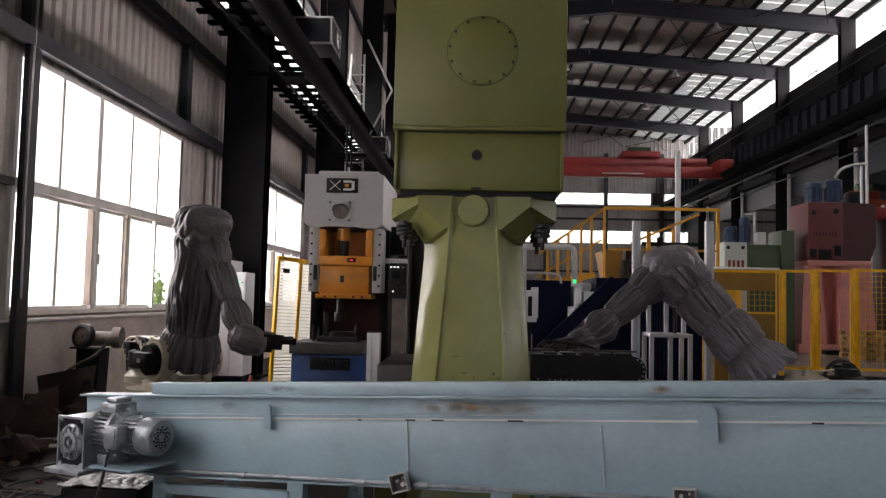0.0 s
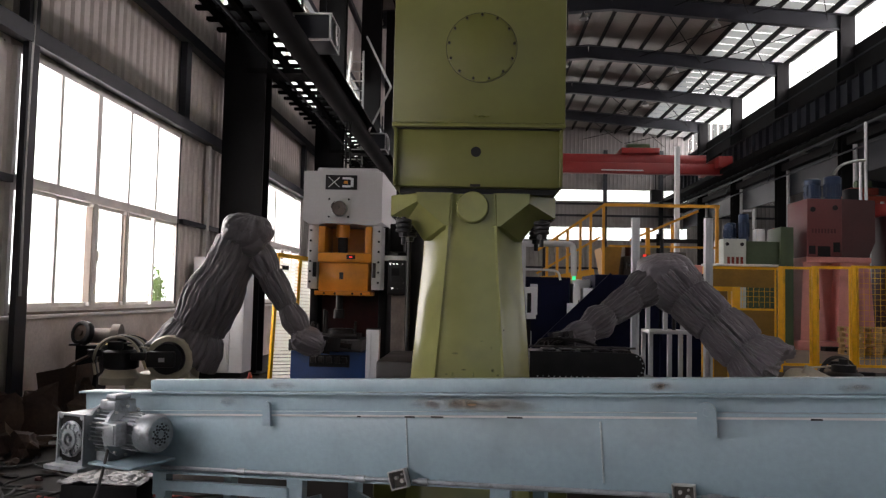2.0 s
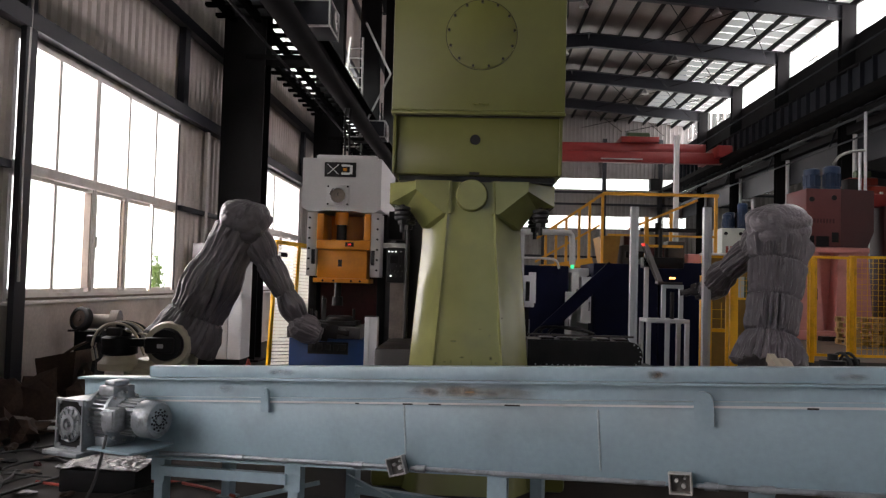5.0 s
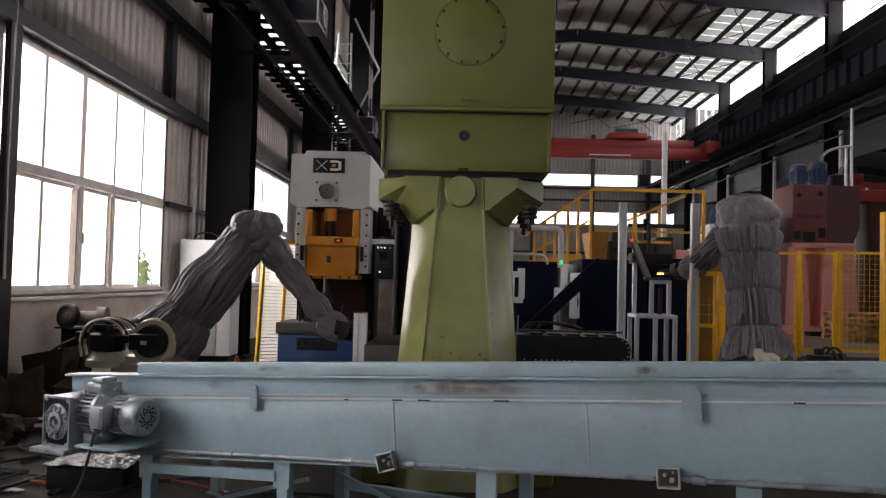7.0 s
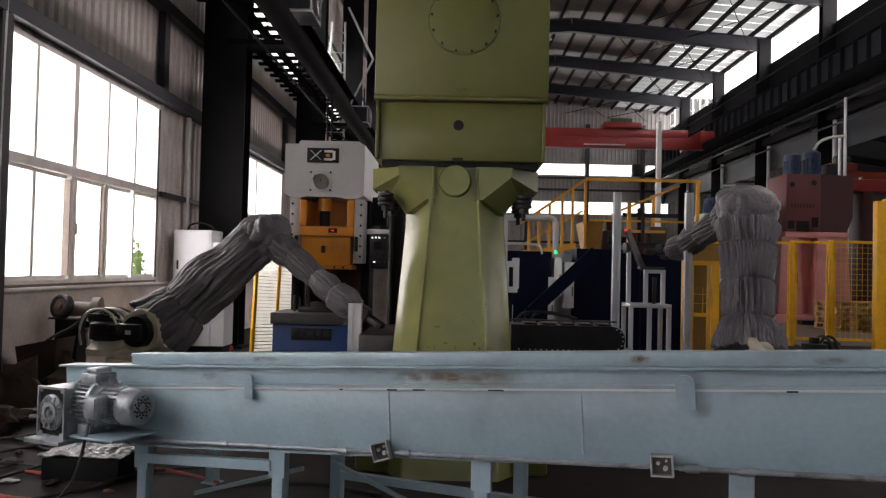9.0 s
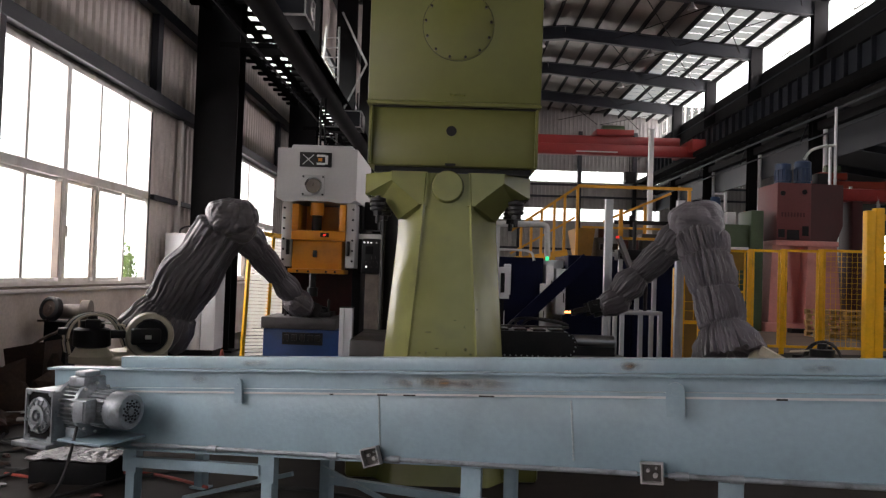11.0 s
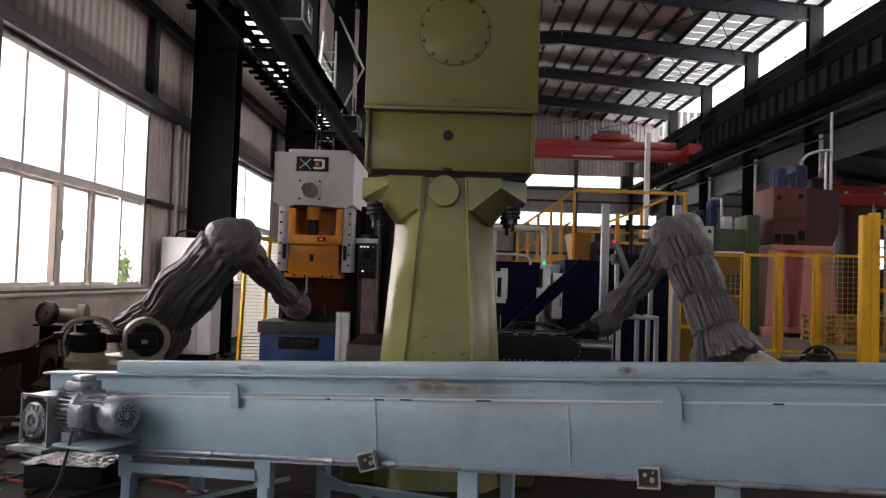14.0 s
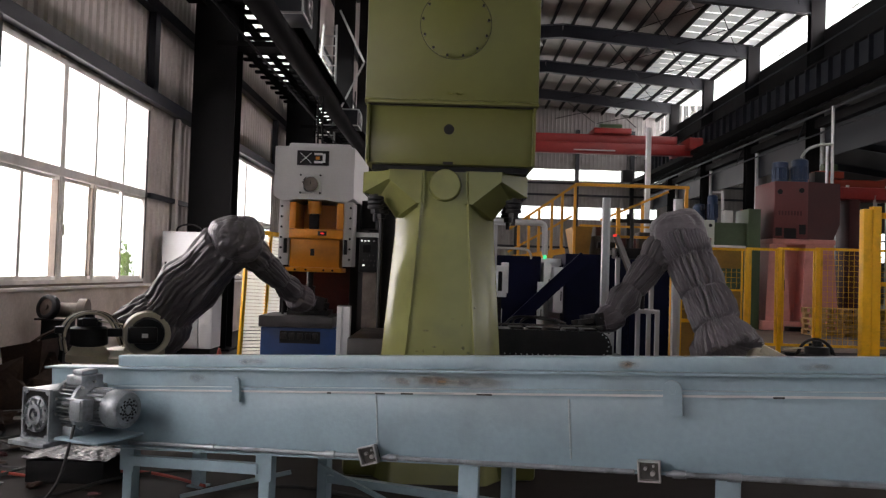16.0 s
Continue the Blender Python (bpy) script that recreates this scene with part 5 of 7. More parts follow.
part("hopper", loft([[(2.6, 0.35, 1.7), (2.85, 0.35, 1.7), (2.85, 1.1, 1.7), (2.6, 1.1, 1.7)], [(2.5, 0.3, 2.3), (2.92, 0.3, 2.36), (2.92, 1.2, 2.36), (2.5, 1.2, 2.3)]]), AMBER, pf, "yellow-brown feed hopper on the deck")
part("parts_bin", B((2.98, 3.3, 0.5, 1.0, 1.7, 2.15), bev=0.02), ROBOTP, pf)
part("vibrator_drum", C((3.15, 0.6, 2.15), (3.15, 0.6, 2.35), 0.12, seg=18), DKRED, pf)
part("guide_roller", C((3.0, 0.25, 1.95), (3.5, 0.25, 1.95), 0.07, seg=14), BLACK, pf)
part("hoist_post", B((3.6, 3.68, 0.3, 0.38, 1.7, 2.6)), BLACK, pf)
part("hoist_beam", B((3.3, 4.4, 0.3, 0.38, 2.42, 2.5)), BLACK, pf)
part("hopper_frame", B((3.35, 3.42, 0.1, 0.17, 1.7, 2.7), (3.35, 4.1, 0.1, 0.17, 2.1, 2.15)), RAILY, pf)
for x, c, h in ((3.5, DKRED, 0.45), (3.9, ROBOTP, 0.55), (4.3, PINK, 0.3)):
    part("deck_crate", B((x, x + 0.34, 0.5, 0.9, 1.7, 1.7 + h), bev=0.02), c, pf)
solid("white_mast", B((4.98, 5.1, 20.0, 20.12, 0, 5.16), bev=0.01), TUBE, "tall pale square mast beside the platform", "mast")
ar = thing("signal_stand", pose(0, 9.5, 0), "pale grey tubular stand with lit green signal lamp", "signal lamp")
part("post", B((0.52, 0.6, 0, 0.09, 0, 1.9)), TUBE, ar)
part("boom", tube([(0.55, 0.045, 1.93), (1.05, 0.045, 1.94), (1.16, 0.045, 1.93), (1.175, 0.045, 1.85), (1.18, 0.045, 1.55)], 0.036, 12), TUBE, ar)
part("signal_lamp", B((1.16, 1.2, 0.025, 0.065, 1.505, 1.55), bev=0.006), LED_GREEN, ar, "lit green signal lamp")
part("lower_rod", tube([(0.56, 0.05, 1.62), (0.9, 0.05, 1.62), (1.0, 0.05, 1.6), (1.02, 0.05, 1.5)], 0.014, 8), TUBE, ar)
for k, (x, w) in enumerate(((0.72, 0.09),)):
    bx = thing("equipment_box", pose(x, 10.6 + 0.2 * k, 0), "small pale electrical box on a dark post", "electrical box", group="electrical boxes")
    part("post", B((-0.03, 0.03, 0.02, 0.08, 0, 1.0)), STEEL_DARK, bx)
    part("box", B((-w, w, -0.05, 0.1, 1.0, 1.42), bev=0.008), WHITEP, bx)
    part("door_slot", B((-w * 0.3, w * 0.3, -0.056, -0.05, 1.08, 1.34)), STEEL_DARK, bx)

# ---- yellow safety fences ----


def fence(x0, x1, y, h, mesh=True, solid_panel=False, cell=0.1, last=False):
    t = thing("safety_fence", pose(x0, y, 0), "yellow powder-coated steel mesh safety fence panel", "fence", group="safety fence panels")
    w = x1 - x0
    for x in ((0.0, w) if last else (0.0,)):
        part("post", B((x - 0.04, x + 0.04, -0.03, 0.03, 0, h), bev=0.004), YELLOW, t)
    part("rail", B((0.04, w - 0.04, -0.02, 0.02, h - 0.05, h)), YELLOW, t)
    part("rail", B((0.04, w - 0.04, -0.02, 0.02, 0.12, 0.17)), YELLOW, t)
    for x in (0.07, w - 0.07):
        part("stile", B((x - 0.015, x + 0.015, -0.015, 0.015, 0.17, h - 0.05)), YELLOW, t)
    if solid_panel:
        part("sheet", B((0.09, w - 0.09, -0.004, 0.004, 0.17, h * 0.58)), AMBER, t)
        part("sheet", B((0.09, w - 0.09, -0.004, 0.004, h * 0.8, h - 0.05)), AMBER, t)
        part("cross_rail", B((0.09, w - 0.09, -0.015, 0.015, h * 0.58, h * 0.58 + 0.04)), YELLOW, t)
    if mesh:
        m = bmesh.new()
        x = 0.09
        z0 = h * 0.61 if solid_panel else 0.17
        z1 = h * 0.8 if solid_panel else h - 0.05
        while x < w - 0.08:
            B((x - 0.003, x + 0.003, -0.003, 0.003, z0, z1), bm=m)
            x += cell
        z = z0 + cell
        while z < z1:
            B((0.09, w - 0.09, -0.007, -0.003, z - 0.003, z + 0.003), bm=m)
            z += cell
        tagged(part("wire_mesh", m, YELLOW, t, smooth=0), kind="stuff")
    return t


fence(5.68, 6.30, 15.0, 1.96, mesh=False)
fence(6.30, 7.02, 15.0, 1.98, mesh=False)
fence(7.02, 8.5, 15.0, 2.0)
fence(8.5, 10.1, 15.0, 2.0, last=True)
fence(4.3, 5.66, 15.0, 1.94, solid_panel=True)
solid("cover_board", B((4.3, 5.62, 14.9, 15.3, 1.943, 1.985), bev=0.008), FRAME, "pale dusty board lying on the fence top", "board")
fence(2.5, 2.82, 8.7, 1.45, solid_panel=True, last=True)
gp2 = thing("gate_post", pose(3.73, 7.0, 0), "thick yellow safety gate post pair", "gate post")
for x in (-0.035, 0.045):
    part("post", B((x - 0.038, x + 0.038, -0.04, 0.04, 0.015, 1.99 + x * 0.3), bev=0.005), YELLOW, gp2)
part("foot_plate", B((-0.12, 0.14, -0.1, 0.1, 0, 0.015)), YELLOW, gp2)
part("rail", B((0.105, 1.2, -0.025, 0.025, 1.9, 1.95)), YELLOW, gp2)
part("rail", B((0.105, 1.2, -0.025, 0.025, 1.3, 1.34)), YELLOW, gp2)
part("end_post", B((1.2, 1.28, -0.04, 0.04, 0, 1.97)), YELLOW, gp2)
sg = thing("screen_gate", pose(-2.33, 9.0, 0, 0, 2.6, 58), "yellow-framed gate with bright white mesh infill", "gate")
for x in (0.0, 0.36, 0.68):
    part("stile", B((x - 0.02, x + 0.02, -0.02, 0.02, 0.0, 1.74), bev=0.004), YELLOW, sg)
part("rail", B((0.02, 0.66, -0.018, 0.018, 1.69, 1.74)), YELLOW, sg)
part("rail", B((0.02, 0.66, -0.018, 0.018, 0.05, 0.16)), YELLOW, sg)
for k in range(38):
    part("infill_slat", B((0.02, 0.34, -0.006, 0.004, 0.18 + k * 0.0395, 0.212 + k * 0.0395)), BLIND, sg)
    part("infill_slat", B((0.38, 0.66, -0.006, 0.004, 0.18 + k * 0.0395, 0.212 + k * 0.0395)), BLIND, sg)
part("latch", B((0.06, 0.16, -0.03, -0.02, 1.55, 1.6)), CHAINM, sg)

# ---- distant presses beyond the fence ----


def motor_up(parent, x, y, z, r=0.22, h=0.6):
    t = part("drive_motor", lathe([(r, 0), (r, h * 0.15), (r * 0.93, h * 0.16), (r * 0.93, h * 0.7), (r, h * 0.72), (r, h * 0.95), (r * 0.8, h)], 24, Matrix.Translation((x, y, z))), BLUEMOT, parent, "blue electric drive motor")
    for k in range(12):
        a = 2 * math.pi * k / 12
        part("cooling_fin", C((x + r * 0.97 * math.cos(a), y + r * 0.97 * math.sin(a), z + h * 0.18), (x + r * 0.97 * math.cos(a), y + r * 0.97 * math.sin(a), z + h * 0.68), 0.02, seg=6), BLUEMOT, t)


pk = thing("pink_forging_hammer", pose(9.06, 22, 0), "primer-pink forging hammer with blue motors on top", "forging hammer")
hb = B((0.0, 0.95, 0.0, 1.4, 2.55, 4.15), bev=0.03)
# Head front, side and underside get darker primer tones for their shade.
part("head_front", hb, SHADED_PINK, pk)
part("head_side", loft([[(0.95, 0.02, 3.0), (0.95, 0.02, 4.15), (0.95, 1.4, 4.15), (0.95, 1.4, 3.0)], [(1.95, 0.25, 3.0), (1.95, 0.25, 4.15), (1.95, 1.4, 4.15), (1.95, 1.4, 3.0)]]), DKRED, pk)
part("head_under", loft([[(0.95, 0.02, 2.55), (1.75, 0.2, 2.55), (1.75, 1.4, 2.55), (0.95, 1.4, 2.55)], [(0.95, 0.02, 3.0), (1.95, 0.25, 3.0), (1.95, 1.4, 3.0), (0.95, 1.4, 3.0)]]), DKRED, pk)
for a in ((0.04, 0.22, -0.01, 0.0, 2.62, 2.85), (0.70, 0.88, -0.01, 0.0, 2.68, 2.95), (0.28, 0.62, -0.01, 0.0, 2.56, 2.84)):
    part("recess", B(a), BLACK, pk)
for k in range(8):
    part("faded_mark", B((0.12 + k * 0.085, 0.17 + k * 0.085, -0.008, 0.0, 3.2, 3.32)), DKRED, pk)
for a in ((0.15, 3.85), (0.75, 3.9)):
    part("lifting_eye", C((a[0], -0.03, a[1]), (a[0], 0.0, a[1]), 0.07, seg=14), BLACK, pk)
for x0, x1 in ((-0.05, 0.42), (0.95, 1.75)):
    part("leg", loft([[(x0 - 0.1, 0.1, 0.25), (x1 + 0.12, 0.1, 0.25), (x1 + 0.12, 1.3, 0.25), (x0 - 0.1, 1.3, 0.25)], [(x0, 0.15, 2.4), (x1, 0.15, 2.4), (x1, 1.3, 2.4), (x0, 1.3, 2.4)]]), PINK, pk)
part("leg_back", B((0.4, 0.96, 0.6, 1.3, 0.25, 2.4)), PINK, pk)
part("cap_plate", B((0.0, 1.75, 0.05, 1.35, 2.4, 2.55), bev=0.02), PINK, pk)
part("base", B((-0.3, 2.0, -0.1, 1.6, 0, 0.25), bev=0.03), PINK, pk)
part("valve", B((0.2, 0.35, 0.05, 0.15, 1.1, 1.4)), BLACK, pk)
part("base_step", B((0.3, 0.9, -0.4, -0.1, 0, 0.12)), BLACK, pk)
motor_up(pk, 0.35, 0.5, 4.15)
motor_up(pk, 0.95, 0.6, 4.15, 0.23, 0.7)
part("junction_box", B((1.3, 1.6, 0.4, 0.8, 4.15, 4.5), bev=0.02), BLACK, pk)
part("cable_tray", tube([(0.95, 0.5, 4.9), (1.1, 0.5, 5.15), (1.5, 0.6, 5.3), (1.9, 0.7, 5.35)], 0.04, 8), GALV, pk)
rc2 = thing("dark_red_column", pose(11.2, 22.5, 0), "dark red machine column with cable tray", "machine")
part("column", B((0.2, 0.5, 0, 0.8, 0, 3.75), bev=0.03), DKRED, rc2)
part("head", B((-0.1, 1.6, 0.0, 0.7, 3.75, 4.1), bev=0.03), CRANE, rc2)
part("rail", B((0.9, 0.95, 0, 0.05, 0, 3.9)), GALV, rc2)
gmc = thing("green_hydraulic_press", pose(6.8, 22, 0), "dark green machine with pale panel and blue motors", "machine")
part("panel_front", B((0.0, 0.62, 0.0, 0.9, 0, 3.0), bev=0.02), MCWHITE, gmc)
part("body", B((0.62, 1.55, 0.1, 1.3, 0, 2.95), bev=0.02), MCGREEN, gmc)
part("side_column", B((1.55, 1.9, 0.0, 1.0, 0, 3.35), bev=0.02), MCGREEN, gmc)
for k in range(4):
    part("red_mark", B((0.1 + k * 0.12, 0.17 + k * 0.12, -0.006, 0.0, 2.25, 2.5)), ORANGE_RED, gmc)
for x in (0.1, 0.5):
    part("lifting_eye", C((x, -0.02, 2.85), (x, 0.0, 2.85), 0.05, seg=12), BLACK, gmc)
motor_up(gmc, 0.25, 0.4, 3.0, 0.12, 0.42)
motor_up(gmc, 0.68, 0.4, 2.95, 0.14, 0.78)
motor_up(gmc, 0.42, 0.7, 3.0, 0.14, 0.5)
part("valve_block", B((0.95, 1.2, 0.2, 0.5, 2.95, 3.3), bev=0.02), TUBE, gmc)
part("bracket", B((0.88, 0.93, 0.2, 0.3, 3.3, 3.85), (0.6, 0.88, 0.2, 0.24, 3.78, 3.83)), TUBE, gmc)
plt = thing("pallet", pose(9.3, 19.6, 0), "rough wooden transport pallet in a stack", "pallet", group="stacked pallets")
for k in range(6):
    part("top_board", B((0, 1.0, k * 0.2, k * 0.2 + 0.14, 0.118, 0.14)), WOOD, plt)
for x in (0.0, 0.45, 0.9):
    for y in (0.0, 0.5, 1.0):
        part("block", B((x, x + 0.1, y, y + 0.14, 0.022, 0.118)), WOOD, plt)
    part("bottom_board", B((x, x + 0.1, 0, 1.14, 0.0, 0.022)), WOOD, plt)
for i, (x, y) in enumerate(((9.3, 19.6), (10.5, 19.8), (11.7, 20.0))):
    for k in range(5 if i < 2 else 4):
        if i == 0 and k == 0:
            continue
        copy_thing(plt, pose(x + random.uniform(-0.04, 0.04), y + random.uniform(-0.04, 0.04), 0.1405 * k, 0, 0, random.uniform(-3, 3)))

# ---- pipes, rack and red carriage behind the hammer ----
for x, z1 in ((11.62, 6.75), (11.46, 5.6)):
    solid("drain_pipe", C((x, 24.0, 0), (x, 24.0, z1), 0.045, seg=14), ALU, "pale vertical pipe behind the pink hammer", "pipe", group="drain pipes")
rk = thing("storage_rack", pose(13.1, 26.0, 0), "tall grey steel storage rack with dark boxes", "rack")
for x in (0.0, 1.3):
    for y in (0.0, 0.7):
        part("upright", B((x - 0.04, x + 0.04, y - 0.04, y + 0.04, 0, 4.6)), GALV, rk)
for z in (1.0, 1.9, 2.8, 3.7, 4.5):
    part("shelf", B((0.045, 1.255, 0.0, 0.7, z - 0.05, z)), CHAINM, rk)
for i, (x, z, w, h, c) in enumerate(((0.1, 1.0, 0.5, 0.4, ROBOTP), (0.7, 1.0, 0.45, 0.55, DKRED), (0.15, 1.9, 0.4, 0.5, MAROON), (0.65, 1.9, 0.5, 0.35, BLUEMOT), (0.1, 2.8, 0.45, 0.45, ROBOTP), (0.7, 2.8, 0.4, 0.5, MCGREEN), (0.3, 3.7, 0.6, 0.4, ROBOTP))):
    solid("storage_box", B((13.1 + x, 13.1 + x + w, 26.1, 26.55, z + 0.001, z + h), bev=0.02), c, "dark storage box on the steel rack", "box", "storage boxes")
oc = thing("red_gantry_carriage", pose(12.6, 27.5, 0), "orange-red gantry beam on dark posts", "gantry")
part("beam", B((0.0, 3.4, 0.0, 0.3, 4.72, 4.98), bev=0.02), ORANGE_RED, oc)
part("trolley", B((0.15, 1.1, -0.1, 0.4, 5.0, 5.25), bev=0.03), ORANGE_RED, oc)
part("trolley_motor", C((0.4, 0.1, 5.38), (0.9, 0.1, 5.38), 0.14, seg=16), MCGREEN, oc)
for x in (0.1, 3.2):
    part("post", B((x, x + 0.16, 0.05, 0.25, 0, 4.72)), STEEL_DARK, oc)

# ---- west side clutter ----
cab = thing("control_cabinet", pose(-4.1, 11.35, 0), "white enamelled electrical control cabinet", "cabinet")
part("body", B((0.0, 0.56, 0, 0.5, 0.1, 1.77), bev=0.008), WHITEP, cab)
part("plinth", B((0.02, 0.74, 0.03, 0.48, 0, 0.1)), STEEL_DARK, cab)
dr = part("door", B((0.02, 0.54, -0.018, -0.002, 0.13, 1.74), bev=0.005), WHITEP, cab)
part("handle", B((0.06, 0.085, -0.03, -0.018, 1.2, 1.33)), BLACK, dr)
part("side_unit", B((0.562, 0.76, 0.02, 0.48, 0.1, 1.6), bev=0.008), WHITEP, cab)
d2 = part("door", B((0.58, 0.745, 0.004, 0.018, 0.45, 1.55), bev=0.005), WHITEP, cab)
for k in range(4):
    part("button", C((0.61 + k * 0.035, -0.006, 1.45), (0.61 + k * 0.035, 0.004, 1.45), 0.01, seg=10), (BLACK, HOSE, LED_GREEN, BLACK)[k], d2)
part("cable_arch", tube([(0.1, 0.3, 1.76), (0.12, 0.3, 1.86), (0.3, 0.3, 1.9), (0.45, 0.3, 1.85), (0.5, 0.3, 1.76)], 0.015, 6), RUBBER, cab)
bg = thing("bench_grinder", pose(-3.95, 8.0, 0), "dusty pedestal grinder with two wheels", "grinder")
part("pedestal", loft([[(-0.16, -0.14, 0.0), (0.2, -0.14, 0.0), (0.2, 0.16, 0.0), (-0.16, 0.16, 0.0)], [(-0.08, -0.1, 0.1), (0.14, -0.1, 0.1), (0.14, 0.12, 0.1), (-0.08, 0.12, 0.1)], [(-0.08, -0.1, 0.7), (0.16, -0.1, 0.7), (0.16, 0.12, 0.7), (-0.08, 0.12, 0.7)]]), STEEL_DARK, bg)
part("motor_body", C((-0.02, 0.0, 0.80), (0.28, 0.03, 0.80), 0.075, seg=24), DUSTY_SHADED, bg)
part("wheel_guard", lathe([(0.125, 0), (0.125, 0.06), (0.11, 0.07), (0.085, 0.07), (0.08, 0.05)], 32, pose(-0.01, -0.06, 0.82, 78, 0, -20)), BLACK, bg)
part("grinding_wheel", lathe([(0.085, 0), (0.085, 0.055), (0.03, 0.055), (0.03, 0.075)], 28, pose(-0.008, -0.065, 0.82, 78, 0, -20)), SCRAP, bg)
part("wheel_guard", C((0.24, 0.03, 0.81), (0.32, 0.04, 0.81), 0.11, seg=28), DUSTY_SHADED, bg)
part("tool_rest", B((-0.12, 0.0, -0.16, -0.1, 0.70, 0.72)), CHAINM, bg)
rnd = random.Random(5)


def scrap_piece(x, y, z, s, name, material, label, cat, grp):
    bm = bmesh.new()
    bmesh.ops.create_icosphere(bm, subdivisions=2, radius=1.0)
    for v in bm.verts:
        v.co *= 0.7 + 0.5 * noise.noise(v.co * 1.7 + Vector((x * 7, y * 5, 0)))
        v.co.x, v.co.y, v.co.z = v.co.x * s[0], v.co.y * s[1], max(v.co.z * s[2], -s[2] * 0.6)
    zmin = min(v.co.z for v in bm.verts)
    return solid(name, bm, material, label, cat, grp, m=Matrix.Translation((x, y, z - zmin)) @ pose(0, 0, 0, 0, 0, rnd.uniform(0, 180)), smooth=20)


for i in range(14):
    scrap_piece(-3.85 + rnd.uniform(0, 0.75), 5.9 + rnd.uniform(-0.2, 1.5), 0.0, (rnd.uniform(0.15, 0.32), rnd.uniform(0.12, 0.28), rnd.uniform(0.1, 0.34)), "scrap_lump", SCRAP, "dark rusty scrap lump by the wall", "scrap", "scrap heap")
sb = thing("scrap_bin", pose(-3.80, 7.3, 0), "rusty steel scrap bin with slanted lip", "bin")
part("shell", loft([[(-0.13, -0.13, 0), (0.13, -0.13, 0), (0.13, 0.13, 0), (-0.13, 0.13, 0)], [(-0.19, -0.18, 0.5), (0.19, -0.18, 0.58), (0.19, 0.18, 0.58), (-0.19, 0.18, 0.5)]]), SCRAP, sb)
part("bent_rod", tube([(-0.1, 0, 0.45), (0.1, -0.05, 0.6), (0.3, -0.1, 0.68), (0.42, -0.1, 0.82)], 0.014, 6), SCRAP, sb)
cb2 = thing("film_covered_crate", pose(-2.2, 4.78, 0), "low dark crate with crumpled clear film on top", "crate")
part("crate", B((-0.22, 0.24, -0.14, 0.18, 0, 0.13), bev=0.008), STEEL_DARK, cb2)
fm = bmesh.new()
bmesh.ops.create_grid(fm, x_segments=48, y_segments=34, size=0.5)
for v in fm.verts:
    p = v.co.copy()
    v.co = Vector((p.x * 0.5 + 0.01, p.y * 0.34 + 0.02, 0.142 + 0.022 * abs(noise.noise(p * 7)) + 0.007 * noise.noise(p * 26)))
bmesh.ops.solidify(fm, geom=fm.faces[:], thickness=0.004)
part("plastic_film", fm, FOIL, cb2, "crumpled shiny plastic film")


def floor_cable(pts, r, material, label):
    solid("floor_cable", tube([(x, y, r + (z if z else 0)) for x, y, z in pts], r, 7), material, label, "cable", group="floor cables")


for i in range(24):
    x, y = -3.4 + rnd.uniform(0, 1.3), 4.2 + rnd.uniform(0, 2.2)
    pts, a = [], rnd.uniform(0, 6.28)
    for k in range(6):
        pts.append((x, y, rnd.uniform(0, 0.02)))
        a += rnd.uniform(-0.9, 0.9)
        x, y = max(-4.1, x + 0.28 * math.cos(a)), y + 0.28 * math.sin(a)
    red = i in (2, 11)
    floor_cable(pts, rnd.uniform(0.005, 0.011), HOSE if red else RUBBER, "red air hose on the floor" if red else "black cable lying on the floor")
floor_cable([(-2.9, 4.75, 0), (-2.75, 4.5, 0.02), (-2.6, 4.35, 0), (-2.3, 4.2, 0.0), (-1.9, 4.25, 0)], 0.012, HOSE, "red air hose on the floor")
for i in range(8):
    x, y = -2.9 + rnd.uniform(0, 0.9), 9.2 + rnd.uniform(0, 1.8)
    floor_cable([(x, y, 0), (x + 0.3, y + 0.1, 0.01), (x + 0.7, y - 0.15, 0.02), (x + 1.0, y + 0.1, 0)], 0.012, (HOSE, RUBBER, GALV)[i % 3], "hose trailing over the floor by the cabinet")
for i, (x0, y0, x1, y1) in enumerate(((-0.9, 4.3, 0.4, 4.1), (0.3, 4.35, 1.6, 3.9), (-1.3, 4.6, -0.4, 4.5))):
    floor_cable([(x0, y0, 0), ((x0 + x1) / 2, (y0 + y1) / 2 + 0.15, 0.01), (x1, y1, 0)], 0.012, HOSE if i == 1 else RUBBER, "hose lying under the conveyor")
for i in range(60):
    x, y = -3.7 + rnd.uniform(0, 1.9), 4.3 + rnd.uniform(0, 2.6)
    s = rnd.uniform(0.04, 0.11)
    scrap_piece(x, y, 0.0, (s, s * rnd.uniform(0.4, 1), s * rnd.uniform(0.15, 0.4)), "debris_chip", (SCRAP, STEEL_DARK, SCRAP, CHAINM, MAROON)[i % 5], "scattered offcut on the dirty floor", "debris", "floor debris")
ws = thing("cone_stand", pose(-2.72, 9.6, 0), "small red tripod marker on the floor", "marker")
for a in (0, 120, 240):
    part("leg", bar((0.1 * math.cos(radians(a)), 0.1 * math.sin(radians(a)), 0.0), (0, 0, 0.3), 0.018, 0.018), HOSE, ws)
# rope hanging down the west wall
solid("wall_cable", tube([(WX + 0.12, 6.95, 1.2), (WX + 0.1, 6.95, 2.5), (WX + 0.12, 7.0, 4.8), (WX + 0.1, 7.02, 7.0)], 0.014, 6), GALV, "pale cable running up the wall", "cable")
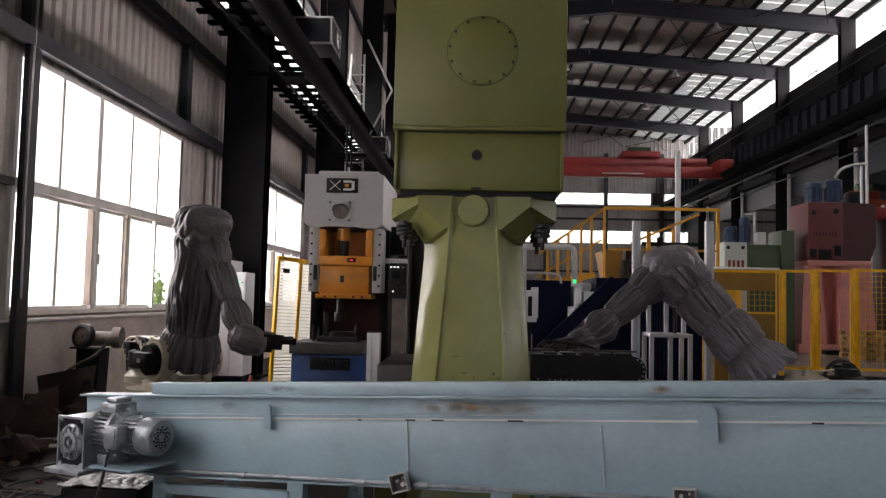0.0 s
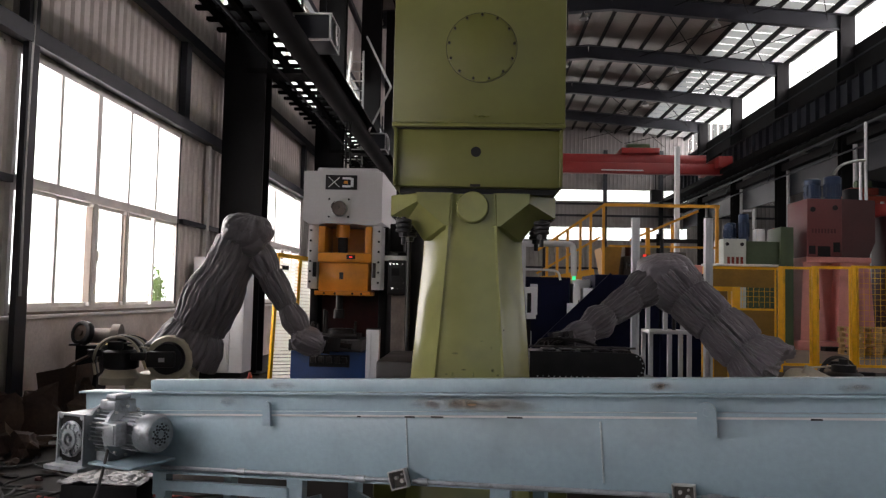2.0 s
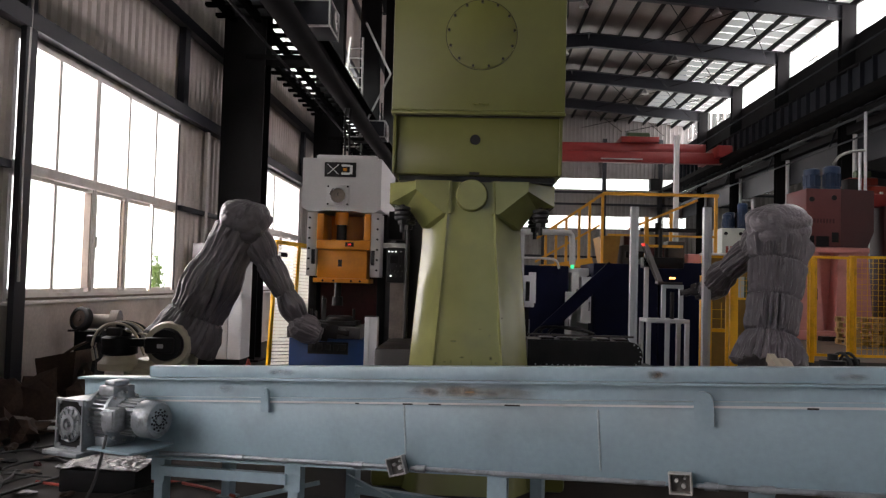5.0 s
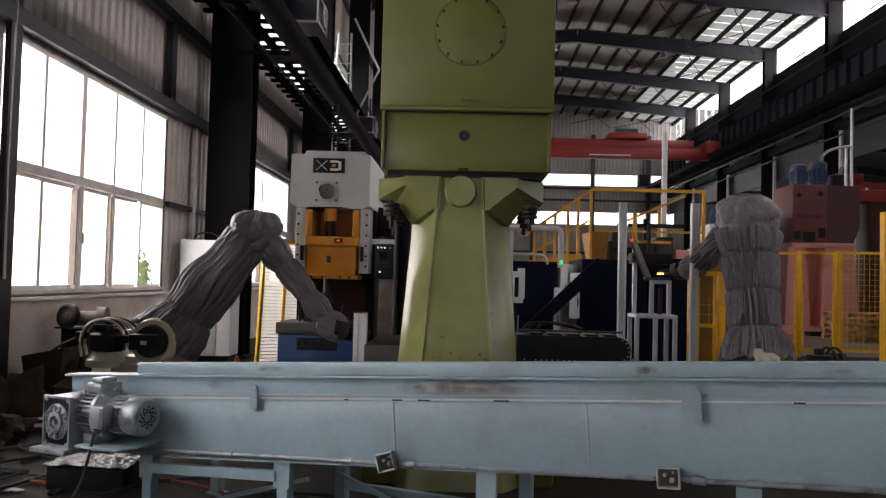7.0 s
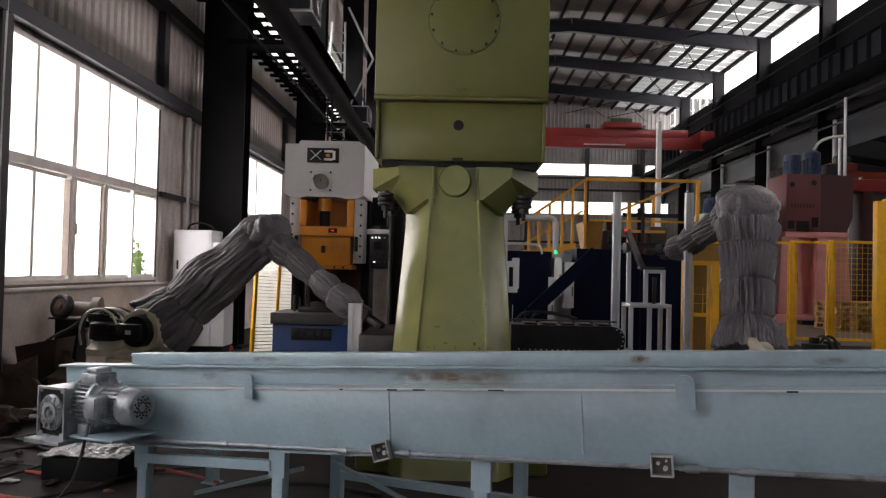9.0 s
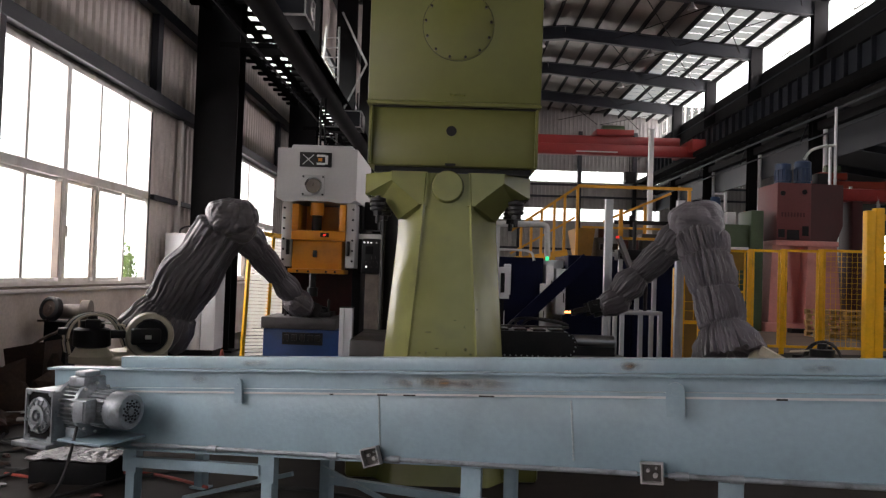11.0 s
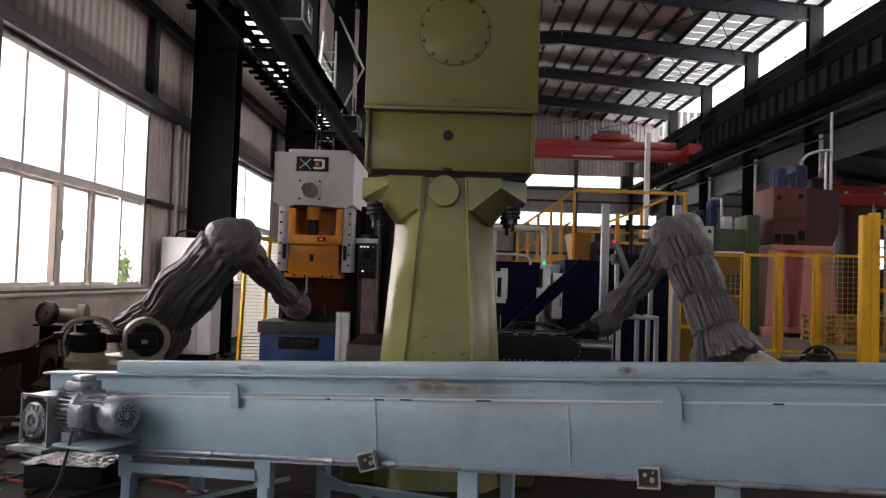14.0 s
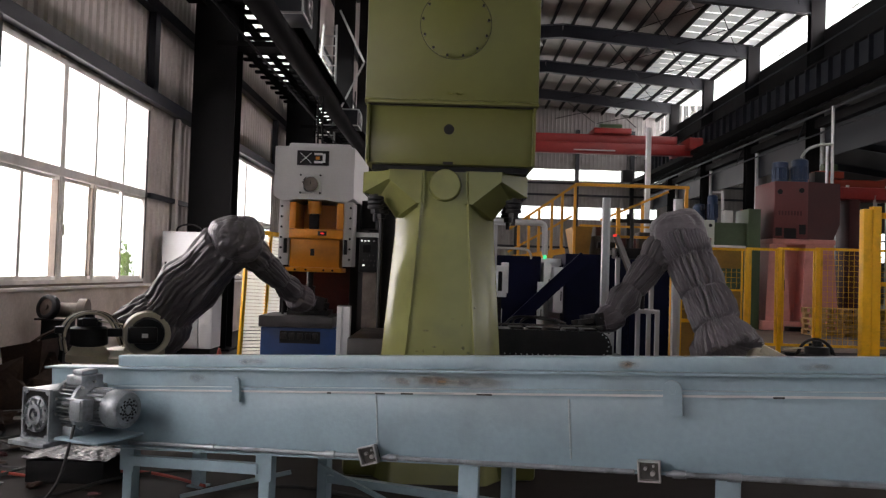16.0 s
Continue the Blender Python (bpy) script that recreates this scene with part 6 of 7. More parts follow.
# shrub outside the window
sh = thing("shrub", pose(-4.63, 11.38, 0), "green leafy shrub outside the window", "shrub")
part("trunk", C((0, 0, 0), (0.0, 0, 1.2), 0.015, 0.008, 8), SCRAP, sh)
lf = bmesh.new()
for i in range(420):
    p = Vector((rnd.gauss(0, 0.03), rnd.gauss(0, 0.09), 1.26 + rnd.gauss(0, 0.13)))
    q = Euler((rnd.uniform(0, 6), rnd.uniform(0, 6), rnd.uniform(0, 6))).to_matrix()
    s = rnd.uniform(0.018, 0.04)
    vs = [lf.verts.new(p + q @ Vector(c)) for c in ((-s, 0, 0), (0, s * 0.5, s * 0.1), (s, 0, 0), (0, -s * 0.5, s * 0.1))]
    lf.faces.new(vs)
tagged(part("crown", lf, LEAF, sh, smooth=0), kind="stuff")

# loose steel rods in a heap by the wall
for i in range(16):
    x, y, a = -3.75 + rnd.uniform(0, 0.35), 6.0 + rnd.uniform(0, 0.75), rnd.uniform(0.0, 0.6)
    ln, r = rnd.uniform(0.5, 1.0), rnd.uniform(0.006, 0.014)
    z = r + 0.028 * (i // 6)
    solid("steel_rod", C((x, y, z), (x + ln * math.cos(a), y + ln * math.sin(a), z), r, seg=8), (GALV, SCRAP, CHAINM)[i % 3], "thin steel rod in a loose heap on the floor", "rod", "loose steel rods")

# ---- two covered robots ----
SHL, SHR = Vector((-2.616, 7.2, 0.782)), Vector((2.67, 7.0, 0.74))


def aim(a, b, yaw):
    """A pose at a whose z axis points to b and whose y axis lies across the arm's plane."""
    z = (Vector(b) - Vector(a)).normalized()
    side = Vector((-math.sin(yaw), math.cos(yaw), 0))
    x = side.cross(z).normalized()
    y = z.cross(x)
    m = Matrix((x, y, z)).transposed().to_4x4()
    m.translation = a
    return m


def sleeve(length, radii, bands, seed, folds=13, amp=0.05, start=0.0, twist=2.0, puff=0.10, sag=0.10, hem=0.0):
    """A gathered cloth tube along z: radii are (share, rx, ry); bands are elastic gathers between puffed lengths."""
    bm = bmesh.new()
    N, M = 208, 132
    edges = [-0.001] + list(bands) + [1.001]
    rings = []
    for k in range(M):
        u = k / (M - 1)
        a = max(i for i in range(len(radii)) if radii[i][0] <= u + 1e-9)
        b = min(a + 1, len(radii) - 1)
        w = 0 if a == b else (u - radii[a][0]) / (radii[b][0] - radii[a][0])
        w = w * w * (3 - 2 * w)
        rx, ry = radii[a][1] * (1 - w) + radii[b][1] * w, radii[a][2] * (1 - w) + radii[b][2] * w
        g = max(i for i in range(len(edges) - 1) if edges[i] <= u)
        span = (edges[g + 1] - edges[g]) * length
        lo, hi = (u - edges[g]) * length, (edges[g + 1] - u) * length
        dl = lo if g else 9.0
        dh = hi if g < len(edges) - 2 else 9.0
        near = max(math.exp(-dl / 0.07), math.exp(-dh / 0.07))
        pinch = math.exp(-(min(dl, dh) / 0.012) ** 2)
        belly = math.sin(math.pi * min(1.0, max(0.0, lo / span))) ** 0.7
        ring = []
        for i in range(N):
            th = 2 * math.pi * i / N
            cx, cy = math.cos(th), math.sin(th)
            zl = u * length
            q = Vector((cx * 1.2, cy * 1.2, zl * 1.4 + seed * 3.1 + 5.7 * g))
            warp = noise.noise(q) + 0.4 * noise.noise(q * 2.7)
            depth = 0.5 + 1.3 * noise.noise(Vector((cx * 2.3 + 9, cy * 2.3, zl * 1.1 + seed + 3 * g)))
            p1 = th * folds / 2 + 2.1 * warp + seed + twist * zl + 1.7 * g
            p2 = th * folds + 2.0 * warp + 2 * seed - twist * zl + 2.9 * g
            f1 = abs(math.sin(p1)) ** 0.8 - 0.6
            f2 = abs(math.sin(p2)) ** 0.8 - 0.6
            crumple = noise.noise(Vector((cx * 3.1, cy * 3.1, zl * 6.5 + seed)))
            drape = noise.noise(Vector((cx * 1.1, cy * 1.1, zl * 2.4 + seed)))
            fold = (0.35 + 0.65 * near) * f2 * 0.55 + (1.05 - 0.6 * near) * f1 * depth
            r = 1 + amp * (fold + 0.2 * (1 - abs(2 * crumple))) * (1 - 0.55 * pinch) + sag * drape * (1 - 0.6 * near) + puff * belly - 0.055 * pinch
            slip = hem * (noise.noise(Vector((cx * 2.2, cy * 2.2, seed))) + 0.4 * f1) * max(0.0, 1 - u * 5)
            ring.append(bm.verts.new((rx * r * cx, ry * r * cy, start + zl + slip + 0.012 * crumple)))
        rings.append(ring)
    for a, b in zip(rings, rings[1:]):
        for i in range(N):
            bm.faces.new((a[i], a[(i + 1) % N], b[(i + 1) % N], b[i]))
    for ring, top in ((rings[0], False), (rings[-1], True)):
        mid = sum((v.co for v in ring), Vector()) / N
        c = bm.verts.new(mid + Vector((0, 0, 0.015 if top else (0.12 if hem else -0.01))))
        for i in range(N):
            bm.faces.new((ring[i], ring[(i + 1) % N], c))
    return bm


def lump(rx, ry, rz, seed, amp):
    """A loose cloth hood: a rounded body drawn into creases that run mostly across the arm."""
    bm = bmesh.new()
    bmesh.ops.create_icosphere(bm, subdivisions=6, radius=1.0)
    for v in bm.verts:
        p = v.co.copy()
        box = p / (abs(p.x) ** 2.7 + abs(p.y) ** 2.7 + abs(p.z) ** 2.7) ** (1 / 2.7)
        drift = noise.noise(p * 1.2 + Vector((seed, 0, 0)))
        gather = abs(math.sin(2.5 * math.atan2(p.z, -p.x - 1.1) * 4 + 2.2 * drift + 1.5 * p.y + seed)) ** 0.8 - 0.6
        crease = abs(noise.noise(Vector((p.x * 1.7, p.y * 1.3, p.z * 1.7 + seed)))) * 2 - 0.4
        body = 1 + 0.16 * noise.noise(p * 0.9 + Vector((0, 0, seed * 2.3)))
        r = body + amp * (0.28 * gather + 0.6 * crease)
        v.co = Vector((box.x * rx, box.y * ry, box.z * rz)) * r
    return bm


def robot(name, base, seed, label):
    r = thing(name, Matrix.Translation((base.x, base.y, 0)), label, "robot", group="covered robots")
    h = base.z
    part("pedestal", lathe([(0.36, 0), (0.36, 0.04), (0.27, 0.06), (0.25, 0.32), (0.30, 0.34), (0.30, 0.42)], 40, Matrix.Translation((-0.25 if base.x < 0 else 0.2, 0, 0))), CREAM, r)
    ca = part("carousel", lathe([(0.30, 0.425), (0.30, 0.47), (0.24, 0.50), (0.22, h - 0.25)], 40, Matrix.Translation((-0.2, 0, 0))), CREAM, r, "cream turning casting with black drive motors")
    for sy in ((-1, 1) if seed == 1 else ()):
        prof = [(0.15, 0.0), (0.20, 0.0), (0.205, 0.06), (0.19, 0.12), (0.15, 0.12), (0.15, 0.02)]
        part("joint_ring", lathe(prof, 36, pose(-0.10, sy * 0.18, h - 0.1, 90 if sy < 0 else -90, 0, 0)), CREAM, ca)
        part("cheek", B((-0.28, 0.06, sy * 0.17 - 0.045, sy * 0.17 + 0.045, 0.46, h - 0.22), bev=0.02), CREAM, ca)
    if seed == 1:
        part("joint_motor", C((-0.10, -0.36, h - 0.1), (-0.10, -0.1, h - 0.1), 0.135, seg=28), BLACK, ca)
        part("joint_motor", B((-0.26, -0.02, -0.42, -0.30, h - 0.17, h - 0.03), bev=0.02), BLACK, ca)
        part("rating_plate", B((-0.15, -0.10, -0.428, -0.42, h - 0.12, h - 0.085)), WHITEP, ca)
    else:
        part("shoulder_boss", lathe([(0.03, 0.58), (0.09, 0.60), (0.11, 0.65), (0.09, 0.70), (0.05, 0.73), (0.02, 0.735)], 28, Matrix.Translation((-0.1, 0.05, 0))), CREAM, ca)
        part("balancer_link", bar((-0.12, 0.16, 0.74), (-0.42, 0.2, 0.60), 0.06, 0.07), CREAM, ca)
        part("shoulder_casting", B((-0.34, -0.02, -0.2, 0.2, 0.46, h - 0.12), bev=0.06), CREAM, ca)
    mx = -0.56
    part("gear_cover", lathe([(0.18, 0.44), (0.18, 0.50), (0.15, 0.53), (0.13, 0.57)], 28, Matrix.Translation((mx, -0.12, 0))), CREAM, ca)
    part("turning_motor", lathe([(0.12, 0.57), (0.155, 0.585), (0.155, h - 0.06), (0.13, h - 0.045), (0.10, h - 0.04), (0.10, h + 0.02), (0.04, h + 0.025), (0.04, h + 0.07), (0.02, h + 0.075)], 28, Matrix.Translation((mx, -0.12, 0))), BLACK, ca)
    part("motor_plug", B((mx - 0.06, mx + 0.06, -0.32, -0.24, h - 0.03, h + 0.04), bev=0.01), BLACK, ca)
    part("motor_plug", B((mx - 0.27, mx - 0.15, -0.2, -0.12, h - 0.10, h - 0.04), bev=0.01), BLACK, ca)
    part("motor_plug", B((mx + 0.14, mx + 0.26, -0.32, -0.24, h - 0.12, h - 0.05), bev=0.01), BLACK, ca)
    for k in range(5 if seed == 1 else 2):
        dy = -0.26 + k * 0.06
        rr = 0.17 + 0.012 * k - (0.05 if seed == 2 else 0)
        part("hose", tube([(mx - rr, dy, 0.53), (mx - rr - 0.03, dy, h - 0.1), (mx - rr * 0.8, dy, h + 0.04), (mx, dy, h + 0.09), (mx + rr * 0.8, dy, h + 0.05), (mx + rr + 0.03, dy, h - 0.06), (mx + rr + 0.08, dy + 0.03, h - 0.2)], 0.012, 7), (CREAM, RUBBER, GALV)[k % 3] if seed == 1 else RUBBER, ca)
    part("cable_bracket", bar((-0.3, -0.2, h - 0.02), (-0.52, -0.16, h + 0.01), 0.05, 0.012), CREAM, ca)
    L1 = 1.16
    fw = 1.0 if seed == 1 else 1.22
    cover = CLOTH if seed == 1 else PALE_CLOTH
    if seed == 1:
        shape = sleeve(L1 + 0.10, [(0, 0.30, 0.27), (0.1, 0.275, 0.25), (0.3, 0.225, 0.21), (0.5, 0.235, 0.21), (0.75, 0.205, 0.2), (0.92, 0.205, 0.21), (0.97, 0.15, 0.16), (1, 0.06, 0.06)], [0.25], seed, 17, 0.25, -0.14, 1.4, 0.02, 0.16, 0.07)
        knee = lump(0.198, 0.235, 0.215, 4, 0.15)
    else:
        shape = sleeve(L1 + 0.14, [(0, 0.285, 0.285), (0.08, 0.255, 0.262), (0.22, 0.188, 0.205), (0.35, 0.192, 0.208), (0.48, 0.182, 0.205), (0.6, 0.192, 0.215), (0.74, 0.195, 0.23), (0.88, 0.215, 0.265), (0.96, 0.17, 0.2), (1, 0.07, 0.08)], [0.22, 0.48, 0.74], seed, 27, 0.36, -0.10, 0.3, 0.03, 0.07, 0.05)
        knee = lump(0.21, 0.262, 0.255, 9, 0.13)
    up = part("upper_sleeve", shape, cover, r, "gathered grey cloth upper arm cover", smooth=70)
    el = part("elbow_sleeve", knee, cover, r, "bulky wrinkled grey elbow cover", smooth=70)
    L2 = 1.14 if base.x < 0 else 1.08
    # Forearm and wrist take the darker cloth on both robots, shade painted in.
    fo = part("forearm_sleeve", sleeve(L2 - 0.12, [(v, g * fw, q * fw) for v, g, q in ((0, 0.05, 0.05), (0.05, 0.12, 0.12), (0.2, 0.132, 0.13), (0.33, 0.108, 0.1), (0.42, 0.106, 0.1), (0.6, 0.094, 0.094), (0.68, 0.09, 0.09), (0.8, 0.112, 0.11), (0.95, 0.085, 0.085), (1, 0.05, 0.05))], [0.33, 0.67], seed + 7, 11, 0.25, 0.10, 2.5, 0.04, 0.18), CLOTH, r, "gathered grey forearm cover with shade in its tone", smooth=70)
    wr = part("wrist_sleeve", sleeve(0.32, [(0, 0.03, 0.03), (0.08, 0.08, 0.08), (0.25, 0.12, 0.115), (0.6, 0.125, 0.12), (0.9, 0.1, 0.095), (1, 0.06, 0.06)], [0.88], seed + 9, 9, 0.10, -0.14, 1.0, 0.05, 0.14), CLOTH, r, "grey wrist cover with shade in its tone", smooth=70)
    gr = part("gripper", B((-0.06, 0.06, -0.075, 0.075, 0.15, 0.27), bev=0.01), BLACK, r, "black two-jaw gripper")
    part("flange", C((0, 0, 0.12), (0, 0, 0.155), 0.06, seg=20), CHAINM, gr)
    part("cylinder", C((-0.035, -0.09, 0.2), (-0.035, 0.09, 0.2), 0.025, seg=14), CHAINM, gr)
    for sy in (-1, 1):
        part("jaw", B((-0.025, 0.025, sy * 0.045 - 0.012, sy * 0.045 + 0.012, 0.27, 0.42), bev=0.005), CHAINM, gr)
        part("jaw_tip", B((-0.03, 0.03, sy * 0.036 - 0.012, sy * 0.036 + 0.012, 0.40, 0.45), bev=0.004), CHAINM, gr)
    part("side_plate", B((-0.065, 0.065, -0.085, -0.075, 0.13, 0.31), bev=0.003), BLACK, gr)
    part("valve_block", B((0.06, 0.1, -0.05, 0.05, 0.16, 0.24), bev=0.005), BLACK, gr)
    return r, ca, up, el, fo, wr, gr


LEFT = robot("handling_robot", SHL, 1, "industrial robot in wrinkled dark grey cloth cover beside the stamping press")
RIGHT = robot("handling_robot", SHR, 2, "industrial robot in a gathered silver-grey cloth cover, serving the forging press")
bl = solid("hot_billet", C((-0.03, 0, 0), (0.03, 0, 0), 0.010, seg=20), HOT, "small glowing orange-hot steel billet", "billet", group="hot billets")
fg = solid("hot_forging", lathe([(0.03, -0.012), (0.055, -0.012), (0.055, 0.006), (0.03, 0.014)], 28), HOT, "glowing red-hot forged disc", "forging", group="hot billets")

# ---- motion: seconds, elbow, wrist, tool tip ----
reach_west_1 = [
    (0.0, (-2.44, 6.95, 1.90), (-1.95, 6.67, 0.91), (-1.61, 6.92, 0.89)),
    (0.2, (-2.40, 7.17, 1.92), (-1.97, 7.22, 0.87), (-1.56, 7.31, 0.88)),
    (0.4, (-2.26, 7.22, 1.88), (-1.77, 7.27, 0.85), (-1.36, 7.35, 0.84)),
    (0.6, (-2.17, 7.25, 1.85), (-1.65, 7.35, 0.84), (-1.23, 7.42, 0.81)),
    (1.0, (-2.14, 7.26, 1.84), (-1.57, 7.32, 0.85), (-1.22, 7.54, 0.79)),
    (1.5, (-2.13, 7.26, 1.83), (-1.56, 7.32, 0.85), (-1.21, 7.55, 0.79)),
    (4.0, (-2.13, 7.26, 1.83), (-1.56, 7.32, 0.84), (-1.22, 7.55, 0.79)),
]
reach_west_2 = [
    (6.7, (-2.14, 7.26, 1.84), (-1.58, 7.32, 0.85), (-1.24, 7.56, 0.80)),
    (7.0, (-1.93, 7.33, 1.71), (-1.19, 7.22, 0.85), (-0.85, 6.98, 0.80)),
    (7.4, (-1.81, 7.36, 1.61), (-1.01, 6.94, 0.92), (-0.64, 6.77, 0.80)),
    (8.0, (-1.77, 7.38, 1.55), (-0.97, 6.82, 0.96), (-0.62, 6.65, 0.80)),
    (9.0, (-1.79, 7.37, 1.58), (-0.98, 6.80, 1.01), (-0.64, 6.66, 0.81)),
    (9.3, (-1.78, 7.37, 1.57), (-0.97, 6.81, 1.00), (-0.64, 6.63, 0.81)),
    (10.4, (-1.90, 7.14, 1.70), (-1.33, 7.80, 0.97), (-1.08, 8.11, 0.82)),
    (11.3, (-1.98, 7.02, 1.74), (-1.49, 7.73, 1.00), (-1.34, 8.11, 0.89)),
]
reach_west_3 = [
    (11.6, (-1.92, 6.92, 1.67), (-1.49, 7.76, 1.02), (-1.32, 8.12, 0.89)),
    (12.0, (-1.83, 6.83, 1.56), (-1.45, 7.77, 1.03), (-1.28, 8.13, 0.90)),
    (12.5, (-1.83, 6.80, 1.53), (-1.44, 7.73, 1.02), (-1.27, 8.10, 0.90)),
    (13.0, (-1.83, 6.79, 1.53), (-1.43, 7.73, 1.02), (-1.28, 8.11, 0.91)),
    (14.5, (-1.87, 6.87, 1.60), (-1.47, 7.75, 1.00), (-1.31, 8.11, 0.87)),
    (16.0, (-1.83, 6.83, 1.55), (-1.43, 7.74, 1.01), (-1.24, 8.11, 0.93)),
]
reach_east_1 = [
    (0.0, (1.78, 7.36, 1.63), (0.98, 7.14, 0.94), (0.62, 6.87, 0.88)),
    (0.6, (1.76, 7.30, 1.63), (0.96, 6.99, 0.97), (0.61, 6.72, 0.90)),
    (1.0, (1.76, 7.38, 1.60), (0.95, 7.07, 0.95), (0.59, 6.81, 0.89)),
    (1.5, (1.79, 7.57, 1.52), (0.96, 7.24, 0.92), (0.59, 6.99, 0.87)),
    (2.0, (1.76, 7.50, 1.53), (0.94, 7.06, 0.97), (0.58, 6.79, 0.91)),
    (2.5, (1.79, 7.54, 1.54), (0.94, 7.24, 0.95), (0.58, 6.97, 0.90)),
    (3.0, (1.80, 7.53, 1.55), (0.92, 7.45, 0.93), (0.57, 7.17, 0.89)),
    (3.3, (1.88, 7.51, 1.64), (1.11, 7.26, 0.92), (0.75, 6.99, 0.88)),
]
reach_east_2 = [
    (3.5, (2.11, 7.60, 1.75), (1.44, 7.42, 0.93), (1.07, 7.16, 0.87)),
    (3.8, (2.46, 7.63, 1.84), (1.70, 7.75, 1.03), (1.29, 7.56, 0.94)),
    (4.2, (2.84, 7.57, 1.88), (2.02, 7.74, 1.13), (1.59, 7.68, 1.00)),
    (5.2, (2.82, 7.44, 1.93), (2.51, 8.31, 1.38), (2.31, 8.71, 1.31)),
    (6.3, (2.69, 7.39, 1.97), (2.47, 8.33, 1.49), (2.25, 8.71, 1.42)),
    (7.0, (2.65, 7.43, 1.96), (2.43, 8.38, 1.49), (2.19, 8.75, 1.42)),
    (8.0, (2.67, 7.42, 1.96), (2.43, 8.35, 1.47), (2.20, 8.73, 1.40)),
    (8.7, (2.68, 7.45, 1.95), (2.39, 8.39, 1.51), (2.16, 8.77, 1.46)),
]
reach_east_3 = [
    (9.0, (2.71, 7.45, 1.95), (2.36, 8.41, 1.58), (2.09, 8.76, 1.53)),
    (9.2, (2.71, 7.39, 1.97), (2.20, 8.23, 1.53), (1.83, 8.48, 1.46)),
    (9.8, (2.76, 7.41, 1.95), (1.89, 7.63, 1.36), (1.47, 7.72, 1.23)),
    (10.6, (2.52, 7.53, 1.91), (1.71, 7.68, 1.21), (1.30, 7.73, 1.04)),
    (11.3, (2.19, 7.54, 1.83), (1.47, 7.64, 1.03), (1.03, 7.69, 0.93)),
    (11.6, (2.02, 7.52, 1.74), (1.21, 7.61, 1.02), (0.78, 7.65, 0.89)),
    (12.0, (1.87, 7.47, 1.66), (1.03, 7.54, 0.98), (0.61, 7.42, 0.88)),
    (12.5, (1.86, 7.48, 1.65), (1.05, 7.34, 0.94), (0.67, 7.10, 0.88)),
]
reach_east_4 = [
    (13.0, (1.81, 7.44, 1.62), (1.06, 6.95, 1.01), (0.71, 6.67, 0.95)),
    (13.4, (1.99, 7.49, 1.74), (1.30, 7.29, 0.93), (0.93, 7.04, 0.88)),
    (13.8, (2.20, 7.58, 1.80), (1.55, 7.66, 0.94), (1.15, 7.50, 0.81)),
    (14.5, (2.23, 7.62, 1.80), (1.60, 7.70, 0.92), (1.21, 7.50, 0.84)),
    (16.0, (2.21, 7.63, 1.78), (1.56, 7.46, 0.93), (1.19, 7.22, 0.88)),
]


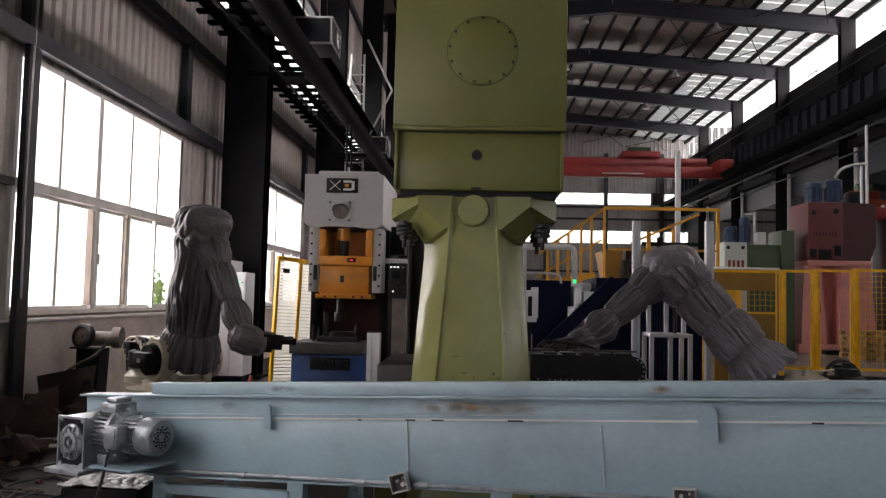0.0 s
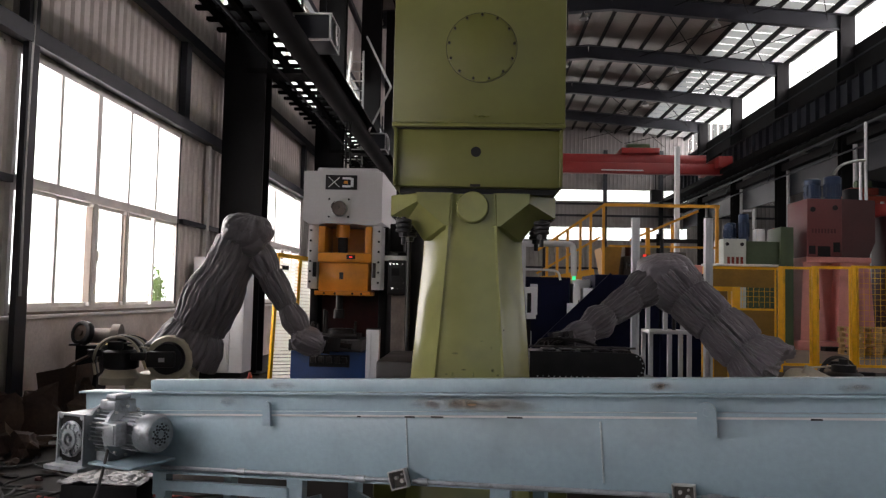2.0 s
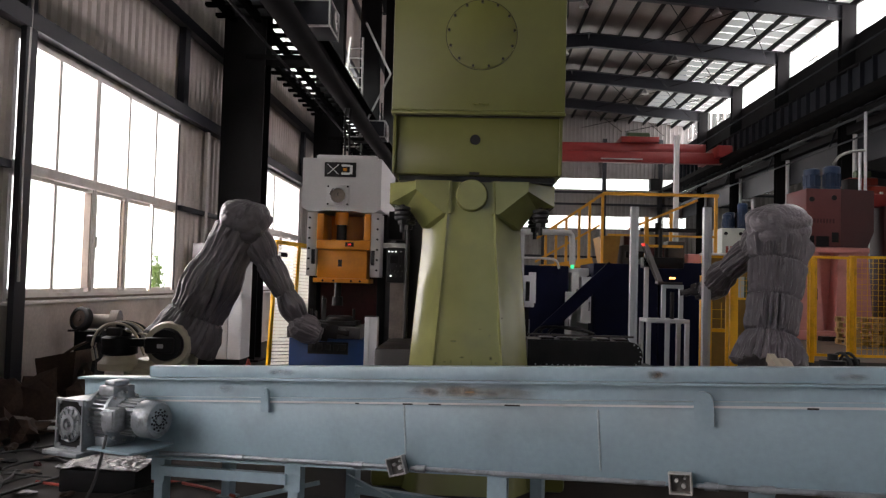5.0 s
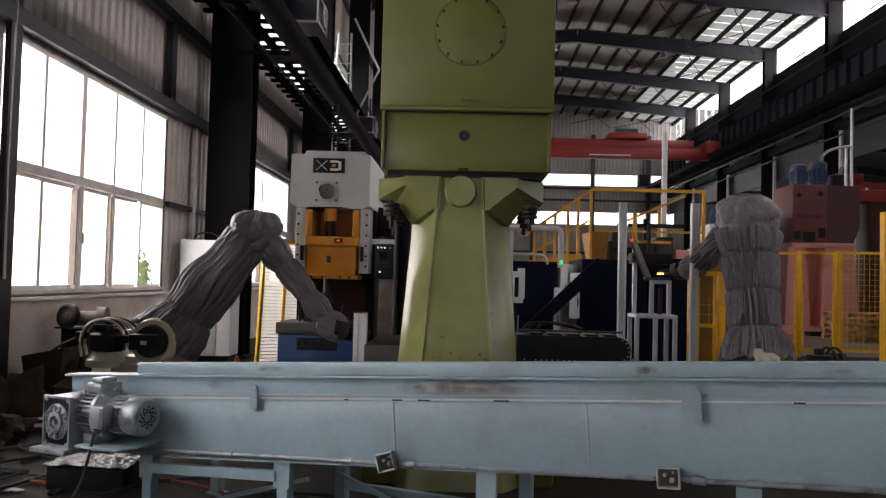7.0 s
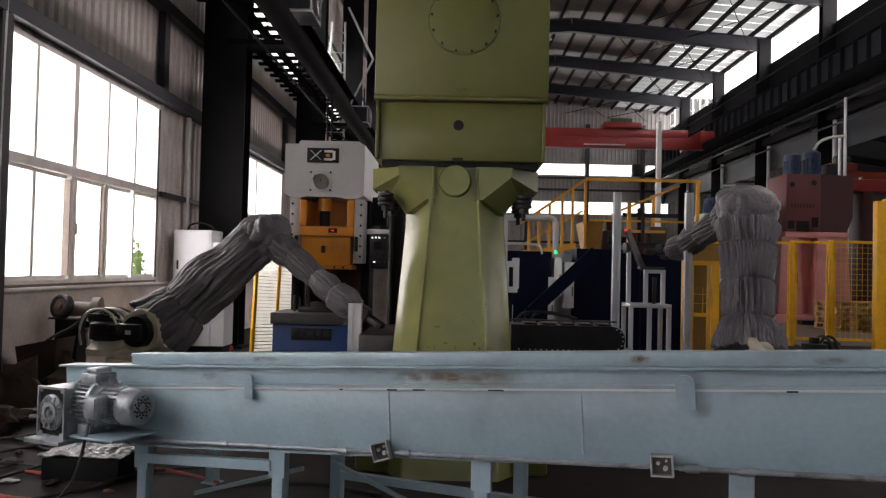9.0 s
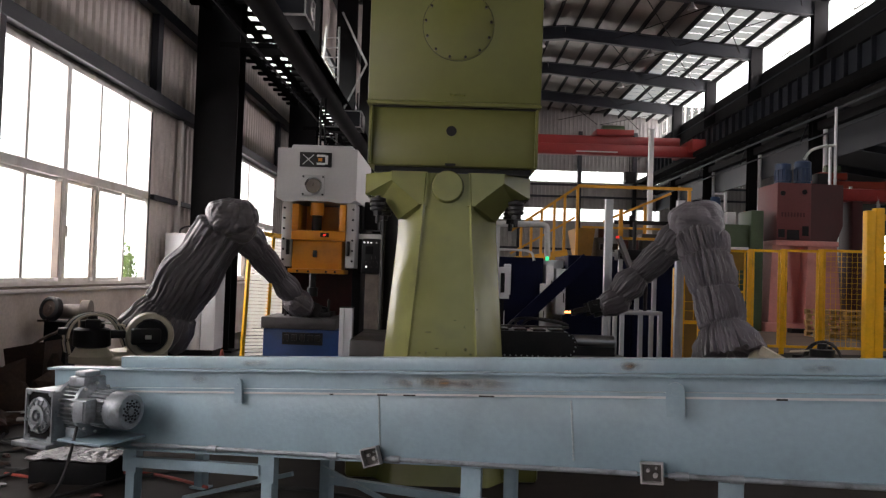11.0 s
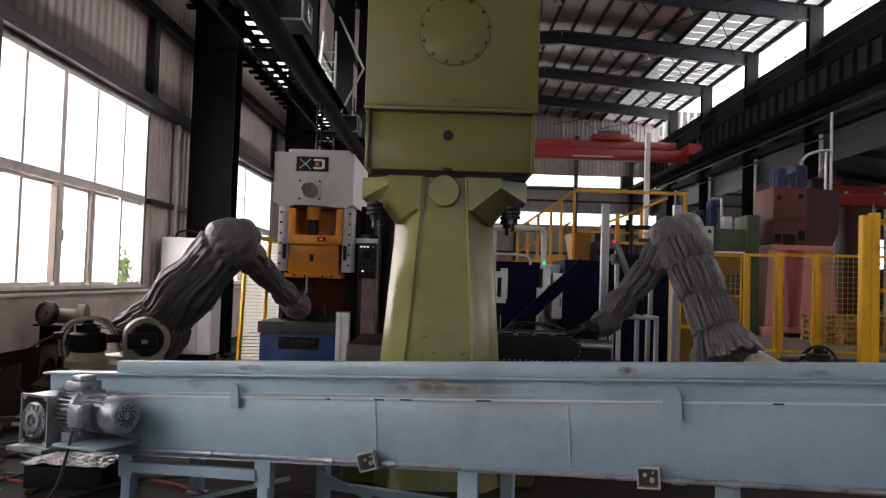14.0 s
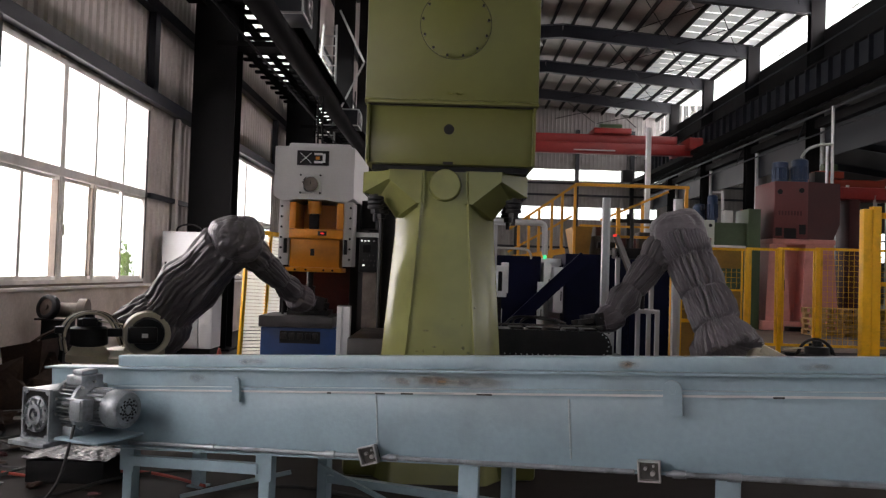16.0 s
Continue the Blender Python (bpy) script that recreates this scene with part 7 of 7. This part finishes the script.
def bend(robot_parts, shoulder, rows, offset):
    """Key the covered arm through its joints; the shoulder turns at an offset round the base."""
    base, carousel, upper, elbow, fore, wrist, grip = robot_parts
    org = Vector((shoulder.x, shoulder.y, 0))
    keys = [[] for _ in range(6)]
    for t, e, w, p in rows:
        e, w, p = Vector(e) - org, Vector(w) - org, Vector(p) - org
        turn = math.atan2(w.y, w.x)
        s = Vector((offset * math.cos(turn), offset * math.sin(turn), shoulder.z))
        d1, d2, d3 = (e - s).normalized(), (w - e).normalized(), (p - w).normalized()
        keys[0].append((t, pose(0, 0, 0, 0, 0, math.degrees(turn))))
        keys[1].append((t, aim(s, e, turn)))
        mid = e + (d2 - d1) * 0.02
        keys[2].append((t, aim(mid, mid + d1 * 0.7 + d2, turn)))
        keys[3].append((t, aim(e, w, turn)))
        keys[4].append((t, aim(w, w + d2 * 0.45 + d3, turn)))
        keys[5].append((t, aim(w, p, turn)))
    for ob, k in zip((carousel, upper, elbow, fore, wrist, grip), keys):
        walk(ob, k)


def motions():
    bend(LEFT, SHL, reach_west_1 + reach_west_2 + reach_west_3, 0.0)
    bend(RIGHT, SHR, reach_east_1 + reach_east_2 + reach_east_3 + reach_east_4, 0.19)
    walk(bl, [
        (0.0, pose(2.06, 8.9, 1.58, 0, 0, 0)),
        (3.7, pose(2.06, 8.9, 1.58, 0, 0, 0)),
        (4.1, pose(2.14, 8.62, 1.41, 0, 0, 0)),
        (8.6, pose(2.14, 8.62, 1.41, 0, 0, 0)),
        (8.7, pose(2.16, 8.77, 1.46, 0, 0, 0)),
        (9.0, pose(2.09, 8.76, 1.53, 0, 0, 0)),
        (9.2, pose(1.83, 8.48, 1.46, 0, 0, 0)),
        (9.8, pose(1.47, 7.72, 1.23, 0, 0, 0)),
        (10.6, pose(1.30, 7.73, 1.04, 0, 0, 0)),
        (11.3, pose(1.03, 7.69, 0.93, 0, 0, 0)),
        (11.6, pose(0.78, 7.65, 0.89, 0, 0, 0)),
        (12.0, pose(0.25, 6.90, 0.83, 0, 0, 0)),
        (16.0, pose(0.25, 6.90, 0.83, 0, 0, 0)),
    ])
    walk(fg, [
        (0.0, pose(-0.42, 6.70, 0.80, 0, 0, 0)),
        (9.2, pose(-0.42, 6.70, 0.80, 0, 0, 0)),
        (9.6, pose(-0.80, 7.00, 0.86, 0, 0, 0)),
        (10.4, pose(-1.08, 8.11, 0.82, 0, 0, 0)),
        (11.3, pose(-1.34, 8.11, 0.89, 0, 0, 0)),
        (11.8, pose(-1.37, 8.15, 0.94, 0, 0, 0)),
        (16.0, pose(-1.37, 8.15, 0.94, 0, 0, 0)),
    ])
    walk(dc, [
        (0.0, pose(0.42, 6.0, 0)),
        (9.3, pose(0.42, 6.0, 0)),
        (11.2, pose(0.12, 6.0, 0)),
        (13.3, pose(0.12, 6.0, 0)),
        (15.0, pose(0.36, 6.0, 0)),
        (16.0, pose(0.40, 6.0, 0)),
    ])


motions()
